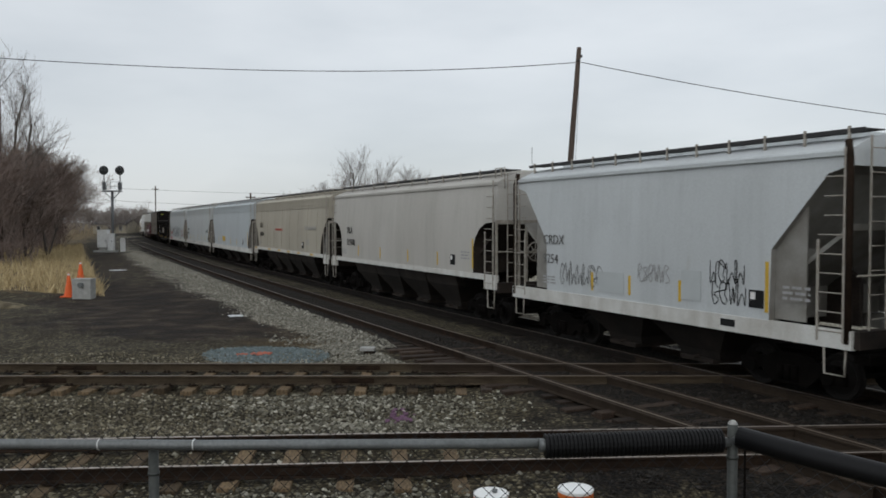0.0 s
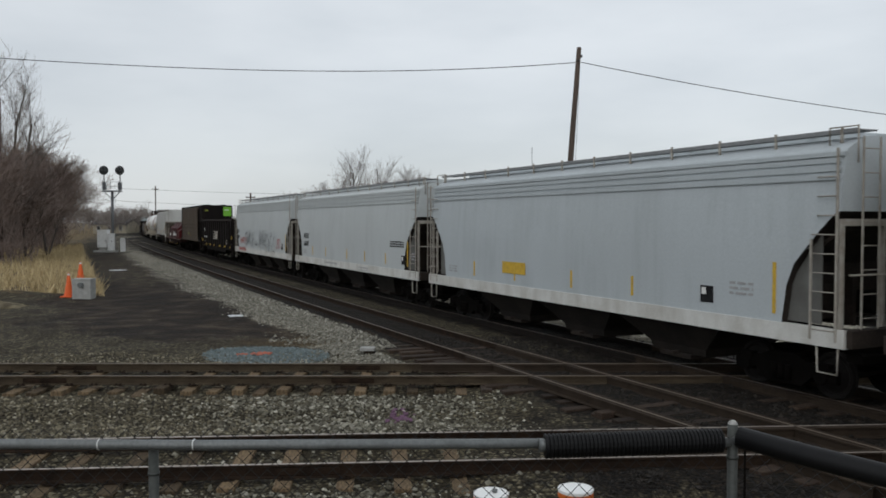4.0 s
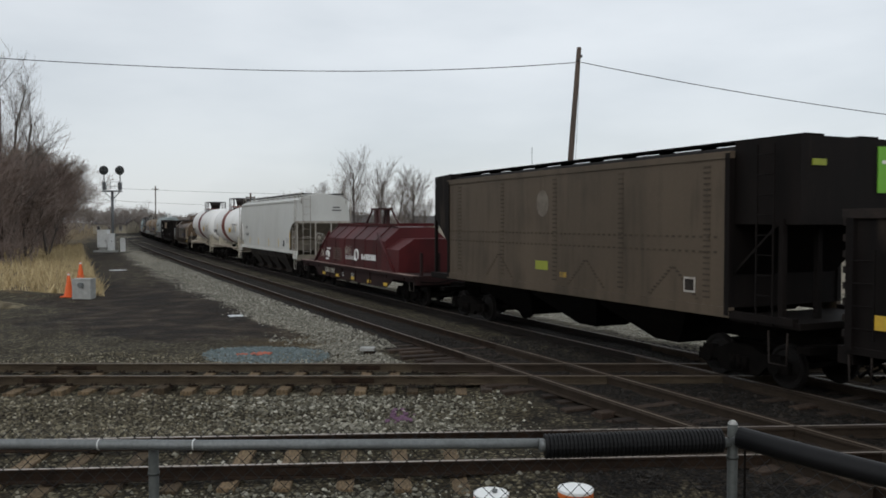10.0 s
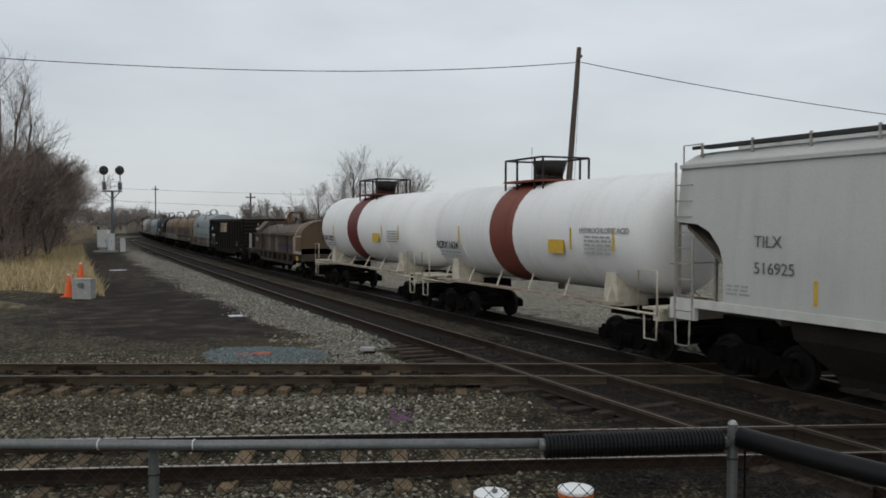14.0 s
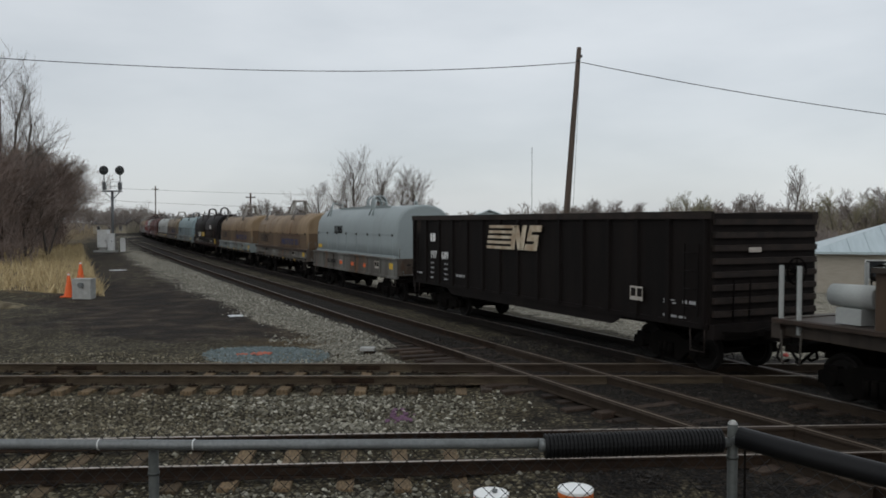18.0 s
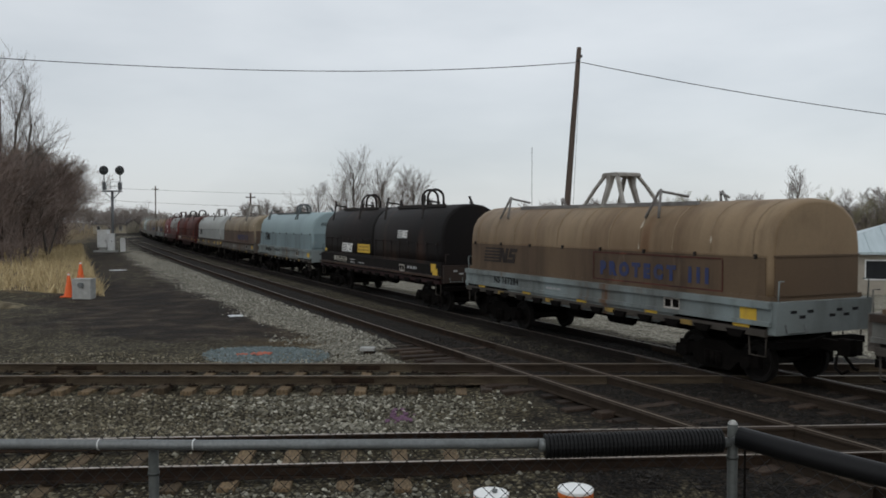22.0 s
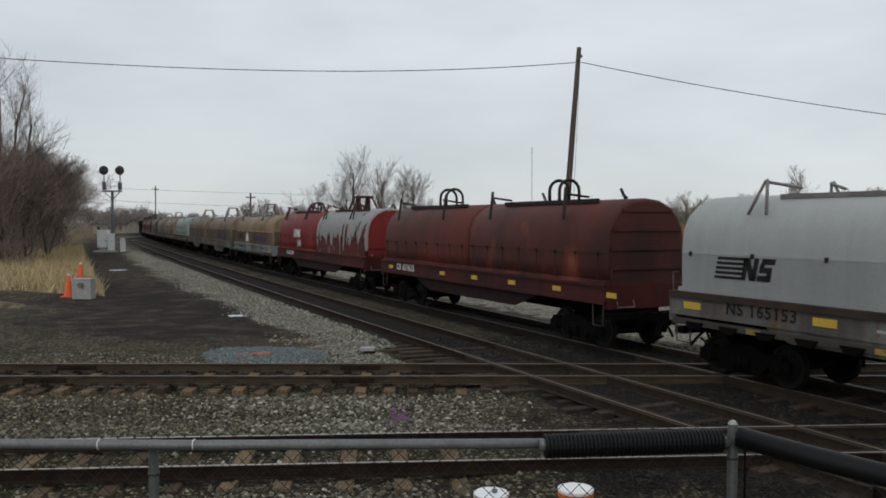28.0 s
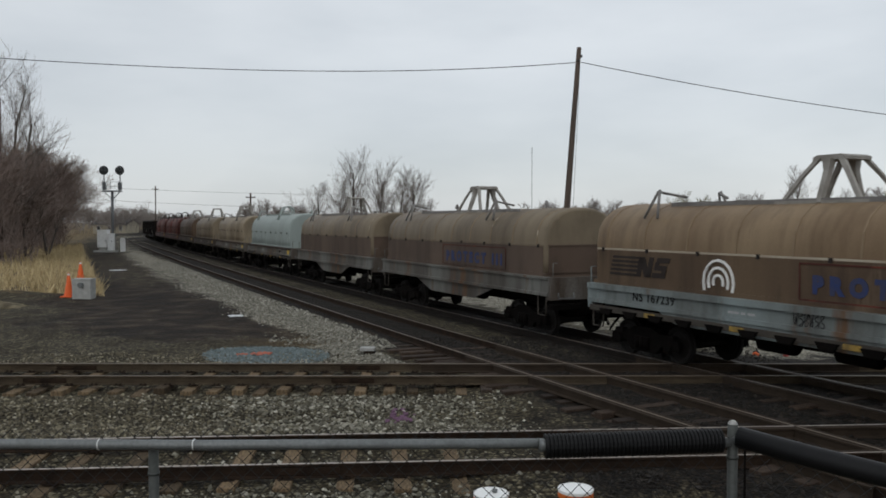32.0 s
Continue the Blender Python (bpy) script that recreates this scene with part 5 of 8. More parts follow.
    for x in (-3.4, -2.0, 3.4, 4.9):
        part("stacking_lug", box(B(), x - 0.05, x + 0.05, -0.9, -0.8, 3.05 if x < 0 and x > -3 else 3.28, 3.25 if x < 0 and x > -3 else 3.5), BLACKFRAME, car)
    part("top_beam", box(B(), 3.25, 4.9, -0.85, 0.85, 3.30, 3.40), BROWNFRAME, car)
    part("deck", box(B(), -hl, hl, -yw + 0.05, yw - 0.05, zb - 0.12, zb - 0.02), BROWNFRAME, car)
    part("centre_sill", box(B(), -hl, hl, -0.3, 0.3, 0.75, zb - 0.12), GRIME, car)
    lift_frame(car, 0.25, 3.06, "arch", RUSTORANGE)
    for sx in (-1, 1):
        part("end_sill", box(B(), sx * hl - 0.1, sx * hl + 0.1, -yw, yw, 1.1, zb), BROWNFRAME, car)
    part("brake_reservoir", tube(B(), [(-6.2, -0.95, 1.95), (-5.3, -0.95, 1.95)], 0.22, 14, radii=[0.2, 0.22]), PALEGREY, car, "white horizontal air reservoir")
    part("valve_box", box(B(), -6.0, -5.5, -1.15, -0.75, zb, 1.75), PALEGREY, car)
    for x in (-6.95, -6.55):
        for yy in (-1.42, 0.9):
            part("handrail", box(B(), x - 0.03, x + 0.03, yy - 0.03, yy + 0.03, 1.2, 2.45), PALEGREY, car, "white upright handrail")
    part("brake_wheel", brake_wheel_bm(), GRIME, car).location = (-hl + 0.5, 0.7, 2.15)
    for sx in (-1, 1):
        for sy in (-1, 1):
            st = part("step", shared("stirrup_soiled", stirrup_bm, RAILGRIME), None, car)
            st.location = (sx * (hl - 0.35), sy * 1.5, 0.65)
    stencil(car, 6.0, 1.12, 0.4, 0.22, YELLOW, -1.545, "reflector", "yellow reflective square")
    return car, hl, -1.475


# ---- paints of the cars ----
def paint(name, base, streak=None, amount=0.45, rust=None, rust_at=0.66, rough=0.55, spot_scale=0.9):
    return mat(name, tuple(c * 0.84 for c in base), rough, 0, tuple(c * 0.84 for c in (streak or tuple(c * 0.72 for c in base))), 0.9, amount if max(base) < 0.3 else amount * 0.7, 0.05, 24, stretch=(1, 0.4, 0.18), spots=rust, spot_at=rust_at, spot_scale=spot_scale, spec=0.2)


# bay dust, its brown lowered to carry the shadow beneath the cars
BAYBROWN = mat("dusty_shaded_bay_paint", (0.022, 0.0172, 0.0135), 0.9, 0, (0.008, 0.0065, 0.0055), 1.2, 0.9, 0.3, 30, bump=0.2)
# dusty beige, toned down for the shade under the car's end
BAYBEIGE = mat("shaded_beige_dust_paint", (0.20, 0.175, 0.14), 0.85, 0, (0.085, 0.07, 0.055), 1.5, 0.8, 0.15)
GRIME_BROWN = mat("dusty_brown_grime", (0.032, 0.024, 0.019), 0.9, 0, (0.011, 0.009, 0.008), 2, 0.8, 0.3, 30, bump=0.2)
BLACK_RUSTY = mat("black_rusty_edge", (0.0125, 0.0092, 0.0078), 0.8, 0, (0.032, 0.0215, 0.016), 3, 0.7, 0.3, 40)
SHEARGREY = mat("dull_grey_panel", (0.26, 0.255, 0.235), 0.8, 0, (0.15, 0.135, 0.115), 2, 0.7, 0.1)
# SHEARGREY at roughly half tone, the end recess's shade put in the colour
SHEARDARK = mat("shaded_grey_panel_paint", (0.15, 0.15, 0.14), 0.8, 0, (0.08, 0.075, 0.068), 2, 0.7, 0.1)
LADDER = mat("ladder_paint", (0.37, 0.35, 0.31), 0.6, 0, (0.20, 0.165, 0.13), 6, 0.7, 0.1)
HOP1 = paint("pale_grey_hopper_paint", (0.638, 0.673, 0.684), (0.479, 0.502, 0.502), 0.5, (0.38, 0.37, 0.34), 0.68)
HOP2 = paint("dusty_grey_hopper_paint", (0.570, 0.553, 0.513), (0.410, 0.388, 0.342), 0.6, (0.30, 0.27, 0.23), 0.70)
HOP3 = paint("beige_hopper_paint", (0.49, 0.455, 0.372), (0.342, 0.308, 0.251), 0.6, (0.24, 0.21, 0.17), 0.70)
SEAMBEIGE = paint("grimy_beige_seam", (0.33, 0.30, 0.245), (0.26, 0.23, 0.185), 0.8)
HOP4 = paint("blue_grey_hopper_paint", (0.530, 0.576, 0.598), (0.435, 0.468, 0.474), 0.45)
HOP5 = paint("light_grey_hopper_paint", (0.570, 0.604, 0.606), (0.480, 0.508, 0.502), 0.4)
HOP10 = paint("off_white_hopper_paint", (0.610, 0.615, 0.588), (0.480, 0.472, 0.434), 0.5)
SILLWHITE = mat("pale_sill_paint", (0.62, 0.62, 0.59), 0.6, 0, (0.40, 0.38, 0.34), 2.5, 0.7, 0.1, stretch=(1, 1, 0.5))
TAUPE = paint("taupe_hopper_paint", (0.122, 0.092, 0.064), (0.078, 0.060, 0.042), 0.7, (0.075, 0.058, 0.042), 0.70)
RIVETBROWN = mat("rivet_grime", (0.052, 0.040, 0.029), 0.9, 0, (0.085, 0.064, 0.045), 3, 0.8, 0.2)
MAROON = paint("maroon_paint", (0.082, 0.0105, 0.0118), (0.042, 0.0078, 0.0082), 0.8, (0.085, 0.030, 0.025), 0.70)
REDBROWN = mat("red_oxide_paint", (0.112, 0.0270, 0.0175), 0.6, 0, (0.030, 0.0125, 0.0115), 0.42, 0.95, 0.10, 22, stretch=(1, 1, 0.55), spots=(0.185, 0.050, 0.029), spot_at=0.60, spot_scale=0.5, spec=0.2)
REDPAINT = paint("red_paint", (0.225, 0.028, 0.026), (0.125, 0.019, 0.018), 0.7)
REDPATCH = peeled_mat("grey_primer_with_red_remains", (0.235, 0.245, 0.232), (0.095, 0.014, 0.013), 2.62, 1.7)
REDFRAME = paint("dark_red_frame_paint", (0.082, 0.0140, 0.0130), (0.034, 0.0115, 0.0105), 0.8)
BROWN = paint("rusty_brown_paint", (0.115, 0.076, 0.049), (0.046, 0.031, 0.022), 0.9, (0.185, 0.125, 0.080), 0.64)
BROWNFRAME = paint("brown_grey_frame_paint", (0.075, 0.058, 0.046), (0.03, 0.025, 0.021), 0.8)
GREYHOOD = paint("grey_green_hood_paint", (0.3168, 0.3608, 0.3652), (0.2552, 0.2904, 0.2904), 0.5)
GREYFRAME = paint("soiled_grey_frame_paint", (0.185, 0.185, 0.170), (0.072, 0.060, 0.050), 0.95, (0.105, 0.058, 0.032), 0.60, spot_scale=1.3)
TAN = paint("tan_hood_paint", (0.285, 0.205, 0.125), (0.165, 0.105, 0.060), 0.8, (0.13, 0.072, 0.036), 0.66, spot_scale=0.6)
TAN2 = paint("grey_tan_hood_paint", (0.29, 0.235, 0.160), (0.15, 0.115, 0.08), 0.8, (0.16, 0.13, 0.10), 0.68)
TAN3 = paint("dull_tan_hood_paint", (0.215, 0.172, 0.118), (0.125, 0.096, 0.068), 0.8)
# upper hood blue, raised to include the sky's reflection; BLUE_LOW goes below
PALEBLUE = paint("sky_lifted_blue_hood_paint", (0.285, 0.372, 0.388), (0.220, 0.284, 0.295), 0.6)
BLUE_LOW = paint("dusty_blue_side", (0.205, 0.272, 0.290), (0.145, 0.185, 0.196), 0.7, (0.12, 0.10, 0.08), 0.70)
GREY_LOW = paint("dusty_grey_side", (0.33, 0.345, 0.335), (0.25, 0.255, 0.245), 0.6, (0.19, 0.17, 0.14), 0.70)
PALEGREY = paint("pale_grey_hood_paint", (0.4160, 0.4320, 0.4160), (0.3360, 0.3440, 0.3280), 0.5)
TEAL = paint("faded_teal_hood_paint", (0.3200, 0.3680, 0.3480), (0.2480, 0.2800, 0.2640), 0.5)
BLUEFRAME = paint("blue_grey_frame_paint", (0.250, 0.295, 0.295), (0.125, 0.125, 0.115), 0.8, (0.12, 0.068, 0.038), 0.63, spot_scale=1.2)
BLACKHOOD = mat("rust_mottled_black_hood", (0.0068, 0.0056, 0.0056), 0.6, 0, (0.0135, 0.0088, 0.0074), 0.8, 0.9, 0.2, 30, stretch=(1, 0.6, 0.4), spots=(0.034, 0.018, 0.013), spot_at=0.58, spot_scale=0.6, spec=0.14)
FLANGERUST = mat("rust_worn_flange", (0.070, 0.041, 0.029), 0.85, 0, (0.024, 0.015, 0.012), 2.0, 0.9, 0.25, 40)
BLACKFRAME = paint("rusty_black_frame_paint", (0.045, 0.032, 0.026), (0.02, 0.017, 0.016), 0.8, (0.09, 0.05, 0.032), 0.66)
TANKWHITE = paint("white_tank_paint", (0.95, 0.95, 0.93), (0.80, 0.775, 0.74), 0.35)
BAND = paint("red_brown_band_paint", (0.24, 0.068, 0.045), (0.15, 0.05, 0.036), 0.6)
BAND2 = paint("maroon_band_paint", (0.17, 0.035, 0.030), (0.10, 0.03, 0.026), 0.6)
DOME = mat("black_valve_paint", (0.012, 0.010, 0.0095), 0.6, 0, (0.03, 0.02, 0.016), 5, 0.5)
CREAM = mat("cream_rail_paint", (0.60, 0.56, 0.46), 0.6, 0, (0.36, 0.30, 0.22), 4, 0.7, 0.1)
CREAM_RUST = mat("rust_stained_cream_paint", (0.42, 0.36, 0.29), 0.7, 0, (0.15, 0.09, 0.06), 3, 0.8, 0.1)
GREEN = mat("green_sign_paint", (0.15, 0.40, 0.035), 0.5, 0, (0.16, 0.42, 0.05), 6, 0.5)
LIMESIGN = mat("lime_sign_paint", (0.24, 0.27, 0.035), 0.5, 0, (0.3, 0.33, 0.05), 6, 0.5)
RIBWORN = mat("worn_pale_strap", (0.235, 0.172, 0.108), 0.7, 0, (0.15, 0.10, 0.06), 1.2, 0.7, 0.1, spots=(0.50, 0.45, 0.36), spot_at=0.60, spot_scale=1.6)
RUSTORANGE = mat("orange_rusted_bracket", (0.14, 0.075, 0.045), 0.85, 0, (0.055, 0.034, 0.024), 2.5, 0.9, 0.2, 40)
RIBPALE = mat("pale_strap", (0.42, 0.37, 0.29), 0.7, 0, (0.25, 0.2, 0.15), 3, 0.6)
GREYSTEN_PALE = mat("overpainted_grey", (0.470, 0.500, 0.503), 0.6, 0, (0.425, 0.450, 0.452), 2, 0.7)
GREYBROWN = mat("faded_mark_paint", (0.17, 0.145, 0.118), 0.7, 0, (0.11, 0.088, 0.066), 5, 0.9)
MAROONWORN = mat("worn_maroon_edge", (0.26, 0.19, 0.165), 0.8, 0, (0.06, 0.025, 0.022), 1.4, 0.95, 0.3, 40)
MAROON_DK = mat("dark_maroon_bracket", (0.05, 0.016, 0.016), 0.6, 0, (0.03, 0.015, 0.014), 4, 0.6)
FADESTEN = mat("faded_black_stencil", (0.10, 0.10, 0.098), 0.8, 0, (0.17, 0.17, 0.165), 5, 0.7)
MARKCREAM = mat("soiled_cream_mark", (0.52, 0.49, 0.43), 0.8, 0, (0.22, 0.19, 0.155), 2.2, 0.85, 0.2, 40)
WHITE_CHALK = mat("chalk", (0.45, 0.42, 0.38), 0.9, 0, (0.28, 0.24, 0.2), 8, 0.8)
WHITE_RUSTY = mat("rust_stained_white", (0.55, 0.48, 0.36), 0.7, 0, (0.25, 0.15, 0.08), 3, 0.8)
BRACKETGREY = mat("bracket_grey_paint", (0.20, 0.19, 0.18), 0.6, 0, (0.10, 0.09, 0.085), 4, 0.7)
BLUESTEEL = mat("dark_blue_grey_bracket", (0.085, 0.10, 0.105), 0.6, 0, (0.045, 0.048, 0.05), 4, 0.7)
BRACKETTAN = mat("pale_bracket_paint", (0.29, 0.275, 0.25), 0.7, 0, (0.15, 0.135, 0.115), 4, 0.7)
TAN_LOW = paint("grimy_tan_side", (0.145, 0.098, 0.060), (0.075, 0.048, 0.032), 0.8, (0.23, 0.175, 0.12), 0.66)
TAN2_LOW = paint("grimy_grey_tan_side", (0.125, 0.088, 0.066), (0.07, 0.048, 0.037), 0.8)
BOARDDARK = mat("dark_walkway_grating", (0.05, 0.05, 0.05), 0.8, 0.2, (0.03, 0.03, 0.03), 6, 0.6)
BOARDGREY = mat("pale_walkway_grating", (0.26, 0.27, 0.275), 0.7, 0.2, (0.16, 0.16, 0.16), 6, 0.6)
RUSTBAND = mat("rust_brown_flange", (0.045, 0.03, 0.022), 0.85, 0, (0.02, 0.015, 0.012), 3, 0.8, 0.2)
# frame grime with the shade below the flange worked into its tone
FRAMEDARK = mat("shaded_red_brown_grime", (0.022, 0.0072, 0.0066), 0.9, 0, (0.010, 0.0054, 0.0050), 2.5, 0.8, 0.2)
RAILGRIME = mat("soiled_lower_rail_paint", (0.062, 0.054, 0.045), 0.85, 0, (0.04, 0.034, 0.028), 2.0, 0.9, 0.2)
YELLOW_DIRTY = mat("soiled_yellow", (0.34, 0.22, 0.045), 0.7, 0, (0.12, 0.085, 0.04), 5, 0.9, 0.2)
FRAMERUST = mat("rust_streaked_frame_end", (0.135, 0.125, 0.112), 0.8, 0, (0.05, 0.034, 0.024), 1.6, 0.95, 0.2, 30, stretch=(1, 1, 0.35), spots=(0.085, 0.042, 0.022), spot_at=0.6, spec=0.15)
REDPEEL = REDPATCH

def frame_lines(c, x, z, w, h, y):
    """A thin dull-red painted border."""
    for a, b, q, d in ((x, x + w, z, 0.03), (x, x + w, z + h, 0.03), (x, x + 0.03, z, h), (x + w, x + w + 0.03, z, h)):
        stencil(c, a, q, b - a, d, REDBROWN, y, "border_line")


# ---- the train, from its head to its tail ----
hopper("covered_hopper", "dusty grey covered hopper car on the main track", -8.0, 8.4, HOP2, SILLWHITE)
Y1 = -1.596
c, hl = hopper("covered_hopper", "short pale grey covered hopper car with black graffiti", 9.3, 20.4, HOP1, SILLWHITE, deep=True, cut="wedge", bays=2, refl=(-1.73, -0.29, 1.39, 3.73), panel=3.30)
letters(c, "CRDX", -3.95, 2.66, 0.36, FADESTEN, Y1, bold=0.0)
letters(c, "9254", -3.95, 2.15, 0.36, FADESTEN, Y1, bold=0.0)
scrawl(c, -3.17, -1.3, 1.6, 2.2, FADESTEN, -1.593, 11, 0.011)
scrawl(c, 2.29, 3.24, 1.58, 2.1, DKSTEN, -1.593, 12, 0.011)
scrawl(c, 2.25, 3.2, 2.0, 2.5, DKSTEN, -1.593, 14, 0.011)
scrawl(c, 0.0, 1.1, 1.9, 2.3, GREYSTEN, -1.593, 13, 0.012)
stencil(c, 1.44, 1.62, 0.58, 0.62, GREYSTEN_PALE, -1.592, "patch", "grey painted-over patch")
stencil(c, -1.5, 1.55, 1.0, 0.5, GREYSTEN_PALE, -1.592, "patch", "grey painted-over patch")
stencil(c, 2.6, 1.2, 0.38, 0.14, DKSTEN, -1.615, "data_panel")
c, hl = hopper("covered_hopper", "weathered grey covered hopper car with white side sill", 21.4, 37.6, HOP2, SILLWHITE, bays=4)
letters(c, "TILX", -5.85, 2.74, 0.38, DKSTEN, Y1)
letters(c, "517102", -5.85, 2.21, 0.38, DKSTEN, Y1)
c, hl = hopper("covered_hopper", "beige covered hopper car with vertical weld seams", 38.2, 55.0, HOP3, SILLWHITE, cut="step", ridges=3, bays=4, seams=8, refl=(-8.0, -4.2, -1.66, 0.52, 2.73, 5.3), low_strips=True, panel=3.6)
letters(c, "CITX", -6.55, 2.90, 0.38, DKSTEN, Y1)
letters(c, "700244", -6.60, 2.34, 0.38, DKSTEN, Y1)
bars(c, -2.3, 2.74, 1.7, 1, REDSTEN, -1.598, 0.11)
bars(c, 4.18, 2.95, 2.2, 2, GREYSTEN, -1.598, 0.05)
c, hl = hopper("covered_hopper", "blue-grey covered hopper car with ribbed eaves", 55.8, 72.6, HOP4, SILLWHITE, deep=True, cut="step", ridges=3, dark_board=False, refl=(-5.0, -2.5, 0.35, 2.8, 6.9), panel=5.0)
stencil(c, -3.2, 1.75, 1.3, 0.34, YELLOW, -1.592, "sign", "faded yellow notice panel")
c, hl = hopper("covered_hopper", "clean light grey covered hopper car with ribbed eaves", 73.6, 90.6, HOP5, SILLWHITE, deep=True, cut="step", ridges=3, dark_board=False, refl=(-5.2, -2.89, 0.35, 2.73, 5.2, 7.5), panel=6.91)
letters(c, "ACFX", -6.78, 2.40, 0.36, DKSTEN, Y1)
letters(c, "64747", -6.78, 1.98, 0.36, DKSTEN, Y1)
bars(c, 5.74, 2.45, 1.4, 3, DKSTEN, -1.593, 0.05, 0.09)
bars(c, -3.0, 1.25, 2.0, 1, GREYSTEN, -1.614, 0.07)
bars(c, 2.0, 1.25, 1.2, 2, GREYSTEN, -1.614, 0.05)
c, hl = hopper("covered_hopper", "light grey covered hopper car sprayed with large graffiti", 91.6, 108.2, HOP5, SILLWHITE, deep=True, cut="step", ridges=3, dark_board=False, refl=(-3.0, -0.35, 1.94, 4.2, 7.0), panel=6.0)
stencil(c, -7.0, 1.62, 11.6, 1.12, GREYSTEN_PALE, -1.590, "patch", "pale grey painted-over band")
letters(c, "ACFX", -7.3, 2.48, 0.30, DKSTEN, -1.600)
letters(c, "458056", -7.3, 2.10, 0.28, DKSTEN, -1.600)
scrawl(c, -6.4, -4.0, 1.72, 2.2, REDSTEN, -1.600, 21, 0.016)
scrawl(c, -6.6, -4.2, 1.2, 1.5, REDSTEN, -1.617, 24, 0.014)
scrawl(c, -4.5, -1.45, 1.6, 2.65, DKSTEN, -1.600, 22, 0.018)
scrawl(c, -1.3, -0.5, 1.6, 2.0, DKSTEN, -1.600, 25, 0.012)
scrawl(c, -0.18, 2.2, 1.5, 2.75, FADESTEN, -1.600, 23, 0.014)
scrawl(c, 1.9, 4.6, 1.25, 2.6, DKSTEN, -1.620, 27, 0.013)
scrawl(c, 0.1, 2.0, 1.7, 2.6, DKSTEN, -1.604, 28, 0.010)
scrawl(c, 4.75, 5.9, 1.62, 2.25, REDSTEN, -1.600, 26, 0.018, "red sprayed graffiti scrawl")
c, hl, y = gondola("gondola", "black steel gondola car with vertical side ribs", 109.75, 125.4)
railway_mark(c, -0.75, 1.80, 0.66, MARKCREAM, y - 0.01)
letters(c, "197", -5.85, 1.82, 0.32, WHITE, y - 0.01)
letters(c, "438", -4.86, 1.82, 0.32, WHITE, y - 0.01)
bars(c, -5.83, 2.42, 0.36, 1, WHITE, y - 0.01, 0.24)
bars(c, -5.80, 1.6, 0.4, 3, GREYSTEN, y - 0.01, 0.04, 0.1)
for x in (-5.3, -3.2, -1.1, 1.9, 4.2, 6.6):
    stencil(c, x + 0.50, 1.21, 0.42, 0.14, YELLOW, y - 0.01, "reflector", "yellow reflective strip")
stencil(c, -7.25, 1.5, 0.3, 0.24, YELLOW, y - 0.01, "reflector", "yellow reflective strip")
stencil(c, 7.80, 1.9, 0.3, 0.26, YELLOW, y - 0.01, "reflector", "yellow reflective strip")


def plain_hopper(front, rear):
    """Tall slab-sided covered hopper with black ends."""
    car, hl = new_car("covered_hopper", "tall taupe slab-sided covered hopper with black ends", "hopper car", front, rear)
    w = 1.52
    part("body", loft(B(), [[(x, -w, 1.55), (x, -w, 4.5), (x, -w + 0.2, 4.72), (x, -0.4, 4.86), (x, 0.4, 4.86), (x, w - 0.2, 4.72), (x, w, 4.5), (x, w, 1.55)] for x in (-hl + 1.36, hl - 1.6)]), BLACK, car)
    part("rear_block", plate(B(), [(-hl + 0.12, 3.42), (-hl + 1.2, 2.5), (-hl + 1.4, 2.5), (-hl + 1.4, 4.85), (-hl + 0.12, 4.80)], -w + 0.03, w - 0.03), BLACK, car)
    for y in (-w + 0.08, -0.5, 0.5, w - 0.08):
        part("end_post", box(B(), -hl + 0.08, -hl + 0.18, y - 0.05, y + 0.05, 1.4, 3.5), BLACK, car)
    part("rear_platform", box(B(), -hl - 0.1, -hl + 1.6, -w, w, 1.3, 1.42), BLACK, car)
    for sy in (-1, 1):
        part("side_panel", box(B(), -hl + 1.36, hl - 1.6, sy * (w + 0.02) - 0.02, sy * (w + 0.02) + 0.02, 1.5, 4.55), TAUPE, car, "flat taupe side sheet")
        part("side_sill", box(B(), -hl + 1.3, hl - 1.55, sy * w - 0.07, sy * w + 0.07, 1.36, 1.56), TAUPE, car)
        part("end_sill", box(B(), -hl, -hl + 1.3, sy * w - 0.07, sy * w + 0.07, 1.36, 1.5), BLACK, car)
        part("end_sill", box(B(), hl - 1.55, hl, sy * w - 0.07, sy * w + 0.07, 1.36, 1.5), BLACK, car)
        part("eave_rail", box(B(), -hl + 1.3, hl - 1.55, sy * (w + 0.01) - 0.06, sy * (w + 0.01) + 0.06, 4.5, 4.64), TAUPE, car)
        for x in (-hl + 1.38, hl - 1.62):
            part("corner_post", box(B(), x - 0.06, x + 0.06, sy * (w + 0.02) - 0.06, sy * (w + 0.02) + 0.06, 1.4, 4.6), BLACK, car)
        part("running_board", box(B(), -hl + 0.1, hl - 0.3, sy * 0.75 - 0.25, sy * 0.75 + 0.25, 4.86, 4.90), GRIME, car)
        for i in range(10):
            part("board_bracket", box(B(), -hl + 0.4 + i * 1.35, -hl + 0.46 + i * 1.35, sy * 0.75 - 0.2, sy * 0.75 + 0.2, 4.70, 4.86), GRIME, car)
    # stepped front end: upper box, ladder cage and the hose side
    part("end_box", box(B(), hl - 1.6, hl - 0.02, -w + 0.1, w - 0.1, 3.2, 4.82), BLACK, car)
    part("slope_sheet", plate(B(), [(hl - 0.5, 3.2), (hl - 0.45, 3.3), (hl - 2.6, 1.4), (hl - 2.6, 1.3)], -w + 0.1, w - 0.1), BLACK, car)
    part("end_sign", box(B(), hl - 0.016, hl + 0.01, 0.60, 1.34, 3.80, 4.68), GREEN, car, "bright green square end panel")
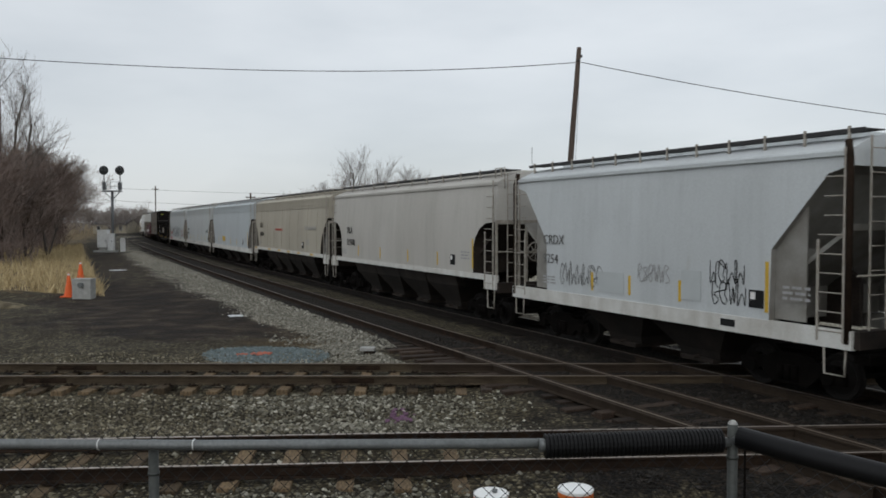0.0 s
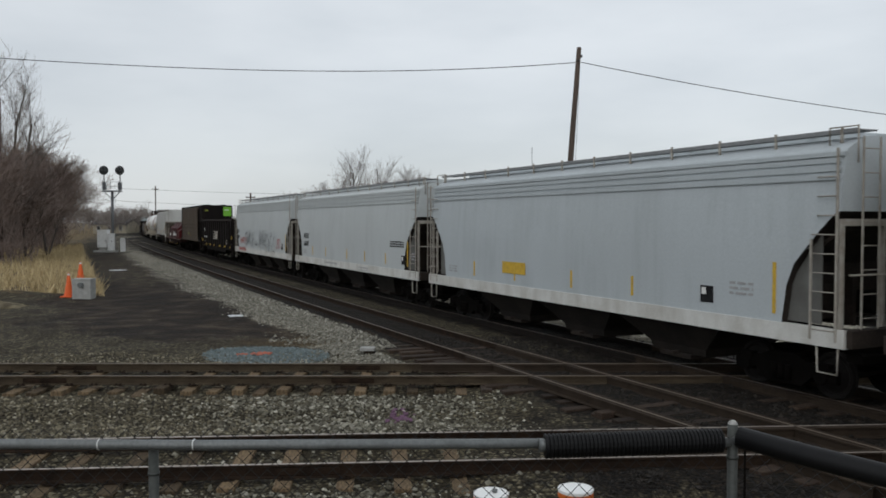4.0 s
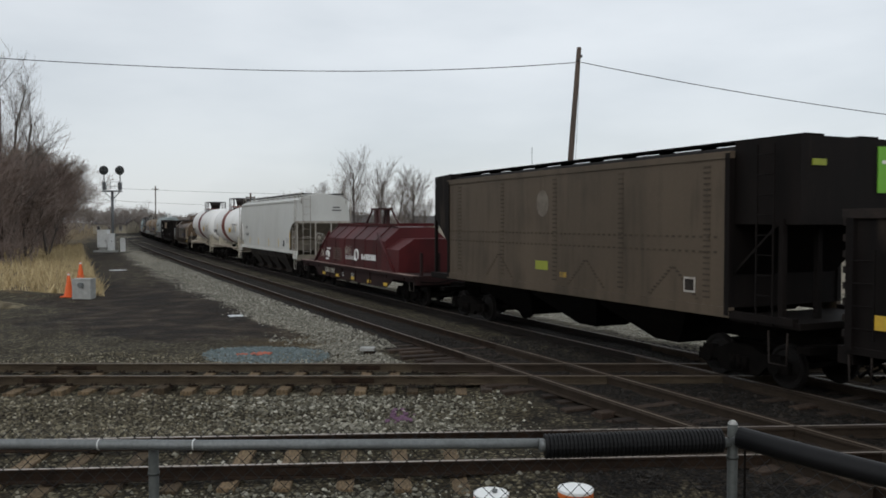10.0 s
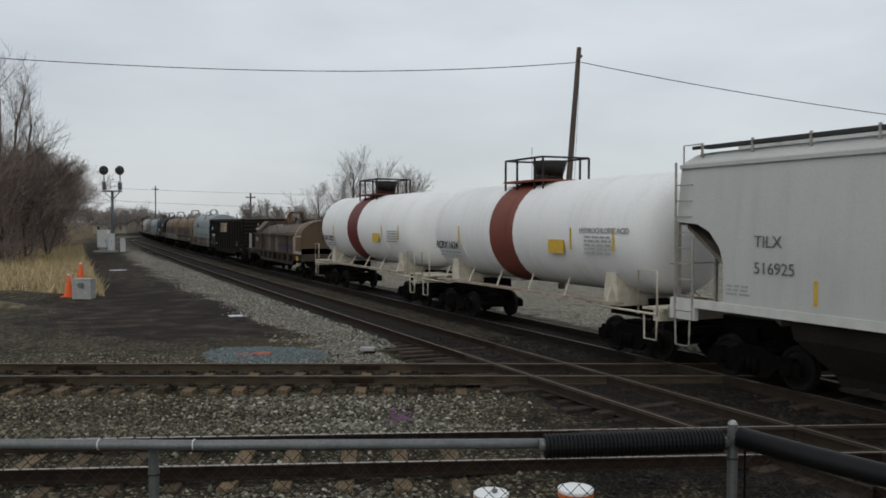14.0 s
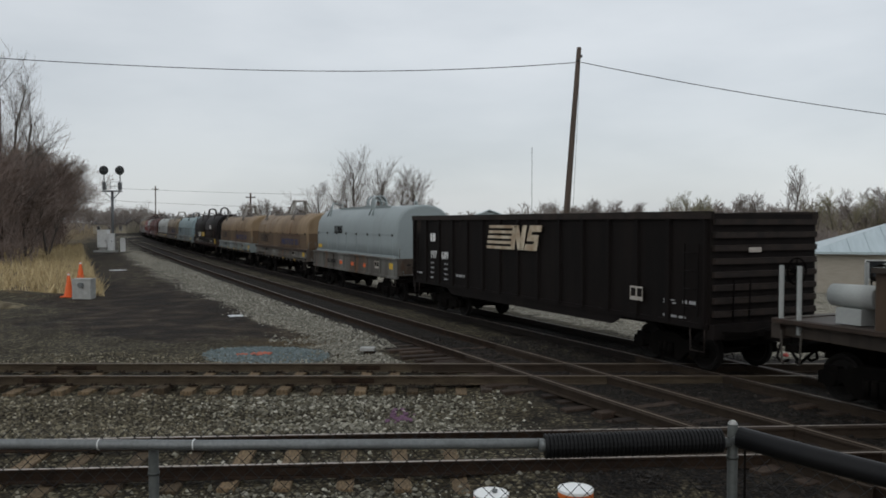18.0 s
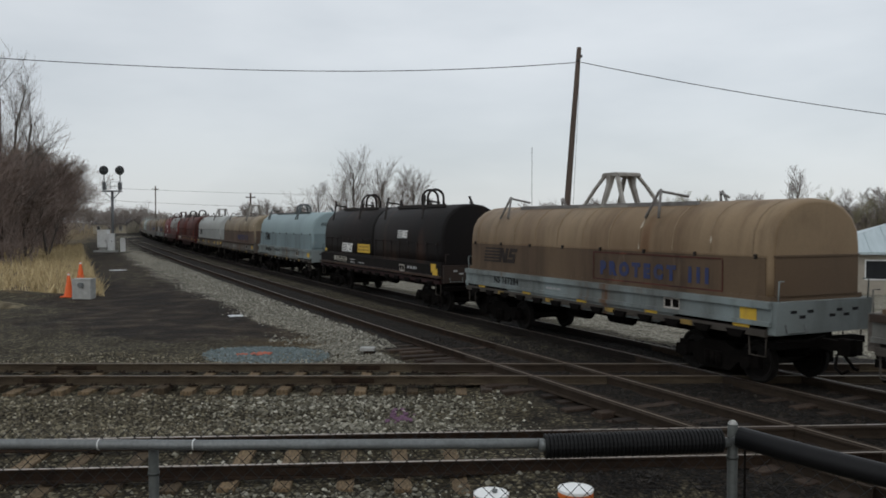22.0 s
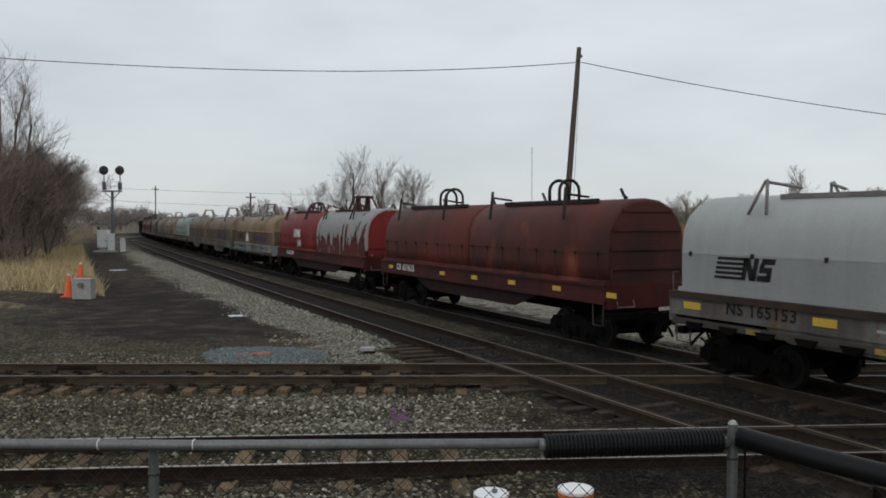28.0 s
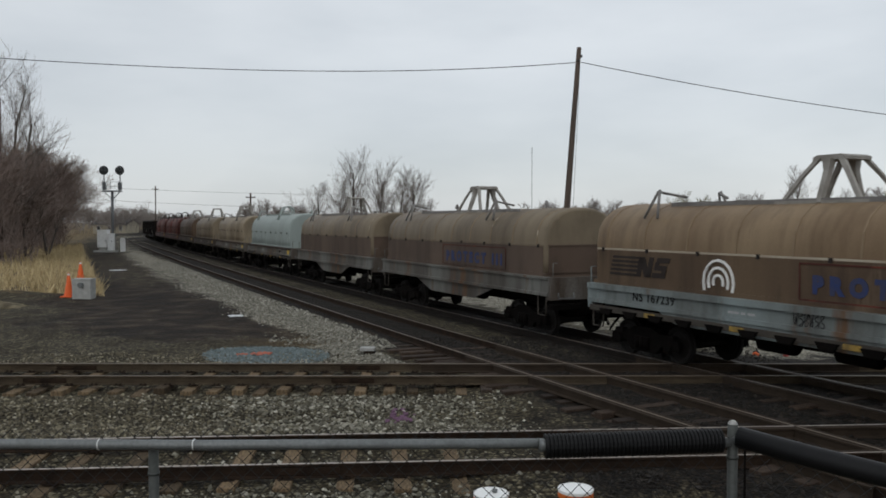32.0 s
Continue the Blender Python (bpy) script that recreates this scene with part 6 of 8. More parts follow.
    bars_bm = box(B(), hl + 0.012, hl + 0.018, 0.7, 1.15, 4.35, 4.42)
    part("stencil", bars_bm, WHITE, car)
    part("small_sign", box(B(), hl - 0.016, hl + 0.01, -1.15, -0.8, 4.28, 4.4), LIMESIGN, car, "small lime-yellow end sign")
    for y in (-w + 0.1, -0.5, 0.5, w - 0.1):
        part("end_post", box(B(), hl - 0.45, hl - 0.35, y - 0.06, y + 0.06, 1.4, 3.3), BLACK, car)
    part("end_platform", box(B(), hl - 1.6, hl + 0.1, -w, w, 1.3, 1.42), BLACK, car)
    for sy in (-1, 1):
        ld = part("ladder", ladder_bm(3.4, 0.4, 9), BLACK, car)
        ld.location = (hl - 0.7, sy * (w + 0.04), 1.3)
        st = part("step", shared("stirrup_black", stirrup_bm, BLACK_RUSTY), None, car)
        st.location = (hl - 0.4, sy * w, 0.6)
    span = 2 * (hl - 3.0)
    for i in range(3):
        x0 = -span / 2 + i * span / 3
        m = x0 + span / 6
        rings = [[(x, yy, z) for x, yy in ((a, -q), (b, -q), (b, q), (a, q))] for a, b, q, z in ((x0 + 0.03, x0 + span / 3 - 0.03, 1.45, 1.5), (x0 + 0.1, x0 + span / 3 - 0.1, 1.3, 1.2), (m - 0.4, m + 0.4, 0.5, 0.45))]
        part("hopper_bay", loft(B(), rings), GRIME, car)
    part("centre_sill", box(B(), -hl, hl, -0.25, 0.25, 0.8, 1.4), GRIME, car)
    y = -w - 0.042
    for x in [-hl + 2.2 + i * (2 * hl - 4.4) / 4 for i in range(5)]:
        rivets = B()
        for k in range(24):
            box(rivets, x - 0.10, x + 0.10, y - 0.012, y, 1.7 + k * 0.115, 1.74 + k * 0.115)
        tagged(part("riveted_seam", rivets, RIVETBROWN, car, "seam of grimy rivets"), kind="stuff")
    for zz in (2.62, 2.92):
        rivets = B()
        for k in range(60):
            xx = -hl + 1.5 + k * (2 * hl - 3.3) / 60
            box(rivets, xx, xx + 0.09, y - 0.010, y, zz, zz + 0.045)
        tagged(part("riveted_seam", rivets, RIVETBROWN, car, "seam of grimy rivets"), kind="stuff")
    for x in (-3.0, 1.4, 4.6):
        rivets = B()
        for k in range(9):
            for sx in (-1, 1):
                box(rivets, x + sx * (0.06 + 0.085 * k) - 0.05, x + sx * (0.06 + 0.085 * k) + 0.05, y - 0.010, y, 2.25 - 0.075 * k, 2.29 - 0.075 * k)
        tagged(part("riveted_seam", rivets, RIVETBROWN, car, "slanting seam of rivets"), kind="stuff")
    disc = B()
    loft(disc, [[(-0.6 + 0.30 * math.cos(k * math.pi / 12), yy, 3.75 + 0.36 * math.sin(k * math.pi / 12)) for k in range(24)] for yy in (y - 0.003, y + 0.003)])
    part("round_mark", disc, GREYBROWN, car, "faded round mark")
    stencil(car, -0.95, 1.95, 0.62, 0.24, LIMESIGN, y, "sign", "small lime-yellow notice")
    stencil(car, 0.25, 1.80, 0.30, 0.14, YELLOW_DIRTY, y, "sign", "small soiled yellow notice")
    stencil(car, hl - 2.85, 1.78, 0.34, 0.32, WHITE_CHALK, y - 0.012, "data_panel")
    stencil(car, hl - 2.81, 1.82, 0.26, 0.24, GRIME_BROWN, y - 0.016)
    part("belt_seam", box(B(), -hl + 1.5, hl - 1.7, y - 0.004, y + 0.006, 2.75, 2.79), TAUPE, car)
    return car


plain_hopper(126.4, 142.0)
c, hl, y = angular_coil_car("coil_car", "maroon coil car with a slope-ended hood", 143.6, 158.8, MAROON, FRAMEDARK, MAROON_DK)
bars(c, -2.44, 1.98, 1.3, 6, GREYBROWN, y, 0.04, 0.1)
scrawl(c, -4.45, -3.85, 1.52, 1.92, MARKCREAM, y - 0.003, 41, 0.013)
scrawl(c, -0.65, 0.25, 1.72, 2.15, MARKCREAM, y - 0.003, 42, 0.013)
for k in range(3):
    stencil(c, -0.62, 1.56 + 0.06 * k, 1.45, 0.028, WHITE, y - 0.003, "logo", "white strip mark")
part("logo", tube(B(), [(0.92 + 0.22 * math.cos(q), y - 0.004, 1.78 + 0.24 * math.sin(q)) for q in [k * math.pi / 8 for k in range(-2, 13)]], 0.045, 4, smooth=False), WHITE, c, "white ring mark")
part("logo", tube(B(), [(-3.36 + 0.2 * math.cos(q), y - 0.004, 1.62 + 0.2 * math.sin(q)) for q in [k * math.pi / 8 for k in range(-1, 9)]], 0.055, 4, smooth=False), WHITE, c, "white curved mark")
stencil(c, -3.66, 1.42, 0.5, 0.08, WHITE, y - 0.003, "logo")
bars(c, -3.45, 1.93, 0.6, 1, WHITE, y - 0.003, 0.07)
for x, ww, hh in ((1.58, 0.17, 0.23), (1.79, 0.14, 0.16), (1.97, 0.05, 0.22), (2.06, 0.05, 0.24), (2.16, 0.18, 0.24), (2.39, 0.19, 0.24), (2.63, 0.07, 0.24), (2.75, 0.17, 0.24), (2.96, 0.16, 0.24), (3.16, 0.19, 0.24)):
    stencil(c, x, 1.62, ww, hh, WHITE, y - 0.003, "stencil", "plain white block of a product mark")
letters(c, "CR631202", -3.40, 0.84, 0.30, MARKCREAM, -1.59, space=1.2)
for x in (-4.0, -1.9, 0.35, 2.5, 4.4):
    stencil(c, x, 0.67, 0.42, 0.13, YELLOW, -1.537, "reflector", "yellow reflective strip")
bars(c, -1.1, 0.86, 0.4, 2, GREYSTEN, -1.537, 0.05, 0.1, 31)
bars(c, 0.4, 0.90, 0.5, 2, GREYSTEN, -1.537, 0.05, 0.1, 32)
c, hl = hopper("covered_hopper", "off-white covered hopper car with cream ladders", 160.0, 176.0, HOP10, SILLWHITE, bays=4)
letters(c, "TILX", -5.7, 2.77, 0.32, FADESTEN, Y1, bold=0.0)
letters(c, "516925", -5.7, 2.27, 0.32, FADESTEN, Y1, bold=0.0)
bars_bm = box(B(), hl - 0.148, hl - 0.142, 0.55, 0.95, 4.02, 4.10)
box(bars_bm, hl - 0.148, hl - 0.142, 0.5, 1.05, 3.86, 3.94)
part("stencil", bars_bm, FADESTEN, c, "dark end numbers")


def tank_marks(c, hl, mark, text):
    r, zc = 1.50, 2.95

    def on_tank(x, z):
        return -math.sqrt(max(0.0, (r + 0.01) ** 2 - (z - zc) ** 2))
    letters(c, mark, -5.2, 2.36, 0.34, DKSTEN, -1.506)
    if text:
        letters(c, text, 3.4, 2.97, 0.19, GREYSTEN, -1.516)
    bars(c, -5.1, 2.2, 1.5, 2, GREYSTEN, on_tank(0, 2.25) - 0.01, 0.05, 0.09, 5)
    bars(c, 3.6, 2.85, 1.1, 5, GREYSTEN, -1.512, 0.05, 0.1, 6)
    stencil(c, 1.95, 2.42, 0.75, 0.36, YELLOW, -1.512, "notice", "yellow warning notice")
    for x in (-3.5, 2.95, 4.75):
        stencil(c, x, 2.55, 0.07, 0.55, YELLOW, -1.508, "reflector", "yellow reflective strip")


c, hl, tl = tank_car("tank_car", "white tank car with a red-brown centre band", 176.4, 189.4, BAND)
tank_marks(c, hl, "RCRX 1624", "HYDROCHLORIC ACID")
c, hl, tl = tank_car("tank_car", "white tank car with a maroon centre band", 189.9, 203.0, BAND2)
tank_marks(c, hl, "RCRX 1292", "")
c, hl, y = walled_coil_car(205.6, 219.6)
letters(c, "DEF", -4.45, 2.98, 0.24, WHITE_CHALK, -1.43)
letters(c, "LEPPARD", -4.62, 2.70, 0.24, WHITE_CHALK, -1.475)
letters(c, "SUX", -4.55, 2.0, 0.36, WHITE_CHALK, y - 0.02)
railway_mark(c, -3.75, 1.7, 0.5, BLACKFRAME, y - 0.012)
letters(c, "PROTECT", 1.45, 1.70, 0.36, BLUESTEN, y - 0.014, space=1.75, bold=0.022)
bars(c, 4.1, 1.72, 0.8, 1, BLUESTEN, y - 0.014, 0.24)
c, hl, y = gondola("gondola", "black gondola car with a faded strip mark", 221.3, 236.4)
railway_mark(c, -1.75, 2.45, 0.70, WHITE_RUSTY, y - 0.01, 4.4)
letters(c, "197", -5.90, 1.99, 0.36, WHITE, y - 0.01)
letters(c, "689", -4.98, 1.99, 0.36, WHITE, y - 0.01)
bars(c, -5.88, 2.57, 0.4, 1, WHITE, y - 0.01, 0.28)
bars(c, -5.85, 1.8, 0.26, 4, GREYSTEN, y - 0.01, 0.05, 0.17)
bars(c, -4.75, 1.8, 0.26, 4, GREYSTEN, y - 0.01, 0.05, 0.17)
bars(c, -3.85, 1.45, 0.6, 1, GREYSTEN, y - 0.01, 0.08)
bars(c, -7.05, 1.4, 0.5, 1, GREYSTEN, y - 0.01, 0.06)
c, hl, y = coil_car("coil_car", "grey-green coil car with panelled grey frame", 238.55, 250.1, GREYHOOD, GREYFRAME, "panel", kind="saddle", bracket=GREYHOOD, zt=3.95, zb=1.78, zs=2.85, posts=True, inset=0.30)
railway_mark(c, -2.55, 2.70, 0.36, DKSTEN, y)
letters(c, "NS  168604", -3.24, 1.27, 0.28, DKSTEN, -1.412, space=1.15, bold=0.006)
for i in range(3):
    stencil(c, -1.45 + i * 1.68, 1.27, 0.4, 0.16, ORANGE, -1.356, "reflector", "orange reflective strip")
stencil(c, -hl + 0.6, 1.95, 0.6, 0.18, YELLOW, y, "reflector", "yellow reflective strip")
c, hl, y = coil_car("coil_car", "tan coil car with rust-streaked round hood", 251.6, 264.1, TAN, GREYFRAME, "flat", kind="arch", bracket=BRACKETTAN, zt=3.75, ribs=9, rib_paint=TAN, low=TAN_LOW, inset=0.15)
railway_mark(c, -5.15, 2.0, 0.46, BLACKFRAME, y - 0.006, 4.6)
letters(c, "PROTECT III", 0.55, 1.95, 0.42, BLUESTEN, y - 0.008, space=1.7, bold=0.030)
frame_lines(c, 0.25, 1.79, 4.3, 0.66, y - 0.006)
letters(c, "NS  167079", -4.20, 1.42, 0.28, DKSTEN, -1.36, space=1.15, bold=0.006)
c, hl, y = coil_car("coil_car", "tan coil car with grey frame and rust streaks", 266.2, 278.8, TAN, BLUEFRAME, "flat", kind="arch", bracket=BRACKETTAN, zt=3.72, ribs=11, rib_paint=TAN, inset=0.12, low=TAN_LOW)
railway_mark(c, -5.25, 2.02, 0.44, BLACKFRAME, y - 0.006, 4.6)
letters(c, "PROTECT III", 0.85, 1.98, 0.42, BLUESTEN, y - 0.008, space=1.7, bold=0.030)
frame_lines(c, 0.55, 1.82, 4.4, 0.66, y - 0.006)
letters(c, "NS  167284", -4.44, 1.40, 0.28, DKSTEN, -1.360, space=1.15, bold=0.006)
for i in range(5):
    stencil(c, -5.45 + i * 2.7, 1.18, 0.42, 0.14, YELLOW, -1.356, "reflector", "yellow reflective strip")
c, hl, y = coil_car("coil_car", "black coil car with two hoods and white marks", 280.7, 295.1, BLACKHOOD, BLACKFRAME, "flat", hoods=2, kind="hoops", bracket=DOME, zt=3.9, zs=2.6, inset=0.25)
railway_mark(c, -4.15, 1.87, 0.40, WHITE, y - 0.003, 3.9)
stencil(c, -1.88, 1.89, 1.58, 0.38, YELLOW, y - 0.003, "notice", "yellow notice panel")
bars(c, -1.78, 2.12, 1.38, 2, YELLOW_DIRTY, y - 0.009, 0.07, 0.14, 21)
railway_mark(c, 2.87, 2.62, 0.30, WHITE, y)
letters(c, "NW  169699", -5.08, 1.40, 0.36, MARKCREAM, -1.360, space=1.25, bold=0.004)
stencil(c, -6.80, 1.75, 0.35, 0.2, YELLOW, y - 0.003, "reflector", "yellow reflective strip")
stencil(c, 6.30, 1.45, 0.4, 0.3, YELLOW, -1.360, "reflector", "yellow reflective strip")
bars(c, 4.1, 1.48, 0.9, 1, GREYSTEN, -1.356, 0.10, seed=12)
bars(c, -2.7, 1.52, 0.7, 2, GREYSTEN, -1.356, 0.05, 0.12, seed=13)
end_mark = B()
box(end_mark, hl - 0.292, hl - 0.286, -0.5, 0.5, 2.7, 2.92)
part("logo", end_mark, WHITE, c)
c, hl, y = coil_car("coil_car", "pale blue coil car with blue-grey frame", 297.0, 309.7, PALEBLUE, BLUEFRAME, "flat", kind="saddle", bracket=BLUESTEEL, zt=3.8, zb=1.75, inset=0.15, low=BLUE_LOW)
for k in range(4):
    part("logo", box(B(), hl - 0.136, hl - 0.128, -0.75, -0.3, 3.02 + k * 0.05, 3.045 + k * 0.05), DKSTEN, c)
part("logo", box(B(), hl - 0.136, hl - 0.128, -0.26, 0.1, 3.02, 3.2), DKSTEN, c, "dark block of the owner's mark")
railway_mark(c, -4.75, 2.12, 0.40, DKSTEN, y - 0.006)
letters(c, "NS  167366", -4.28, 1.42, 0.30, DKSTEN, -1.360, space=1.15, bold=0.006)
scrawl(c, -1.70, -0.60, 1.42, 1.7, DKSTEN, -1.358, 61, 0.009)
c, hl, y = coil_car("coil_car", "grey-tan coil car with faded blue lettering", 311.4, 323.6, TAN2, GREYFRAME, "flat", kind="arch", bracket=BRACKETTAN, zt=3.72, ribs=8, low=TAN2_LOW, inset=0.12)
letters(c, "PROTECT III", -0.05, 1.98, 0.42, BLUESTEN, y - 0.008, space=1.7, bold=0.030)
frame_lines(c, -0.35, 1.82, 4.4, 0.66, y - 0.006)
c, hl, y = coil_car("coil_car", "pale grey coil car with yellow strips", 325.6, 338.5, PALEGREY, GREYFRAME, "flat", kind="frame", bracket=BRACKETGREY, zt=3.8, zb=1.75, inset=0.15, low=GREY_LOW)
railway_mark(c, -5.25, 2.10, 0.44, DKSTEN, y - 0.006)
letters(c, "NS  165153", -4.84, 1.40, 0.34, DKSTEN, -1.360, space=1.15, bold=0.006)
for i in range(5):
    stencil(c, -hl + 0.4 + i * 3.3, 1.4, 0.5, 0.15, YELLOW, -1.365, "reflector", "yellow reflective strip")
c, hl, y = coil_car("coil_car", "rusty red coil car with two hoods", 340.85, 356.1, REDBROWN, REDFRAME, "belly", hoods=2, kind="hoops", bracket=DOME, zt=3.85, zb=1.7, zs=2.6, inset=0.12, end_ribs=4)
letters(c, "CR  627625", -5.94, 1.39, 0.34, WHITE, -1.360, space=1.15, bold=0.006)
for i in (0, 2, 3, 4, 5, 6):
    stencil(c, -hl + 0.9 + i * 2.4, 1.4, 0.4, 0.13, YELLOW, -1.365, "reflector", "yellow reflective strip")
c, hl, y = coil_car("coil_car", "red coil car, one hood peeled to grey", 358.15, 373.95, REDPATCH, REDFRAME, "belly", hoods=2, kind="saddle", kind2="frame", bracket=MAROON_DK, zt=3.85, zb=1.7, zs=2.6, inset=0.12, hood_paint2=REDPAINT, end_paint=REDPAINT, low2=REDPEEL, end_ribs=1)
railway_mark(c, -4.40, 2.40, 0.42, WHITE, y - 0.003)
scrawl(c, -3.64, -2.78, 1.88, 2.25, WHITE, y - 0.003, 51, 0.018)
letters(c, "CR  628309", -5.66, 1.40, 0.32, WHITE, -1.360, space=1.15, bold=0.006)
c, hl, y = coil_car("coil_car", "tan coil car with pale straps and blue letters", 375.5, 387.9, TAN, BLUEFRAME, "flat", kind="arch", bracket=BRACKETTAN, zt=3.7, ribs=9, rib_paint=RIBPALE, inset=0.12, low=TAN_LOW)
railway_mark(c, -5.45, 1.98, 0.46, BLACKFRAME, y - 0.006, 4.6)
for rr in (0.42, 0.28, 0.14):
    part("graffiti", tube(B(), [(-1.85 + rr * math.cos(q), y - 0.005, 2.0 + rr * 1.1 * math.sin(q)) for q in [k * math.pi / 8 for k in range(-1, 10)]], 0.035, 4, smooth=False), WHITE, c, "white sprayed arch")
letters(c, "PROTECT III", 0.45, 1.98, 0.42, BLUESTEN, y - 0.008, space=1.7, bold=0.030)
frame_lines(c, 0.15, 1.82, 4.4, 0.66, y - 0.006)
letters(c, "NS  167239", -4.49, 1.42, 0.28, DKSTEN, -1.360, space=1.15, bold=0.006)
scrawl(c, 0.10, 0.80, 1.35, 1.62, DKSTEN, -1.358, 62, 0.010)
c, hl, y = coil_car("coil_car", "dull tan coil car with deep belly frame", 389.8, 402.3, TAN3, GREYFRAME, "belly", kind="arch", bracket=BRACKETTAN, zt=3.66, ribs=9, rib_paint=TAN3, low=TAN2_LOW, inset=0.3)
letters(c, "PROTECT III", -0.35, 1.95, 0.44, BLUESTEN, y - 0.008, space=1.7, bold=0.030)
frame_lines(c, -0.65, 1.79, 4.4, 0.66, y - 0.006)
coil_car("coil_car", "dull tan coil car with belly frame, farther back", 403.6, 415.6, TAN3, GREYFRAME, "belly", kind="arch", bracket=BRACKETTAN, zt=3.66, ribs=7, low=TAN2_LOW, inset=0.3)
coil_car("coil_car", "faded teal coil car with grey frame", 417.2, 429.2, TEAL, GREYFRAME, "flat", kind="saddle", bracket=TEAL, zt=3.75)
coil_car("coil_car", "grey-tan coil car near the tail", 430.8, 443.0, TAN2, GREYFRAME, "flat", kind="arch", bracket=BRACKETTAN, zt=3.7)
coil_car("coil_car", "brown-tan coil car near the tail", 444.6, 457.0, TAN3, BROWNFRAME, "flat", kind="arch", bracket=BRACKETTAN, zt=3.7)
coil_car("coil_car", "rusty brown coil car near the tail", 458.6, 471.0, BROWN, BROWNFRAME, "flat", kind="arch", bracket=BRACKETTAN, zt=3.7)
coil_car("coil_car", "red oxide coil car near the tail", 471.8, 488.0, REDBROWN, REDFRAME, "flat", hoods=2, kind="hoops", bracket=DOME, zt=3.8)
coil_car("coil_car", "dark red coil car near the tail", 489.0, 505.0, REDBROWN, REDFRAME, "flat", hoods=2, kind="hoops", bracket=DOME, zt=3.8)
gondola("gondola", "black gondola car at the tail", 506.0, 522.0)
gondola("gondola", "second black gondola car at the tail", 523.0, 539.0)

# ---- crossing frogs: guard rails beside the running rails ----
RAILBROWN = mat("rail_brown_dust", (0.042, 0.0305, 0.0215), 0.85, 0.1, (0.024, 0.0175, 0.0127), 3, 0.8, 0.25, 60, spec=0.15)
for tr, dist, spans in ((TRACK_N, NEAR_D, ((5.5, 18.8),)), (TRACK_M, MAIN_D, ((3.8, 17.0),))):
    for s0, s1 in spans:
        for off in (-0.655, 0.655):
            part("guard_rail", rail_along(line_pts(main_centre(dist), off, s0, s1, 6)), RAILBROWN, tr, "rusty guard rail in the crossing")
        for off in (-0.845, 0.845):
            part("easer_rail", rail_along(line_pts(main_centre(dist), off, s0 + 1.2, s1 - 1.2, 6)), RAILBROWN, tr, "rusty easer rail in the crossing")
for tr, y0, turn, s0, s1 in ((TRACK_A, A_Y, 0.0, -0.5, 9.5), (TRACK_B, B_Y, B_TURN, 2.2, 12.5)):
    for off in (-0.655, 0.655):
        part("guard_rail", rail_along(line_pts(cross_centre(y0, turn), off, s0, s1, 6)), RAILBROWN, tr, "rusty guard rail in the crossing")
for tr, y0, turn in ((TRACK_A, A_Y, 0.0), (TRACK_B, B_Y, B_TURN)):
    for s in (-8.4, -1.9):
        for off in (-0.7535, 0.7535):
            x, y, a = cross_centre(y0, turn)(s, off)
            bm = B()
            for u in (-0.028, 0.028):
                box(bm, u - 0.012, u + 0.012, -0.45, 0.45, -0.14, -0.05)
            for k in range(6):
                tube(bm, [(-0.06, -0.38 + k * 0.15, -0.09), (0.06, -0.38 + k * 0.15, -0.09)], 0.018, 6)
            jb = part("joint_bar", bm, RUST, tr, "bolted rail joint")
            jb.matrix_local = pose(x, y, 0, 0, 0, math.degrees(a))


# ---- loose ballast stones ----
def stones(name, label, count, pick, size, material, seed):
    r = np.random.RandomState(seed)
    x, y = pick(r, count)
    n = len(x)
    base = np.array([(1, 0, 0), (-1, 0, 0), (0, 1, 0), (0, -1, 0), (0, 0, 1), (0, 0, -1)], float)
    tri = np.array([(0, 2, 4), (2, 1, 4), (1, 3, 4), (3, 0, 4), (2, 0, 5), (1, 2, 5), (3, 1, 5), (0, 3, 5)])
    sz = size[0] + (size[1] - size[0]) * r.rand(n) ** 2
    v = base[None] * (0.7 + 0.6 * r.rand(n, 6, 1)) + 0.25 * r.randn(n, 6, 3)
    v *= (sz[:, None, None] * np.array([1, 1, 0.75]) * (0.75 + 0.5 * r.rand(n, 1, 3)))
    a = r.rand(n) * 6.283
    c, s = np.cos(a)[:, None], np.sin(a)[:, None]
    vx, vy = v[:, :, 0] * c - v[:, :, 1] * s, v[:, :, 0] * s + v[:, :, 1] * c
    v = np.stack([vx + x[:, None], vy + y[:, None], v[:, :, 2] + (ground_z(x, y) + sz * 0.25)[:, None]], -1)
    f = (tri[None] + 6 * np.arange(n)[:, None, None]).reshape(-1, 3)
    me = bpy.data.meshes.new(name)
    me.from_pydata(v.reshape(-1, 3).tolist(), [], f.tolist())
    me.materials.append(material)
    return tagged(new(name, me), label, "gravel", kind="stuff")


BALLAST = island_mat("pale_ballast_stone", [(0.032, 0.029, 0.020), (0.13, 0.121, 0.088), (0.06, 0.055, 0.039), (0.22, 0.207, 0.158), (0.07, 0.064, 0.045), (0.36, 0.345, 0.275), (0.055, 0.049, 0.034), (0.52, 0.50, 0.42)])
BALLAST_TAN = island_mat("tan_ballast_stone", [(0.024, 0.020, 0.012), (0.085, 0.071, 0.043), (0.04, 0.033, 0.021), (0.14, 0.12, 0.076), (0.055, 0.046, 0.029), (0.26, 0.232, 0.157), (0.035, 0.029, 0.018), (0.38, 0.35, 0.27)])
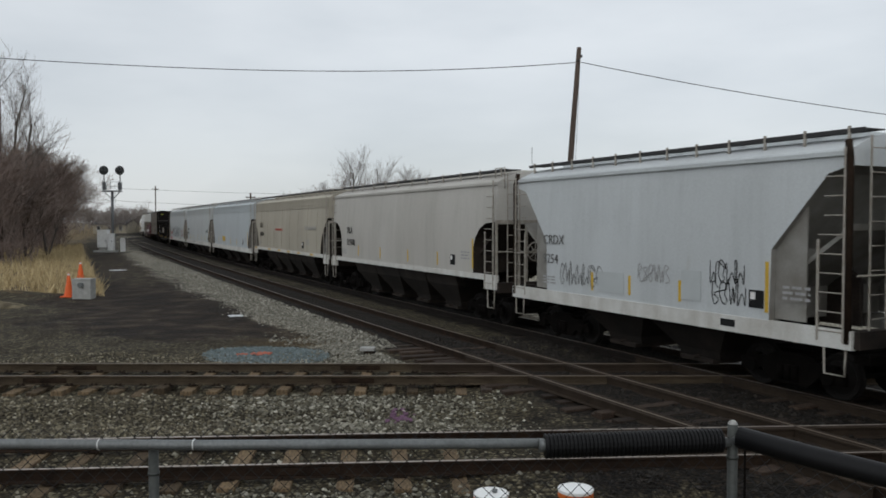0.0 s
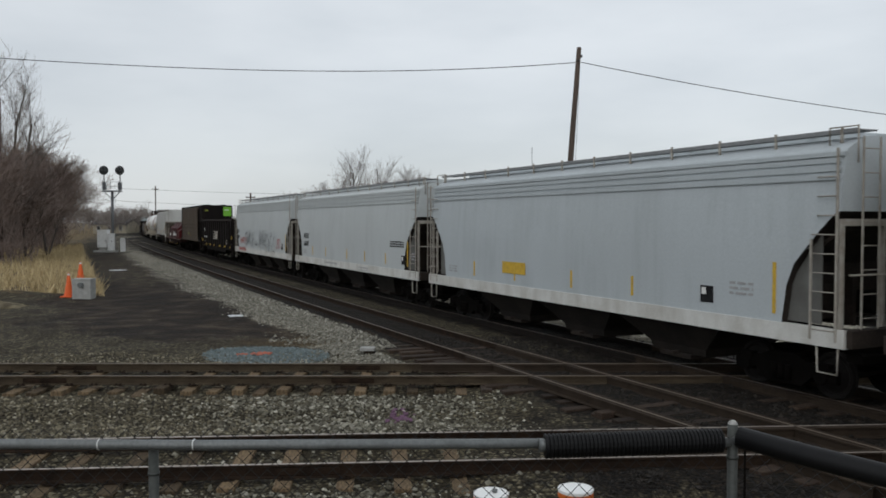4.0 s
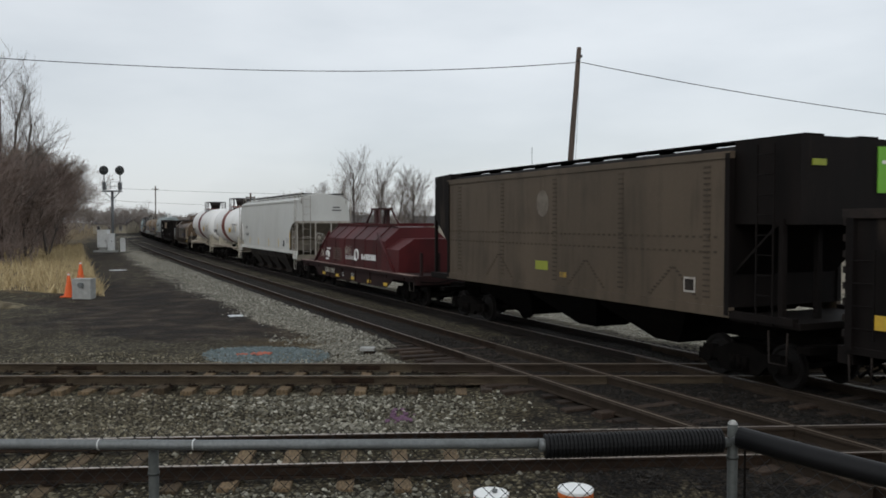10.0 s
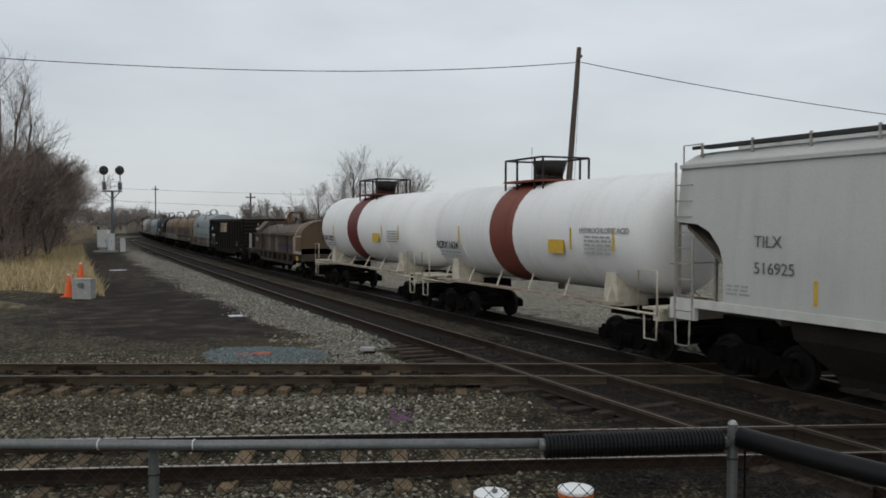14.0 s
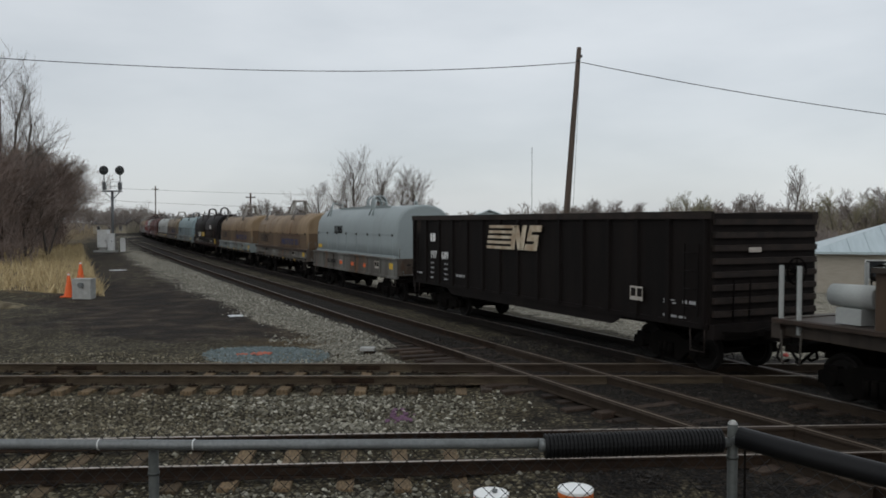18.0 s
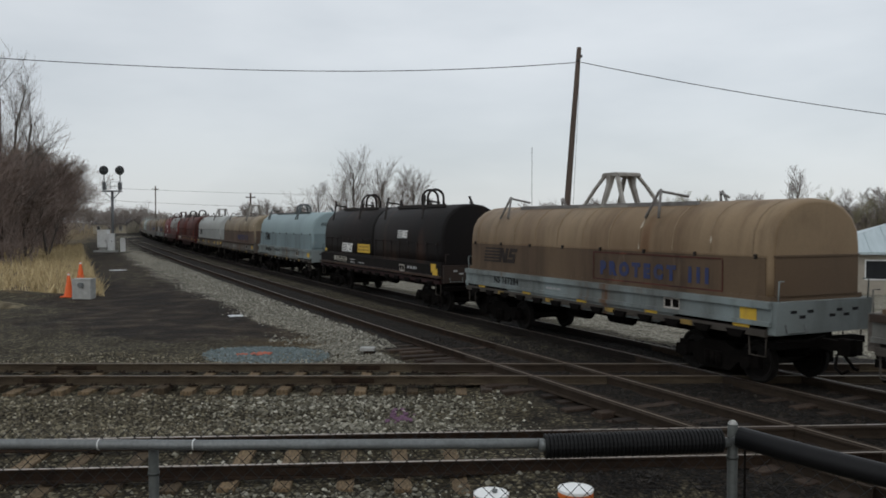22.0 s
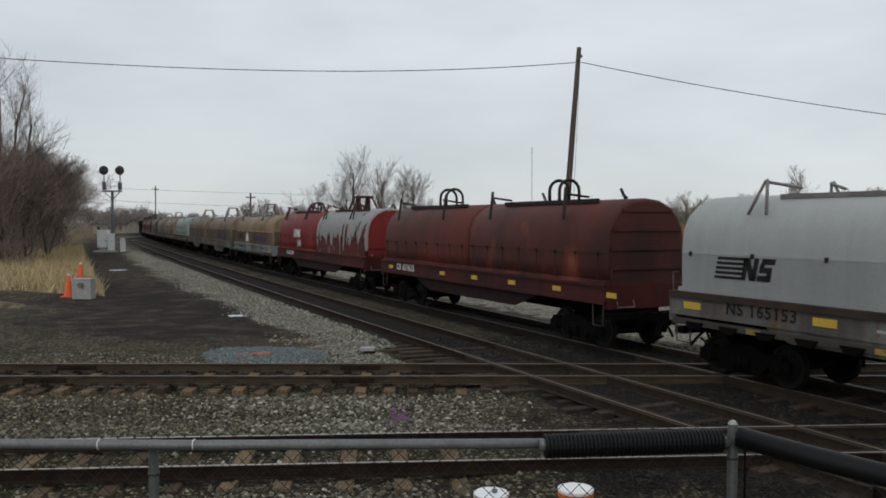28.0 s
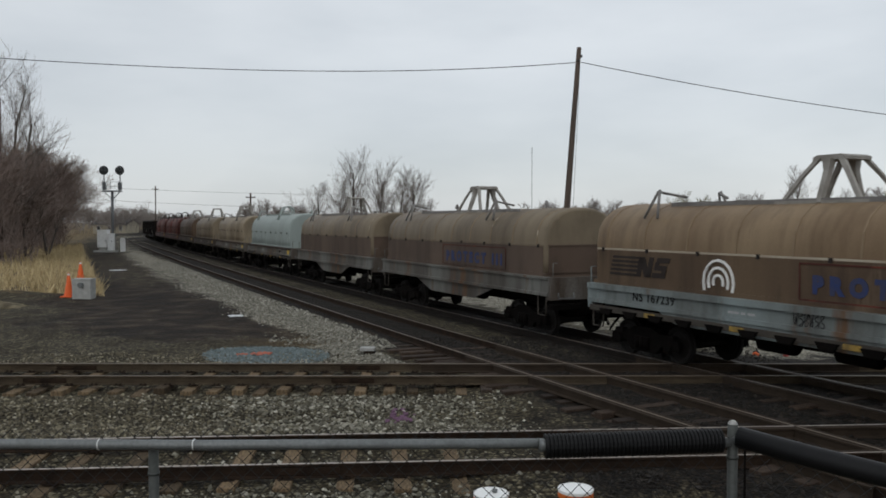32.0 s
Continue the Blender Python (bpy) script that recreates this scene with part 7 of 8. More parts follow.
SHOULDER = island_mat("pale_stone", [(0.07, 0.066, 0.052), (0.20, 0.192, 0.156), (0.11, 0.104, 0.083), (0.28, 0.268, 0.222), (0.08, 0.074, 0.058), (0.42, 0.405, 0.345)])
BLUESTONE = island_mat("blue_grey_stone", [(0.065, 0.084, 0.087), (0.13, 0.163, 0.166), (0.09, 0.115, 0.118), (0.21, 0.25, 0.25)])
OILSTONE = island_mat("oily_stone", [(0.0060, 0.0044, 0.0030), (0.0125, 0.0094, 0.0065), (0.0080, 0.0060, 0.0041), (0.028, 0.022, 0.0156)])


def clear_of_rails(x, y):
    d, s = plan_coords(x, y)
    a, b = np.abs(np.abs(y - A_Y) - 0.7535), np.abs(np.abs((y - B_Y) * math.cos(B_TURN) - x * math.sin(B_TURN)) - 0.7535)
    m, n = np.abs(np.abs(d - MAIN_D) - 0.7535), np.abs(np.abs(d - NEAR_D) - 0.7535)
    return np.minimum(np.minimum(a, b), np.minimum(m, n)) > 0.12


def pick_yard(r, n):
    x, y = r.uniform(-11.5, 6.5, n), 9.4 + 13.2 * r.rand(n)
    ok = (np.abs(x) < y * 0.56 + 0.6) & clear_of_rails(x, y) & (plan_coords(x, y)[0] < 8.4) & ((plan_coords(x, y)[0] < 7.9) | (y < 18.5)) & (x < -0.8 + 2.6 * r.rand(n))
    ok &= (np.abs(y - A_Y) > 1.15 + 0.35 * r.rand(n)) & ((np.abs(y - B_Y - x * 0.07) > 1.3) | (r.rand(n) < 0.25))
    ok &= (y < 20.3 + 2.2 * r.rand(n)) | (r.rand(n) < 0.3)
    return x[ok], y[ok]


def pick_shoulder(r, n):
    s, d = 16 + 60 * r.rand(n) ** 1.5, r.uniform(5.2, 8.7, n)
    x = d * math.cos(TH) - s * math.sin(TH)
    y = d * math.sin(TH) + s * math.cos(TH)
    ok = (y > 20.4) & ((d < 7.9) | (s > 21)) & clear_of_rails(x, y) & (r.rand(n) < smooth(5.9, 7.6, d + 0.8 * wobble(x, y, 0.55, 17) + 0.8 * wobble(x, y, 1.5, 21)) ** 1.6)
    return x[ok] + bend(s[ok]) * 0.9, y[ok]


def pick_blue(r, n):
    a, q = r.rand(n) * 6.283, np.sqrt(r.rand(n)) * 1.02
    x, y = -4.85 + 1.7 * q * np.cos(a), 22.2 + 1.5 * q * np.sin(a)
    ok = y > 20.3
    return x[ok] - 0.25 * (y[ok] - 22.3), y[ok]


def pick_oily(r, n):
    x, y = r.uniform(-4, 9, n), r.uniform(9.5, 24, n)
    d, s = plan_coords(x, y)
    ok = (np.abs(x) < y * 0.56 + 0.6) & clear_of_rails(x, y) & (r.rand(n) < np.where(x > 3.0, 0.35, 1.0)) & ((d > 8.2) | (x > 1.5)) & ((d > 9.3) | (s < 11) | (s > 20))
    return x[ok], y[ok]


def pick_part(sign):
    def f(r, n):
        x, y = pick_yard(r, n)
        side = x + 3.6 + 0.9 * np.sin(y * 1.3) + 0.8 * r.randn(len(x)) > 0
        keep = side if sign > 0 else ~side
        return x[keep], y[keep]
    return f


stones("ballast_stones", "loose pale grey ballast stones between tracks", 66000, pick_part(1), (0.016, 0.050), BALLAST, 1)
stones("ballast_stones", "loose tan and brown ballast stones between tracks", 66000, pick_part(-1), (0.016, 0.046), BALLAST_TAN, 11)
stones("shoulder_gravel", "pale grey gravel along the track shoulder", 44000, pick_shoulder, (0.02, 0.06), SHOULDER, 2)
stones("blue_gravel", "patch of blue-grey crushed stone", 6000, pick_blue, (0.02, 0.05), BLUESTONE, 3)
stones("oily_ballast", "dark oily ballast round the crossing", 30000, pick_oily, (0.018, 0.05), OILSTONE, 4)


def splat(name, label, category, pts, z, material):
    """A thin irregular patch on the ground."""
    bm = B()
    loft(bm, [[(x, y, z + h) for x, y in pts] for h in (-0.02, 0.0)])
    return tagged(part(name, bm, material, None), label, category)


def blob_pts(cx, cy, rx, ry, seed, n=18):
    r = random.Random(seed)
    return [(cx + rx * math.cos(k * 2 * math.pi / n) * r.uniform(0.6, 1.1), cy + ry * math.sin(k * 2 * math.pi / n) * r.uniform(0.6, 1.1)) for k in range(n)]


def stone_paint(name, label, cx, cy, rx, ry, n, material, seed):
    r = random.Random(seed)
    bm = B()
    for i in range(n):
        x, y = cx + r.gauss(0, rx * 0.5), cy + r.gauss(0, ry * 0.5)
        z = float(ground_z(np.array(x), np.array(y)))
        q = r.uniform(0.02, 0.045)
        tube(bm, [(x - q, y, z + 0.035), (x + q, y, z + 0.045)], q * 0.8, 5, smooth=False)
    return tagged(part(name, bm, material, None), label, "gravel", kind="stuff")


PINKPAINT = mat("orange_marking_paint", (0.48, 0.15, 0.10), 0.8, 0, (0.3, 0.12, 0.09), 9, 0.6)
PURPLEPAINT = mat("purple_marking_paint", (0.17, 0.09, 0.15), 0.8, 0, (0.11, 0.07, 0.10), 9, 0.6)
stone_paint("painted_stones", "stones sprayed with orange marking paint", -5.0, 22.4, 0.26, 0.14, 34, PINKPAINT, 3)
stone_paint("painted_stones", "stones sprayed with orange marking paint, fainter", -5.5, 22.3, 0.15, 0.1, 10, PINKPAINT, 4)
stone_paint("painted_stones", "stones sprayed with purple marking paint", -0.85, 14.9, 0.25, 0.45, 30, PURPLEPAINT, 5)
TRASH = mat("white_sheet_scrap", (0.62, 0.64, 0.66), 0.5, 0, (0.4, 0.42, 0.43), 6, 0.6)
for cx, cy, rx, ry, sd, zz in ((-24.4, 61.5, 0.7, 0.6, 1, 0.05), (-8.0, 31.6, 0.36, 0.36, 2, 0.05)):
    splat("plastic_scrap", "crumpled white plastic scrap on the dirt", "litter", blob_pts(cx, cy, rx, ry, sd), float(ground_z(np.array(cx), np.array(cy))) + zz, TRASH)
# small concrete junction box beside the crossing
jb = thing("junction_box", "small pale concrete junction box on the gravel", "box")
jb.location = (-2.0, 21.9, -0.36)
part("body", box(B(), -0.10, 0.15, -0.13, 0.13, -0.05, 0.17), RUST, jb)
part("lid", box(B(), -0.22, 0.17, -0.17, 0.17, 0.17, 0.24), CONCRETE, jb)
part("side_plate", box(B(), 0.152, 0.18, -0.13, 0.10, 0.02, 0.16), BLACK, jb)
part("conduit", tube(B(), [(0.1, -0.17, 0.0), (0.1, -0.3, 0.02)], 0.04, 8), BLACK, jb)


# ---- signal, cones, cabinet ----
def mast_signal():
    m = thing("signal_mast", "grey steel signal mast with two round signal heads", "signal")
    m.location = (-40.3, 100.0, -0.45)
    z = 0.45
    part("mast", tube(B(), [(0, 0, 0), (0, 0, 7.4)], 0.16, 10), SIGNALGREY, m)
    part("platform", box(B(), -1.05, 1.05, -0.5, 0.5, 7.35, 7.5), SIGNALGREY, m)
    for sx in (-1, 1):
        part("brace", tube(B(), [(0, 0, 6.4), (sx * 0.95, 0, 7.35)], 0.05, 6), SIGNALGREY, m)
        part("rail_post", tube(B(), [(sx * 1.0, -0.45, 7.5), (sx * 1.0, -0.45, 8.55)], 0.03, 5), SIGNALGREY, m)
        part("relay_case", box(B(), sx * 0.95 - 0.18, sx * 0.95 + 0.18, -0.2, 0.2, 7.6, 8.5), SIGNALGREY, m)
        part("head_post", tube(B(), [(sx * 0.97, 0, 7.5), (sx * 0.97, 0, 9.9)], 0.07, 8), SIGNALGREY, m)
        h = part("signal_head", tube(B(), [(sx * 0.97, -0.12, 9.95), (sx * 0.97, -0.05, 9.95)], 0.56, 24), TARGETGREY, m, "round dark grey signal target")
        for k in range(3):
            a = math.radians(90 + 120 * k)
            part("hood", tube(B(), [(sx * 0.97 + 0.25 * math.cos(a), -0.45, 9.95 + 0.25 * math.sin(a)), (sx * 0.97 + 0.25 * math.cos(a), -0.1, 9.95 + 0.25 * math.sin(a))], 0.12, 10), BLACKMATT, h)
    for zz in (8.0, 8.55):
        part("railing", tube(B(), [(-1.0, -0.45, zz), (1.0, -0.45, zz)], 0.025, 5), SIGNALGREY, m)
    part("rail_post", tube(B(), [(0.0, -0.45, 7.5), (0.0, -0.45, 8.55)], 0.03, 5), SIGNALGREY, m)
    ld = part("ladder", ladder_bm(7.2, 0.4, 20), SIGNALGREY, m)
    ld.location = (0, 0.35, 0.1)
    part("foundation", box(B(), -0.5, 0.5, -0.5, 0.5, -0.2, 0.25), CONCRETE, m)


TARGETGREY = mat("weathered_signal_target", (0.055, 0.06, 0.06), 0.7, 0, (0.035, 0.038, 0.038), 4, 0.5)
SIGNALGREY = mat("signal_grey_paint", (0.13, 0.135, 0.14), 0.6, 0.2, (0.08, 0.085, 0.09), 4, 0.6)
BLACKMATT = mat("matt_black_paint", (0.03, 0.031, 0.032), 0.8, 0, (0.05, 0.05, 0.05), 4, 0.5)
mast_signal()
for nm, lb, x, y, w, d, z0, z1 in (("relay_cabinet", "tall white relay cabinet beside the signal mast", -41.0, 99.0, 1.2, 0.9, 0.62, 2.7),
                                   ("relay_cabinet", "narrow white relay cabinet at the mast's foot", -39.95, 98.6, 0.66, 0.6, 0.2, 2.25)):
    cb = thing(nm, lb, "cabinet")
    cb.location = (x, y, -0.45)
    part("housing", box(B(), -w / 2, w / 2, -d / 2, d / 2, z0, z1), CABINET, cb)
    part("door", box(B(), -w / 2 + 0.06, w / 2 - 0.06, -d / 2 - 0.025, -d / 2 + 0.01, z0 + 0.06, z1 - 0.08), CABINET, cb)
    part("roof", box(B(), -w / 2 - 0.05, w / 2 + 0.05, -d / 2 - 0.06, d / 2 + 0.06, z1, z1 + 0.05), CABINET, cb)
    part("handle", box(B(), w / 2 - 0.16, w / 2 - 0.12, -d / 2 - 0.06, -d / 2 - 0.02, 1.3, 1.5), BLACK, cb)
    part("pedestal", box(B(), -w / 2 + 0.15, w / 2 - 0.15, -d / 2 + 0.1, d / 2 - 0.1, -0.1, z0), CONCRETE, cb)
mk = thing("marker_post", "short white marker post beside the track", "post")
mk.location = (-38.5, 98.5, -0.45)
part("post", box(B(), -0.27, 0.27, -0.12, 0.12, 0.0, 1.65), CABINET, mk)
part("cap", tube(B(), [(0, 0, 1.65), (0, 0, 1.75)], 0.2, 8), CABINET, mk)
fb = thing("foundation_box", "low pale concrete footing of the signal cabinets", "footing")
fb.location = (-40.3, 98.0, -0.45)
part("slab", box(B(), -1.4, 1.3, -0.35, 0.35, -0.1, 0.28), CONCRETE, fb)


def cone(x, y, h, label, z=None):
    c = thing("traffic_cone", label, "cone", "traffic cones")
    c.location = (x, y, float(ground_z(np.array(x), np.array(y))) if z is None else z)
    n = 20

    def ring(zz, r):
        return [(r * math.cos(k * 2 * math.pi / n), r * math.sin(k * 2 * math.pi / n), zz) for k in range(n)]
    part("cone_body", loft(B(), [ring(0.03, h * 0.2), ring(h * 0.5, h * 0.115), ring(h, h * 0.035)], smooth=False), ORANGE, c)
    part("base", box(B(), -h * 0.26, h * 0.26, -h * 0.26, h * 0.26, 0, 0.05), ORANGE, c)
    part("collar", loft(B(), [ring(h * 0.90, h * 0.056), ring(h * 0.97, h * 0.044)], False), CABINET, c, "pale band near the tip")


cone(-17.85, 39.0, 1.15, "faded orange traffic cone by the cabinet")
cone(-20.6, 46.5, 1.2, "orange traffic cone beyond the cabinet", -0.22)
ub = thing("utility_cabinet", "grey metal utility cabinet with a round meter", "cabinet")
ub.location = (-16.95, 38.6, -0.42)
part("housing", box(B(), -0.43, 0.43, -0.3, 0.3, 0.0, 0.95), CONCRETE, ub)
part("lid", box(B(), -0.46, 0.46, -0.33, 0.33, 0.95, 1.0), CONCRETE, ub)
part("meter", tube(B(), [(0.0, -0.3, 0.72), (0.0, -0.46, 0.72)], 0.12, 14), GALV, ub, "round meter head")


# ---- poles and wires ----
def wire(name, label, pts, r):
    return tagged(part(name, tube(B(), pts, r, 5), BLACKMATT, None), label, "cable")


def at_px(x, y, d):
    return ((x - 784) / 1450 * d, d, 3.25 + (393 - y) / 1450 * d)


p = thing("utility_pole", "leaning dark wooden utility pole behind the train", "pole")
p.location = (6.50, 45.0, -0.4)
part("pole", tube(B(), [(0, 0, -0.3), (0.34, 0, 5.0), (0.62, 0, 9.0), (0.92, 0, 13.15)], 0.15, 12, radii=[0.19, 0.17, 0.15, 0.125]), WOODPOLE, p)
part("bracket", box(B(), 0.98, 1.08, -0.08, 0.02, 12.6, 12.75), BLACKMATT, p)
part("insulator", tube(B(), [(0.86, -0.16, 12.36), (0.86, -0.12, 12.48)], 0.05, 8), BLACKMATT, p)
part("ground_wire", tube(B(), [(0.95, -0.15, 12.3), (0.75, -0.3, 8.0), (0.62, -0.3, 5.0), (0.2, -0.25, 0.2)], 0.012, 4), BLACKMATT, p)


def span(points, d, n=26, bow=2):
    """Smooth sagging line through places given by bearing at one distance."""
    xs, ys = [q[0] for q in points], [q[1] for q in points]
    co = np.polyfit(xs, ys, bow)
    return [at_px(x, float(np.polyval(co, x)), d) for x in np.linspace(xs[0], xs[-1], n)]


wire("overhead_wire", "thin sagging overhead wire from the pole", span([(-300, 86), (0, 105), (200, 117), (400, 125), (600, 128), (784, 126), (1019, 113)], 45, 30, 3), 0.022)
wire("overhead_wire", "thin sagging overhead wire beyond the pole", span([(1027, 112.5), (1250, 156), (1568, 204), (1900, 241)], 45), 0.022)
p = thing("utility_pole", "weathered wooden pole among the bare trees", "pole")
p.location = (-37.75, 70.0, -0.2)
part("pole", tube(B(), [(0, 0, -0.3), (0.02, 0, 14.0)], 0.16, 12, radii=[0.18, 0.14]), WOODPOLE, p)
for x, d, ytop, lb in ((276, 220, 330, "distant wooden utility pole with a crossarm"), (444, 150, 342, "distant thin utility pole")):
    q = at_px(x, ytop, d)
    p = thing("utility_pole", lb, "pole")
    p.location = (q[0], q[1], -0.4)
    part("pole", tube(B(), [(0, 0, -0.2), (0, 0, q[2] + 0.4)], 0.16, 8), WOODPOLE, p)
    part("crossarm", box(B(), -0.9, 0.9, -0.08, 0.08, q[2] - 0.5, q[2] - 0.32), WOODPOLE, p)
    for xx in (-0.75, 0.0, 0.75):
        part("insulator", tube(B(), [(xx, 0, q[2] - 0.32), (xx, 0, q[2] - 0.12)], 0.06, 6), BLACKMATT, p)
for y0, y1 in ((336, 343), (358, 367)):
    wire("overhead_wire", "faint distant overhead wire", span([(180, y0 - 3), (276, y0), (444, y1), (640, y1 + 2)], 200, 12), 0.03)
an = thing("radio_mast", "thin distant radio mast", "mast")
an.location = (at_px(941, 262, 100)[0], 100, -0.4)
part("mast", tube(B(), [(0, 0, 0), (0, 0, at_px(941, 262, 100)[2] + 0.4)], 0.035, 5), SIGNALGREY, an)


# ---- trees ----
class Twigs:
    """Collects tapered three-sided twigs into one mesh."""

    def __init__(self):
        self.v, self.f = [], []

    def add(self, p, q, r0, r1):
        d = (q - p).normalized()
        a = d.orthogonal().normalized()
        b = d.cross(a)
        i = len(self.v)
        for c, r in ((p, r0), (q, r1)):
            for k in range(3):
                t = k * 2.0944
                self.v.append(tuple(c + (a * math.cos(t) + b * math.sin(t)) * r))
        for k in range(3):
            j = (k + 1) % 3
            self.f.append((i + k, i + j, i + 3 + j, i + 3 + k))

    def mesh(self, name, material):
        me = bpy.data.meshes.new(name)
        me.from_pydata(self.v, [], self.f)
        me.materials.append(material)
        return me


def grow(tw, fine, p, d, length, r, level, rd, spread, lift, rmin, split=(2, 3)):
    """One branch in two bent steps, then its forks."""
    for k in range(2):
        d = (d + Vector((rd.gauss(0, 0.10), rd.gauss(0, 0.10), rd.gauss(0, 0.06)))).normalized()
        q = p + d * length / 2
        (tw if r > 0.05 else fine).add(p, q, max(r, rmin), max(r * 0.82, rmin))
        p, r = q, r * 0.82
        if k == 0 and level > 1 and rd.random() < 0.6:
            e = (d + Vector((rd.gauss(0, spread * 1.3), rd.gauss(0, spread * 1.3), lift))).normalized()
            grow(tw, fine, p, e, length * 0.6, r * 0.5, level - 2, rd, spread, lift, rmin, split)
    if level <= 0:
        return
    n = rd.randint(*split)
    for k in range(n):
        e = (d + Vector((rd.gauss(0, spread), rd.gauss(0, spread), lift + rd.gauss(0, spread * 0.4)))).normalized()
        grow(tw, fine, p, e, length * rd.uniform(0.62, 0.85), r * rd.uniform(0.55, 0.72), level - 1, rd, spread, lift, rmin, split)


BARK = mat("grey_bark", (0.10, 0.085, 0.075), 0.95, 0, (0.055, 0.046, 0.04), 6, 0.7, 0.3, 40, stretch=(3, 3, 0.6))
TWIG = island_mat("bare_twigs", [(0.15, 0.112, 0.094), (0.26, 0.20, 0.168), (0.20, 0.148, 0.124)])
TWIG_GREY = island_mat("grey_twigs", [(0.13, 0.110, 0.098), (0.20, 0.17, 0.152), (0.165, 0.138, 0.123)])
TWIG_BUD = island_mat("budding_twigs", [(0.19, 0.18, 0.10), (0.25, 0.24, 0.13), (0.19, 0.165, 0.125), (0.15, 0.132, 0.105)])
# distance haze is painted in: far twigs lighter and greyer
TWIG_FAR = island_mat("hazy_far_twigs", [(0.17, 0.145, 0.128), (0.23, 0.20, 0.178), (0.20, 0.172, 0.152)])


def limb(tw, fine, p, d, length, r, order, rd, rmin, rise, kids):
    """A gently curving limb that thins out and carries shorter limbs along its length."""
    steps = 4 if order > 1 else 3 if order else 2
    for k in range(steps):
        bow = 0.025 if order > 2 else 0.06
        d = (d + Vector((rd.gauss(0, bow), rd.gauss(0, bow), rise * 0.09 + rd.gauss(0, 0.04)))).normalized()
        q = p + d * length / steps
        r1 = r * (1 - 0.7 / steps)
        (tw if order > 1 else fine).add(p, q, max(r, rmin), max(r1, rmin))
        if order > 0 and (k > 0 or order < 3):
            for j in range(kids * (2 if order > 2 else 1) + (k == steps - 1)):
                side = Vector((rd.gauss(0, 1), rd.gauss(0, 1), rd.gauss(0, 0.4)))
                side = (side - d * side.dot(d)).normalized()
                e = (d + side * rd.uniform(0.38, 0.78)).normalized()
                limb(tw, fine, p.lerp(q, rd.random()), e, length * (rd.uniform(0.30, 0.48) if order > 2 else rd.uniform(0.42, 0.66)) * (1.1 - 0.12 * k), r * 0.42, order - 1, rd, rmin, rise, kids)
        p, r = q, r1


def bare_tree(label, x, y, h, seed, levels=4, wide=0.5, rise=1.0, rmin=0.012, fine_mat=None, lean=(0, 0), stems=1, z=None, kids=2):
    """A leafless tree: tapered trunk, rising limbs and a fine, rounded crown of twigs."""
    rd = random.Random(seed)
    t = thing("tree", label, "tree", "bare trees")
    t.location = (x, y, float(ground_z(np.array(x), np.array(y))) - 0.05 if z is None else z)
    tw, fine = Twigs(), Twigs()
    for k in range(stems):
        d = Vector((lean[0] + rd.gauss(0, 0.22 * (stems > 1)), lean[1] + rd.gauss(0, 0.2 * (stems > 1)), 1)).normalized()
        limb(tw, fine, Vector((rd.gauss(0, 0.15 * (stems > 1)), 0, 0)), d, h * 0.72, h * 0.0105, levels, rd, rmin, rise, kids)
    # bring the crown to the wanted height and spread
    top = max(v[2] for v in tw.v + fine.v)
    far = sorted(abs(v[0]) for v in tw.v + fine.v)
    far = far[int(len(far) * 0.97)]
    k = h / top
    kx = min(h * wide / far, k * 1.2)
    for g in (tw, fine):
        g.v = [(a * kx, b * kx, c * k) for a, b, c in g.v]
    part("trunk", tw.mesh("trunk", BARK), None, t)
    part("crown", fine.mesh("crown", fine_mat or TWIG), None, t, "leafless twigs")
    return t


# tall trees over the thicket
bare_tree("tall bare forked tree over the thicket", -39.6, 75, 18.4, 3, 3, 0.20, 0.9, 0.008, TWIG_GREY, (0.05, 0), 2, kids=2)
bare_tree("tall bare tree at the thicket's edge", -43.6, 78, 20.5, 5, 3, 0.20, 0.9, 0.008, TWIG_GREY, kids=2)
bare_tree("bare brown tree over the thicket", -40.8, 80, 12.2, 7, 3, 0.26, 0.7, 0.010, stems=3, kids=3)
bare_tree("broad bare brown tree over the thicket", -42.6, 88, 12.4, 8, 3, 0.20, 0.7, 0.010, stems=3, kids=3)
# behind the train
for i, (px, d, py, lb, wd) in enumerate(((536, 78, 336, "small", 0.50), (566, 76, 318, "slender", 0.45), (592, 76, 300, "leaning", 0.42), (628, 74, 254, "tall forked", 0.36), (664, 78, 272, "tall", 0.36), (700, 74, 288, "branching", 0.40), (728, 76, 296, "broad", 0.36), (752, 82, 345, "low", 0.5))):
    q = at_px(px, py, d)
    bare_tree(lb + " bare tree beyond the main line", q[0], d, q[2] + 0.4, 20 + i, 3, wd, 1.1, 0.0045, TWIG_GREY, stems=2 if i in (2, 5, 6) else 1, kids=2)
for i, (px, d, py) in enumerate(((455, 130, 352), (474, 128, 350), (492, 126, 358))):
    q = at_px(px, py, d)
    bare_tree("distant small bare tree", q[0], d, q[2] + 0.4, 40 + i, 3, 0.6, 0.8, 0.010, TWIG_FAR, stems=2, kids=2)
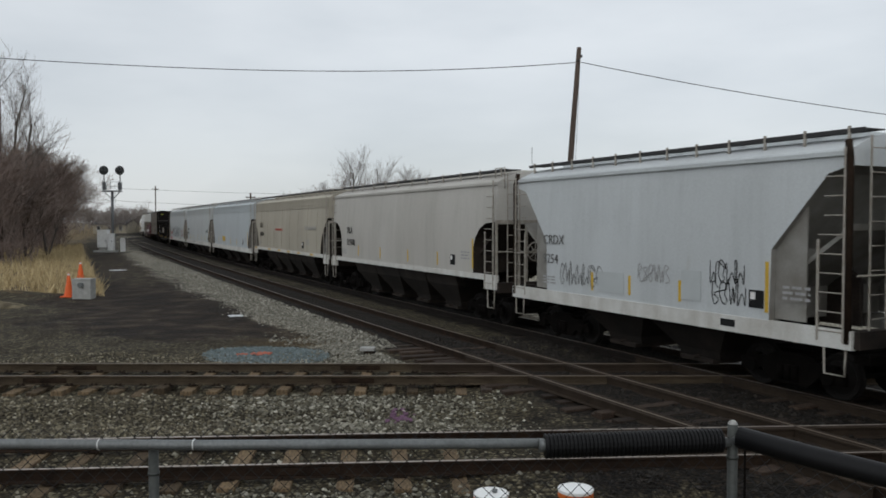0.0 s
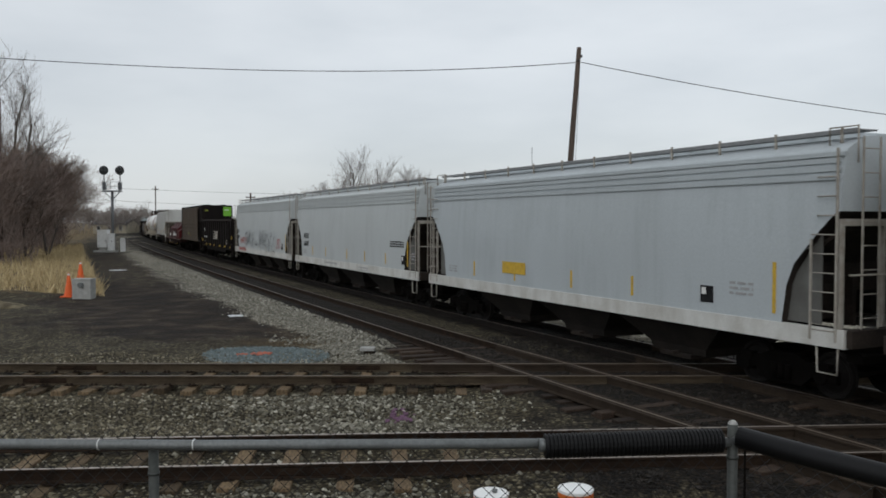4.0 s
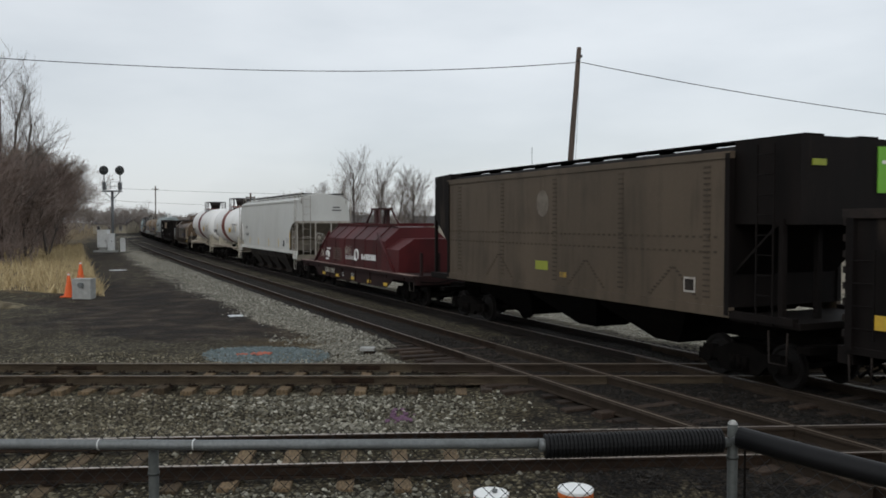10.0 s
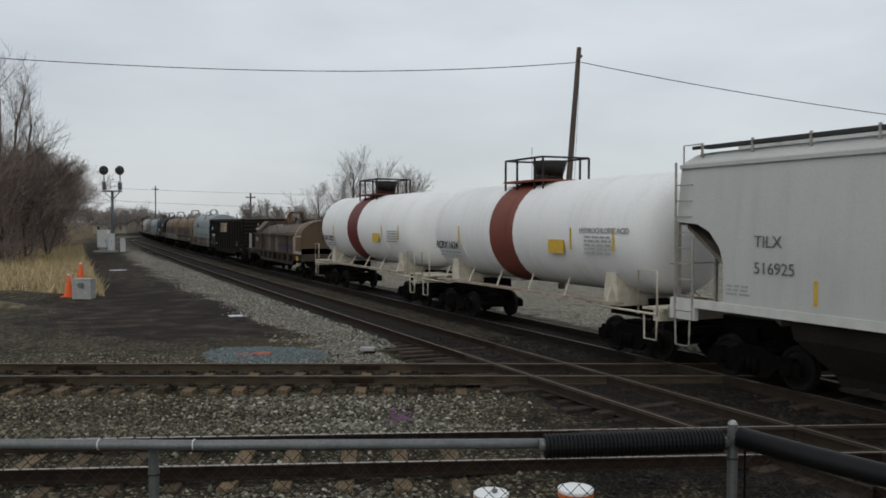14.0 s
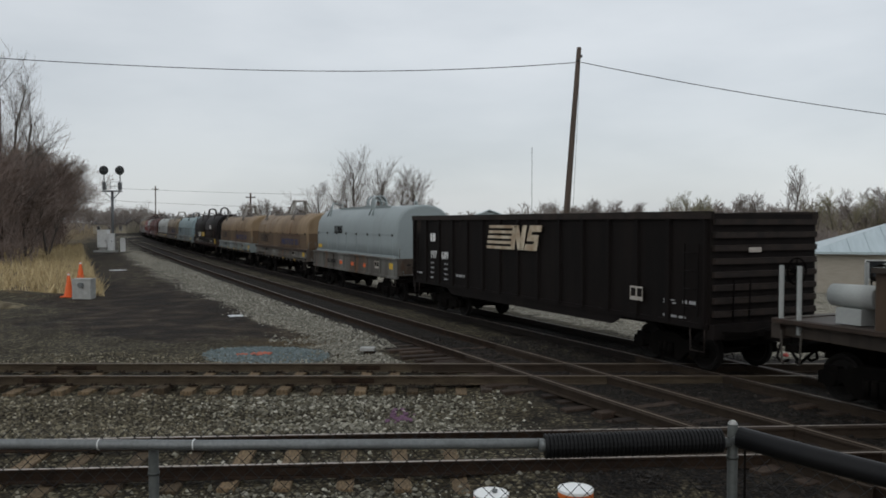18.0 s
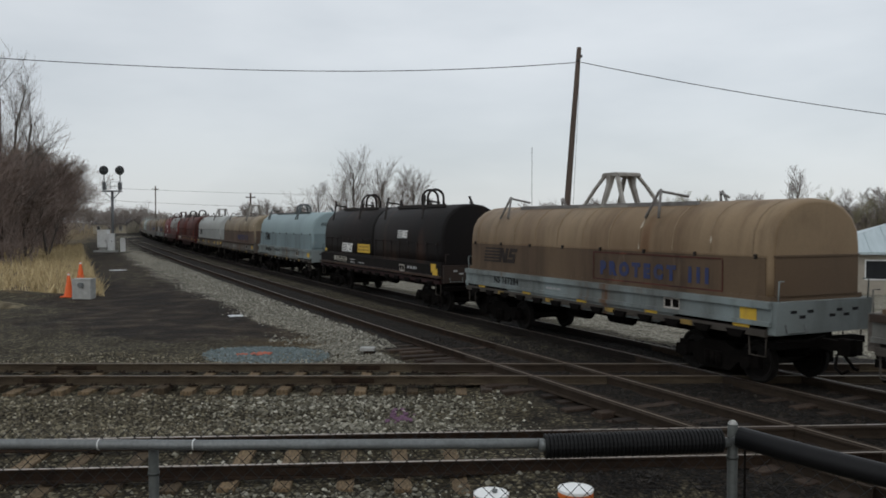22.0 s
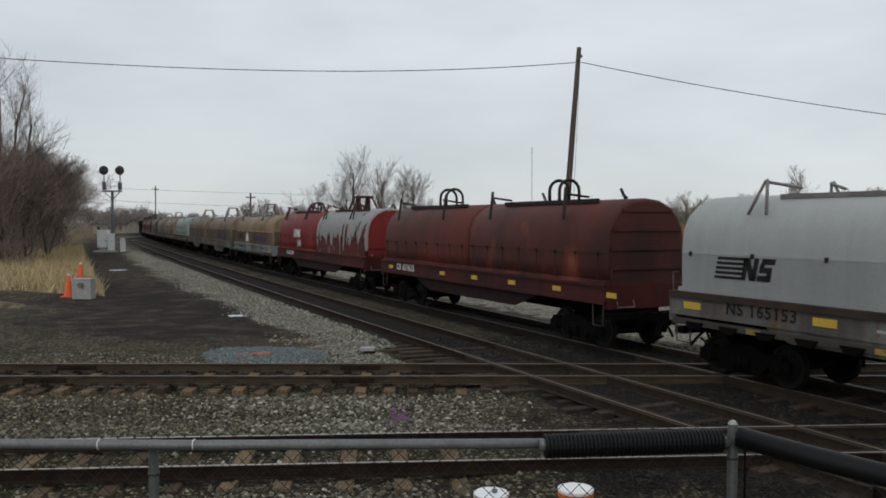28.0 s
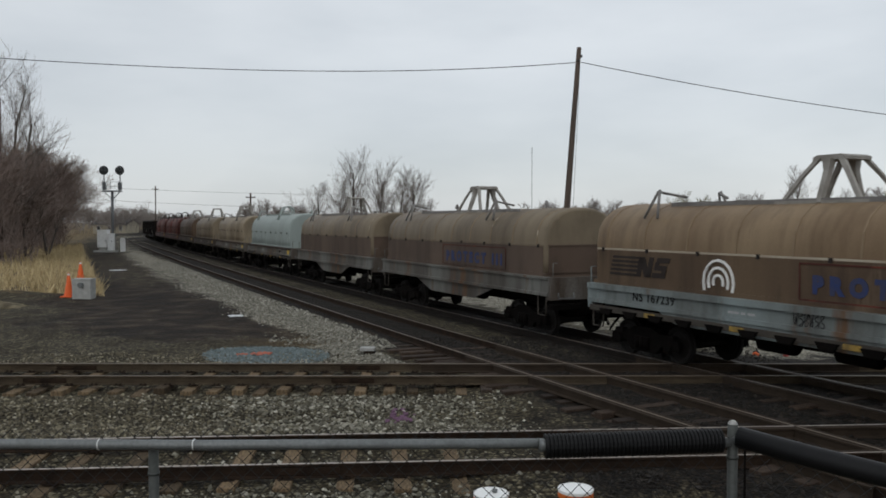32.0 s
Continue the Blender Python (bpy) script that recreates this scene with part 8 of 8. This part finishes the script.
for i, (px, d, py, m) in enumerate(((1400, 100, 288, TWIG_GREY), (1340, 104, 335, TWIG_GREY), (1205, 120, 336, TWIG_BUD), (1250, 122, 342, TWIG_BUD), (1295, 124, 348, TWIG_GREY), (1480, 112, 328, TWIG_BUD), (1525, 115, 330, TWIG_GREY),
                                    (1560, 112, 335, TWIG_BUD), (1050, 140, 346, TWIG_GREY), (1085, 142, 352, TWIG_GREY), (1120, 140, 356, TWIG_GREY), (980, 170, 350, TWIG_GREY), (1600, 110, 320, TWIG_GREY), (1440, 118, 340, TWIG_BUD))):
    q = at_px(px, py, d)
    bare_tree("distant tree with first green buds" if m is TWIG_BUD else "distant bare grey-brown tree", q[0], d, q[2] + 0.4, 60 + i, 3, 0.38 if not i else 0.55, 0.9, 0.008, m, stems=1 if not i else 2, kids=2)


def thicket(name, label, spots, material, seed, rmin=0.016, levels=4, stems=9, split=(2, 3)):
    """Dense undergrowth: many thin stems from every spot, in one mesh."""
    rd = random.Random(seed)
    tw = Twigs()
    for x, y, h, w in spots:
        z = float(ground_z(np.array(x), np.array(y))) - 0.1
        for k in range(stems):
            p = Vector((x + rd.gauss(0, w), y + rd.gauss(0, w), z))
            d = Vector((rd.gauss(0, 0.25), rd.gauss(0, 0.25), 1)).normalized()
            grow(tw, tw, p, d, h * rd.uniform(0.24, 0.34), 0.05, levels, rd, 0.5, 0.16, rmin, split)
    return tagged(new(name, tw.mesh(name, material)), label, "bushes", kind="stuff")


rd = random.Random(77)
spots = []
for i in range(46):
    d = rd.uniform(62, 150)
    edge = np.interp(d, [62, 80, 100, 130, 150], [5, 55, 95, 125, 135])
    px = edge - abs(rd.gauss(0, 70)) - 30
    top = np.interp(px, [-100, 0, 60, 100, 125, 150, 162], [225, 228, 232, 240, 275, 335, 372])
    top = max(top + rd.uniform(0, 60), 393 - 1450 * 9.5 / d)
    q = at_px(px, top, d)
    spots.append((q[0], d, max(3.0, q[2] + 0.4), 1.3))
thicket("thicket", "dense brown leafless thicket along the track", spots, TWIG, 5, 0.014, 5, 8)
low = []
for i in range(24):
    d = rd.uniform(66, 130)
    px = np.interp(d, [60, 80, 100, 130], [-20, 45, 85, 110]) - abs(rd.gauss(0, 50))
    q = at_px(px, 393, d)
    low.append((q[0], d, rd.uniform(3.0, 5.0), 1.6))
thicket("undergrowth", "tangled brown undergrowth at the thicket's foot", low, TWIG, 6, 0.016, 4, 10)
far = []
for i in range(80):
    d = rd.uniform(230, 400)
    px = rd.uniform(120, 430)
    top = np.interp(px, [120, 170, 215, 250, 300, 430], [352, 366, 360, 368, 372, 380]) + rd.uniform(0, 12)
    q = at_px(px, top, d)
    far.append((q[0], d, q[2] + 0.4, 3.0))
for i in range(80):
    d = rd.uniform(190, 330)
    px = rd.uniform(430, 1700)
    q = at_px(px, rd.uniform(364, 382), d)
    far.append((q[0], d, q[2] + 0.4, 3.5))
for i in range(60):
    d = rd.uniform(140, 190)
    px = rd.uniform(1150, 1750) if i % 4 else rd.uniform(960, 1150)
    q = at_px(px, rd.uniform(348, 374), d)
    far.append((q[0], d, q[2] + 0.4, 2.6))
thicket("far_woods", "hazy leafless woods along the horizon", far, TWIG_FAR, 7, 0.045, 4, 6)

# ---- dry grass ----
r = np.random.RandomState(9)
n = 34000
gs = 37 + 98 * r.rand(n) ** 1.4
gd = 2.2 - 20 * r.rand(n) ** 1.3
bx = gd * math.cos(TH) - gs * math.sin(TH)
by = gd * math.sin(TH) + gs * math.cos(TH)
keep = (by > 40) & (np.sin(bx * 0.9) + np.sin(by * 0.7 + bx * 0.3) + r.rand(n) * 1.6 > -0.1)
bx, by = bx[keep] + bend(gs[keep]) * 0.9, by[keep]
n = len(bx)
bz = ground_z(bx, by)
bh = r.uniform(0.15, 0.85, n)
ba = r.rand(n) * 6.283
lx, ly = r.randn(n) * 0.4, r.randn(n) * 0.4
wv = 0.03
verts = np.stack([np.stack([bx - wv * np.cos(ba), by - wv * np.sin(ba), bz], -1), np.stack([bx + wv * np.cos(ba), by + wv * np.sin(ba), bz], -1),
                  np.stack([bx + lx * bh, by + ly * bh, bz + bh], -1)], 1).reshape(-1, 3)
gm = bpy.data.meshes.new("dry_grass")
gm.from_pydata(verts.tolist(), [], np.arange(3 * n).reshape(-1, 3).tolist())
gm.materials.append(island_mat("straw", [(0.28, 0.205, 0.10), (0.50, 0.395, 0.215), (0.40, 0.305, 0.155), (0.62, 0.51, 0.305)]))
tagged(new("dry_grass", gm), "tall straw-coloured dry grass beside the thicket", "grass", kind="stuff")


# ---- buildings behind the train ----
ROOFBLUE = mat("pale_metal_roof", (0.42, 0.49, 0.51), 0.45, 0.3, (0.33, 0.39, 0.41), 1.5, 0.6, 0.05, stretch=(6, 0.3, 1))
WALLTAN = mat("tan_siding", (0.33, 0.30, 0.25), 0.8, 0, (0.25, 0.22, 0.18), 2, 0.6, 0.1, stretch=(1, 1, 6))
WALLBLUE = mat("pale_blue_siding", (0.36, 0.42, 0.44), 0.7, 0, (0.30, 0.35, 0.37), 2, 0.6, 0.06, stretch=(1, 1, 6))
WALLPALE = mat("pale_siding", (0.34, 0.30, 0.22), 0.8, 0, (0.4, 0.37, 0.3), 2, 0.6, 0.1, stretch=(1, 1, 6))
ROOFDARK = mat("dark_shingle_roof", (0.075, 0.07, 0.068), 0.9, 0, (0.05, 0.046, 0.045), 6, 0.7, 0.2)
PANE = mat("dark_window_glass", (0.02, 0.022, 0.025), 0.12, 0, (0.03, 0.032, 0.035), 2, 0.5)


def house(label, x, y, w, d, eave, ridge, turn, wall_mat, roof_mat, windows=3, chimney=False):
    h = thing("house" if not label.startswith("long") else "shed", label, "building")
    h.matrix_basis = pose(x, y, -0.45, 0, 0, turn)
    for nm, bb in (("front_wall", (0, w, 0, 0.2)), ("back_wall", (0, w, d - 0.2, d))):
        part(nm, box(B(), *bb, 0, eave), wall_mat, h)
    hip = d / 2 if roof_mat is ROOFBLUE and w > 15 else 0.0
    for xx in (0, w - 0.2):
        top = eave if hip and not xx else ridge - 0.1
        part("gable_wall", loft(B(), [[(xx + u, 0.2, 0), (xx + u, d - 0.2, 0), (xx + u, d - 0.2, eave), (xx + u, d / 2, top), (xx + u, 0.2, eave)] for u in (0, 0.2)]), wall_mat, h)
    ze = eave - (ridge - eave) * 0.4 / (d / 2)
    for y0, y1 in ((-0.4, d / 2), (d + 0.4, d / 2)):
        part("roof", loft(B(), [[(u, y0, ze), (v, y1, ridge), (v, y1, ridge + 0.12), (u, y0, ze + 0.12)] for u, v in ((-0.4, hip - 0.4 if not hip else hip), (w + 0.4, w + 0.4))]), roof_mat, h)
    if hip:
        part("hip_roof", loft(B(), [[(-0.4, -0.4, ze + u), (hip, d / 2, ridge + u), (-0.4, d + 0.4, ze + u)] for u in (0.005, 0.125)]), roof_mat, h)
    if roof_mat is ROOFBLUE:
        for k in range(int(w / 0.9)):
            xx = -0.3 + k * 0.9
            f = min(1.0, (xx + 0.4) / (hip + 0.4)) if hip else 1.0
            ye, zr = -0.4 + f * (d / 2 + 0.4), ze + f * (ridge - ze)
            part("roof_seam", loft(B(), [[(xx + u, -0.4, ze + 0.12), (xx + u, ye, zr + 0.12), (xx + u, ye, zr + 0.16), (xx + u, -0.4, ze + 0.16)] for u in (0, 0.05)]), roof_mat, h)
    for k in range(windows):
        xx = w * (k + 0.5) / windows - 0.5
        wd = part("window", box(B(), xx - 0.06, xx + 1.06, -0.04, 0.02, eave * 0.35, eave * 0.82), CABINET, h)
        part("pane", box(B(), xx, xx + 1.0, -0.05, 0.0, eave * 0.38, eave * 0.79), PANE, wd)
    if chimney:
        for xx in (w * 0.25, w * 0.7):
            part("chimney", box(B(), xx, xx + 0.7, d / 2 - 0.3, d / 2 + 0.3, ridge - 0.4, ridge + 0.9), ROOFDARK, h)
    return h


house("long low shed with a pale metal roof", 19.2, 42.0, 22, 8, 2.2, 3.57, -20, WALLTAN, ROOFBLUE, 4)
house("distant pale blue-grey house, its gable towards the tracks", 11.2, 110, 9, 10, 3.4, 5.2, 90, WALLBLUE, ROOFBLUE, 2)
house("distant pale house with a grey roof", at_px(165, 393, 250)[0], 250, 11, 7, 3.0, 4.6, -10, WALLPALE, ROOFDARK, 3)
house("distant low house with a brown roof", at_px(735, 393, 140)[0], 140, 7.5, 7, 3.2, 4.6, 3, WALLTAN, ROOFDARK, 2)
house("distant dark-roofed house with two chimneys", at_px(600, 393, 150)[0], 150, 9, 7, 3.6, 4.8, 5, WALLTAN, ROOFDARK, 3, True)

# ---- tan containers and brush beyond the yard ----
BOXTAN = mat("orange_tan_container_paint", (0.33, 0.165, 0.075), 0.7, 0, (0.21, 0.105, 0.055), 1.5, 0.7, 0.1, stretch=(1, 1, 0.3))


def container(label, x, y, w, d, h, turn):
    """Ribbed steel box on corner posts."""
    c = thing("storage_container", label, "container")
    c.matrix_basis = pose(x, y, float(ground_z(np.array(x), np.array(y))), 0, 0, turn)
    part("body", box(B(), 0.06, w - 0.06, 0.06, d - 0.06, 0.1, h - 0.05), BOXTAN, c)
    part("roof", box(B(), 0.0, w, 0.0, d, h - 0.05, h + 0.06), BOXTAN, c)
    part("bottom_rail", box(B(), 0.0, w, 0.0, d, -0.05, 0.1), BOXTAN, c)
    for px, py in ((0.06, 0.06), (w - 0.06, 0.06), (0.06, d - 0.06), (w - 0.06, d - 0.06)):
        part("corner_post", box(B(), px - 0.07, px + 0.07, py - 0.07, py + 0.07, 0.1, h - 0.05), BOXTAN, c)
    for k in range(int(w / 0.35) - 1):
        part("rib", box(B(), 0.3 + k * 0.35, 0.44 + k * 0.35, 0.02, 0.06, 0.1, h - 0.05), BOXTAN, c)
    return c


container("faded orange-tan steel container beside the yard", 18.1, 70.2, 3.3, 2.5, 3.35, 0)
container("lower brown-tan steel container beside another", 16.5, 68.0, 2.6, 2.5, 2.75, 4)
brush = []
rd = random.Random(12)
for i in range(36):
    d = rd.uniform(78, 105)
    brush.append((at_px(rd.uniform(960, 1560), 393, d)[0], d, rd.uniform(2.2, 3.6), 1.8))
thicket("brush", "low leafless brown brush beyond the yard", brush, TWIG_GREY, 9, 0.02, 4, 9)

# ---- litter on the far side of the train ----
for px, lb, m in ((1340, "crumpled bright orange plastic bag on gravel", ORANGE), (1394, "crumpled red plastic bag on gravel", REDSTEN)):
    q = at_px(px, 620, 22.2)
    bag = thing("plastic_bag", lb, "litter")
    bag.location = (q[0], 22.2, float(ground_z(np.array(q[0]), np.array(22.2))))
    rb = random.Random(px)
    rings = [[(0.09 * k * math.cos(a * 0.6283) * rb.uniform(0.7, 1.2), 0.07 * k * math.sin(a * 0.6283) * rb.uniform(0.7, 1.2), z + rb.uniform(-0.02, 0.02)) for a in range(10)] for k, z in ((0.9, 0.0), (1.0, 0.03), (0.8, 0.055), (0.3, 0.07))]
    part("bag", loft(B(), rings), m, bag)
    part("knot", tube(B(), [(0, 0, 0.06), (0.02, 0.01, 0.085)], 0.018, 5), m, bag)
sand = thing("sand_heap", "low heap of tan sand beside the dirt", "heap")
sand.location = (-19.3, 34.9, -0.44)
rb = random.Random(4)
part("heap", loft(B(), [[(1.7 * k * math.cos(a * 0.3927) * rb.uniform(0.7, 1.15), 1.0 * k * math.sin(a * 0.3927) * rb.uniform(0.7, 1.15), z + rb.uniform(-0.04, 0.05)) for a in range(16)] for k, z in ((1.0, -0.02), (0.8, 0.14), (0.5, 0.24), (0.15, 0.28))], smooth=True),
     mat("tan_sand", (0.24, 0.205, 0.13), 0.95, 0, (0.05, 0.038, 0.025), 1.6, 0.9, 0.3, 60, bump=0.4), sand)

# ---- fence of the viewing platform ----
fence = thing("chain_link_fence", "galvanised chain-link fence with black sleeves on its rail", "fence")
FY, RAIL_Z = 3.0, 2.426
CX, CYF = 1.083, 3.05
part("top_rail", tube(B(), [(-5.0, FY, RAIL_Z + 0.012), (-1.6, FY, RAIL_Z + 0.004), (-0.9, FY, RAIL_Z), (CX, CYF, RAIL_Z - 0.004)], 0.0188, 14), GALV, fence, "galvanised tube rail")
part("top_rail", tube(B(), [(CX, CYF, RAIL_Z + 0.01), (3.4, 0.85, RAIL_Z - 0.165)], 0.0188, 14), GALV, fence, "galvanised tube rail")


def corrugated(p, q, r, pitch):
    p, q = Vector(p), Vector(q)
    n = int((q - p).length / pitch)
    pts, radii = [], []
    for i in range(n):
        for u, k in ((0.0, 0.88), (0.2, 1.0), (0.6, 1.0), (0.8, 0.88)):
            pts.append(p.lerp(q, (i + u) / n))
            radii.append(r * k)
    return tube(B(), pts, r, 16, radii, smooth=False)


part("sleeve", corrugated((0.375, FY + 0.005, RAIL_Z - 0.006), (CX - 0.035, CYF, RAIL_Z + 0.004), 0.046, 0.0145), RUBBER, fence, "black corrugated plastic sleeve")
part("sleeve", tube(B(), [(CX + 0.02, CYF - 0.02, RAIL_Z + 0.022), (1.30, 2.86, RAIL_Z - 0.004), (1.8, 2.36, RAIL_Z - 0.045), (3.3, 0.94, RAIL_Z - 0.16)], 0.040, 16), RUBBER, fence, "smooth black foam sleeve")
for x in (-0.92, -1.27):
    part("rail_collar", tube(B(), [(x - 0.0022, FY, RAIL_Z + 0.002), (x + 0.0022, FY, RAIL_Z + 0.002)], 0.0205, 14), CABINET, fence, "pale joint collar")
part("rail_collar", tube(B(), [(0.355, FY, RAIL_Z), (0.385, FY, RAIL_Z)], 0.024, 14), GALV, fence)
for x, y, z, r in ((-1.080, FY + 0.03, RAIL_Z + 0.01, 0.0185), (CX + 0.004, CYF, RAIL_Z + 0.066, 0.0195), (-3.2, FY + 0.03, RAIL_Z + 0.01, 0.0185)):
    po = part("post", tube(B(), [(x, y, 1.45), (x, y, z)], r, 14), POSTGREY, fence, "steel fence post, shade in its grey")
    n = 12
    dome = [[(x + r * 0.95 * math.cos(a) * math.cos(k * 2 * math.pi / n), y + r * 0.95 * math.cos(a) * math.sin(k * 2 * math.pi / n), z - 0.004 + r * 1.0 * math.sin(a)) for k in range(n)] for a in (-0.3, 0.0, 0.4, 0.8, 1.2, 1.5)]
    if r > 0.019:
        part("post_cap", loft(B(), dome, smooth=True), CONCRETE, po, "domed pale cap")
    part("band", tube(B(), [(x, y, z - 0.13), (x, y, z - 0.12)], r + 0.003, 14), POSTGREY, po)
part("tension_bar", box(B(), CX + 0.03, CX + 0.037, CYF - 0.05, CYF - 0.045, 1.6, RAIL_Z), GRIME, fence)


def chain_link(p, q, z0, z1, pitch=0.062, r=0.0016):
    """Woven wire: pairs of zigzag wires that hook round each other."""
    p, q = Vector((*p, 0)), Vector((*q, 0))
    length = (q - p).length
    d = (q - p) / length
    nrm = Vector((-d.y, d.x, 0))
    tw = Twigs()
    n = int(length / (pitch / 2))
    rows = int((z1 - z0) / (pitch / 2))
    for i in range(n):
        for k in range(rows):
            s0 = (i + (k % 2)) * pitch / 2
            s1 = (i + ((k + 1) % 2)) * pitch / 2
            if i % 2:
                continue
            a = p + d * s0 + Vector((0, 0, z1 - k * pitch / 2)) + nrm * (0.002 if k % 2 else -0.002)
            b = p + d * s1 + Vector((0, 0, z1 - (k + 1) * pitch / 2)) + nrm * (-0.002 if k % 2 else 0.002)
            tw.add(a, b, r, r)
            s0, s1 = (i + 2 - (k % 2)) * pitch / 2, (i + 2 - ((k + 1) % 2)) * pitch / 2
            a = p + d * s0 + Vector((0, 0, z1 - k * pitch / 2)) - nrm * (0.002 if k % 2 else -0.002)
            b = p + d * s1 + Vector((0, 0, z1 - (k + 1) * pitch / 2)) - nrm * (-0.002 if k % 2 else 0.002)
            tw.add(a, b, r, r)
    me = tw.mesh("wire_mesh", MESHWIRE)
    ob = new("wire_mesh", me)
    ob.parent = fence
    return tagged(ob, "woven diamond wire mesh", kind="stuff")


MESHWIRE = mat("dull_wire", (0.022, 0.022, 0.022), 0.6, 0.4, (0.04, 0.04, 0.04), 9, 0.5)
chain_link((-4.6, FY + 0.028), (CX - 0.03, CYF + 0.028), 1.62, RAIL_Z + 0.045)
chain_link((CX + 0.03, CYF - 0.01), (3.3, 0.93), 1.62, RAIL_Z - 0.03)


# ---- buckets below the fence ----
def bucket(x, y, z, label, tab):
    b = thing("bucket", label, "bucket", "buckets by the fence")
    b.location = (x, y, z)
    n = 28

    def ring(zz, r):
        return [(r * math.cos(k * 2 * math.pi / n), r * math.sin(k * 2 * math.pi / n), zz) for k in range(n)]
    part("pail", loft(B(), [ring(0, 0.128), ring(0.30, 0.140), ring(0.305, 0.148), ring(0.346, 0.148), ring(0.350, 0.142)], smooth=False), BUCKETORANGE, b, "orange plastic pail")
    part("lid", loft(B(), [ring(0.347, 0.149), ring(0.368, 0.149), ring(0.373, 0.144), ring(0.366, 0.135), ring(0.364, 0.03)], smooth=False), BUCKETWHITE, b, "white plastic lid")
    part("handle", tube(B(), [(-0.15, 0, 0.28), (-0.13, -0.12, 0.2), (0, -0.17, 0.15), (0.13, -0.12, 0.2), (0.15, 0, 0.28)], 0.004, 5), GALV, b)
    if tab:
        part("spout", tube(B(), [(0.03, 0.02, 0.365), (0.035, 0.02, 0.395)], 0.022, 10), GALV, b, "grey pour spout")


for px, py, lb, tab in ((870, 877, "orange bucket with white lid and spout", True), (1021, 869, "orange bucket with white lid", False)):
    d = 6.75
    q = at_px(px, py, d)
    bucket(q[0], d, q[2] - 0.37, lb, tab)

# ---- lettering becomes plain meshes ----
bpy.context.view_layer.update()
graph = bpy.context.evaluated_depsgraph_get()
for ob in FONTS:
    flat = bpy.data.meshes.new_from_object(ob.evaluated_get(graph))
    word = tagged(new("lettering", flat), kind="stuff")
    word.parent, word.matrix_local = ob.parent, ob.matrix_local.copy()
for ob in FONTS:
    bpy.data.objects.remove(ob)


# ---- what moves: the train rolls by at an even speed, its wheels turning ----
def motions():
    for car, mid in CARS:
        walk(car, [(t, train_pose(mid - V_TRAIN * t)) for t in (0, 2, 4, 6, 8, 10, 12, 14, 16, 18, 20, 22, 24, 26, 28, 30, 32)])
    for wheels, wx, mid in WHEELSETS:
        near, past = (mid - 34) / V_TRAIN, (mid + 14) / V_TRAIN
        if past < 0.2 or near > 31.8:
            continue
        near, past = max(0.0, near), min(32.0, past)
        times = [near + k / FPS for k in range(int((past - near) * FPS) + 1)]
        turn = {t: Matrix.Translation((wx, 0, 0.45)) @ Matrix.Rotation(V_TRAIN * (t - near) / 0.42, 4, "Y") for t in times}
        rows = [(t, turn[t]) for t in times]
        if times[0] > 0.04:
            rows.insert(0, (0.0, turn[times[0]]))
        if times[-1] < 31.96:
            rows.append((32.0, turn[times[-1]]))
        walk(wheels, rows)


motions()
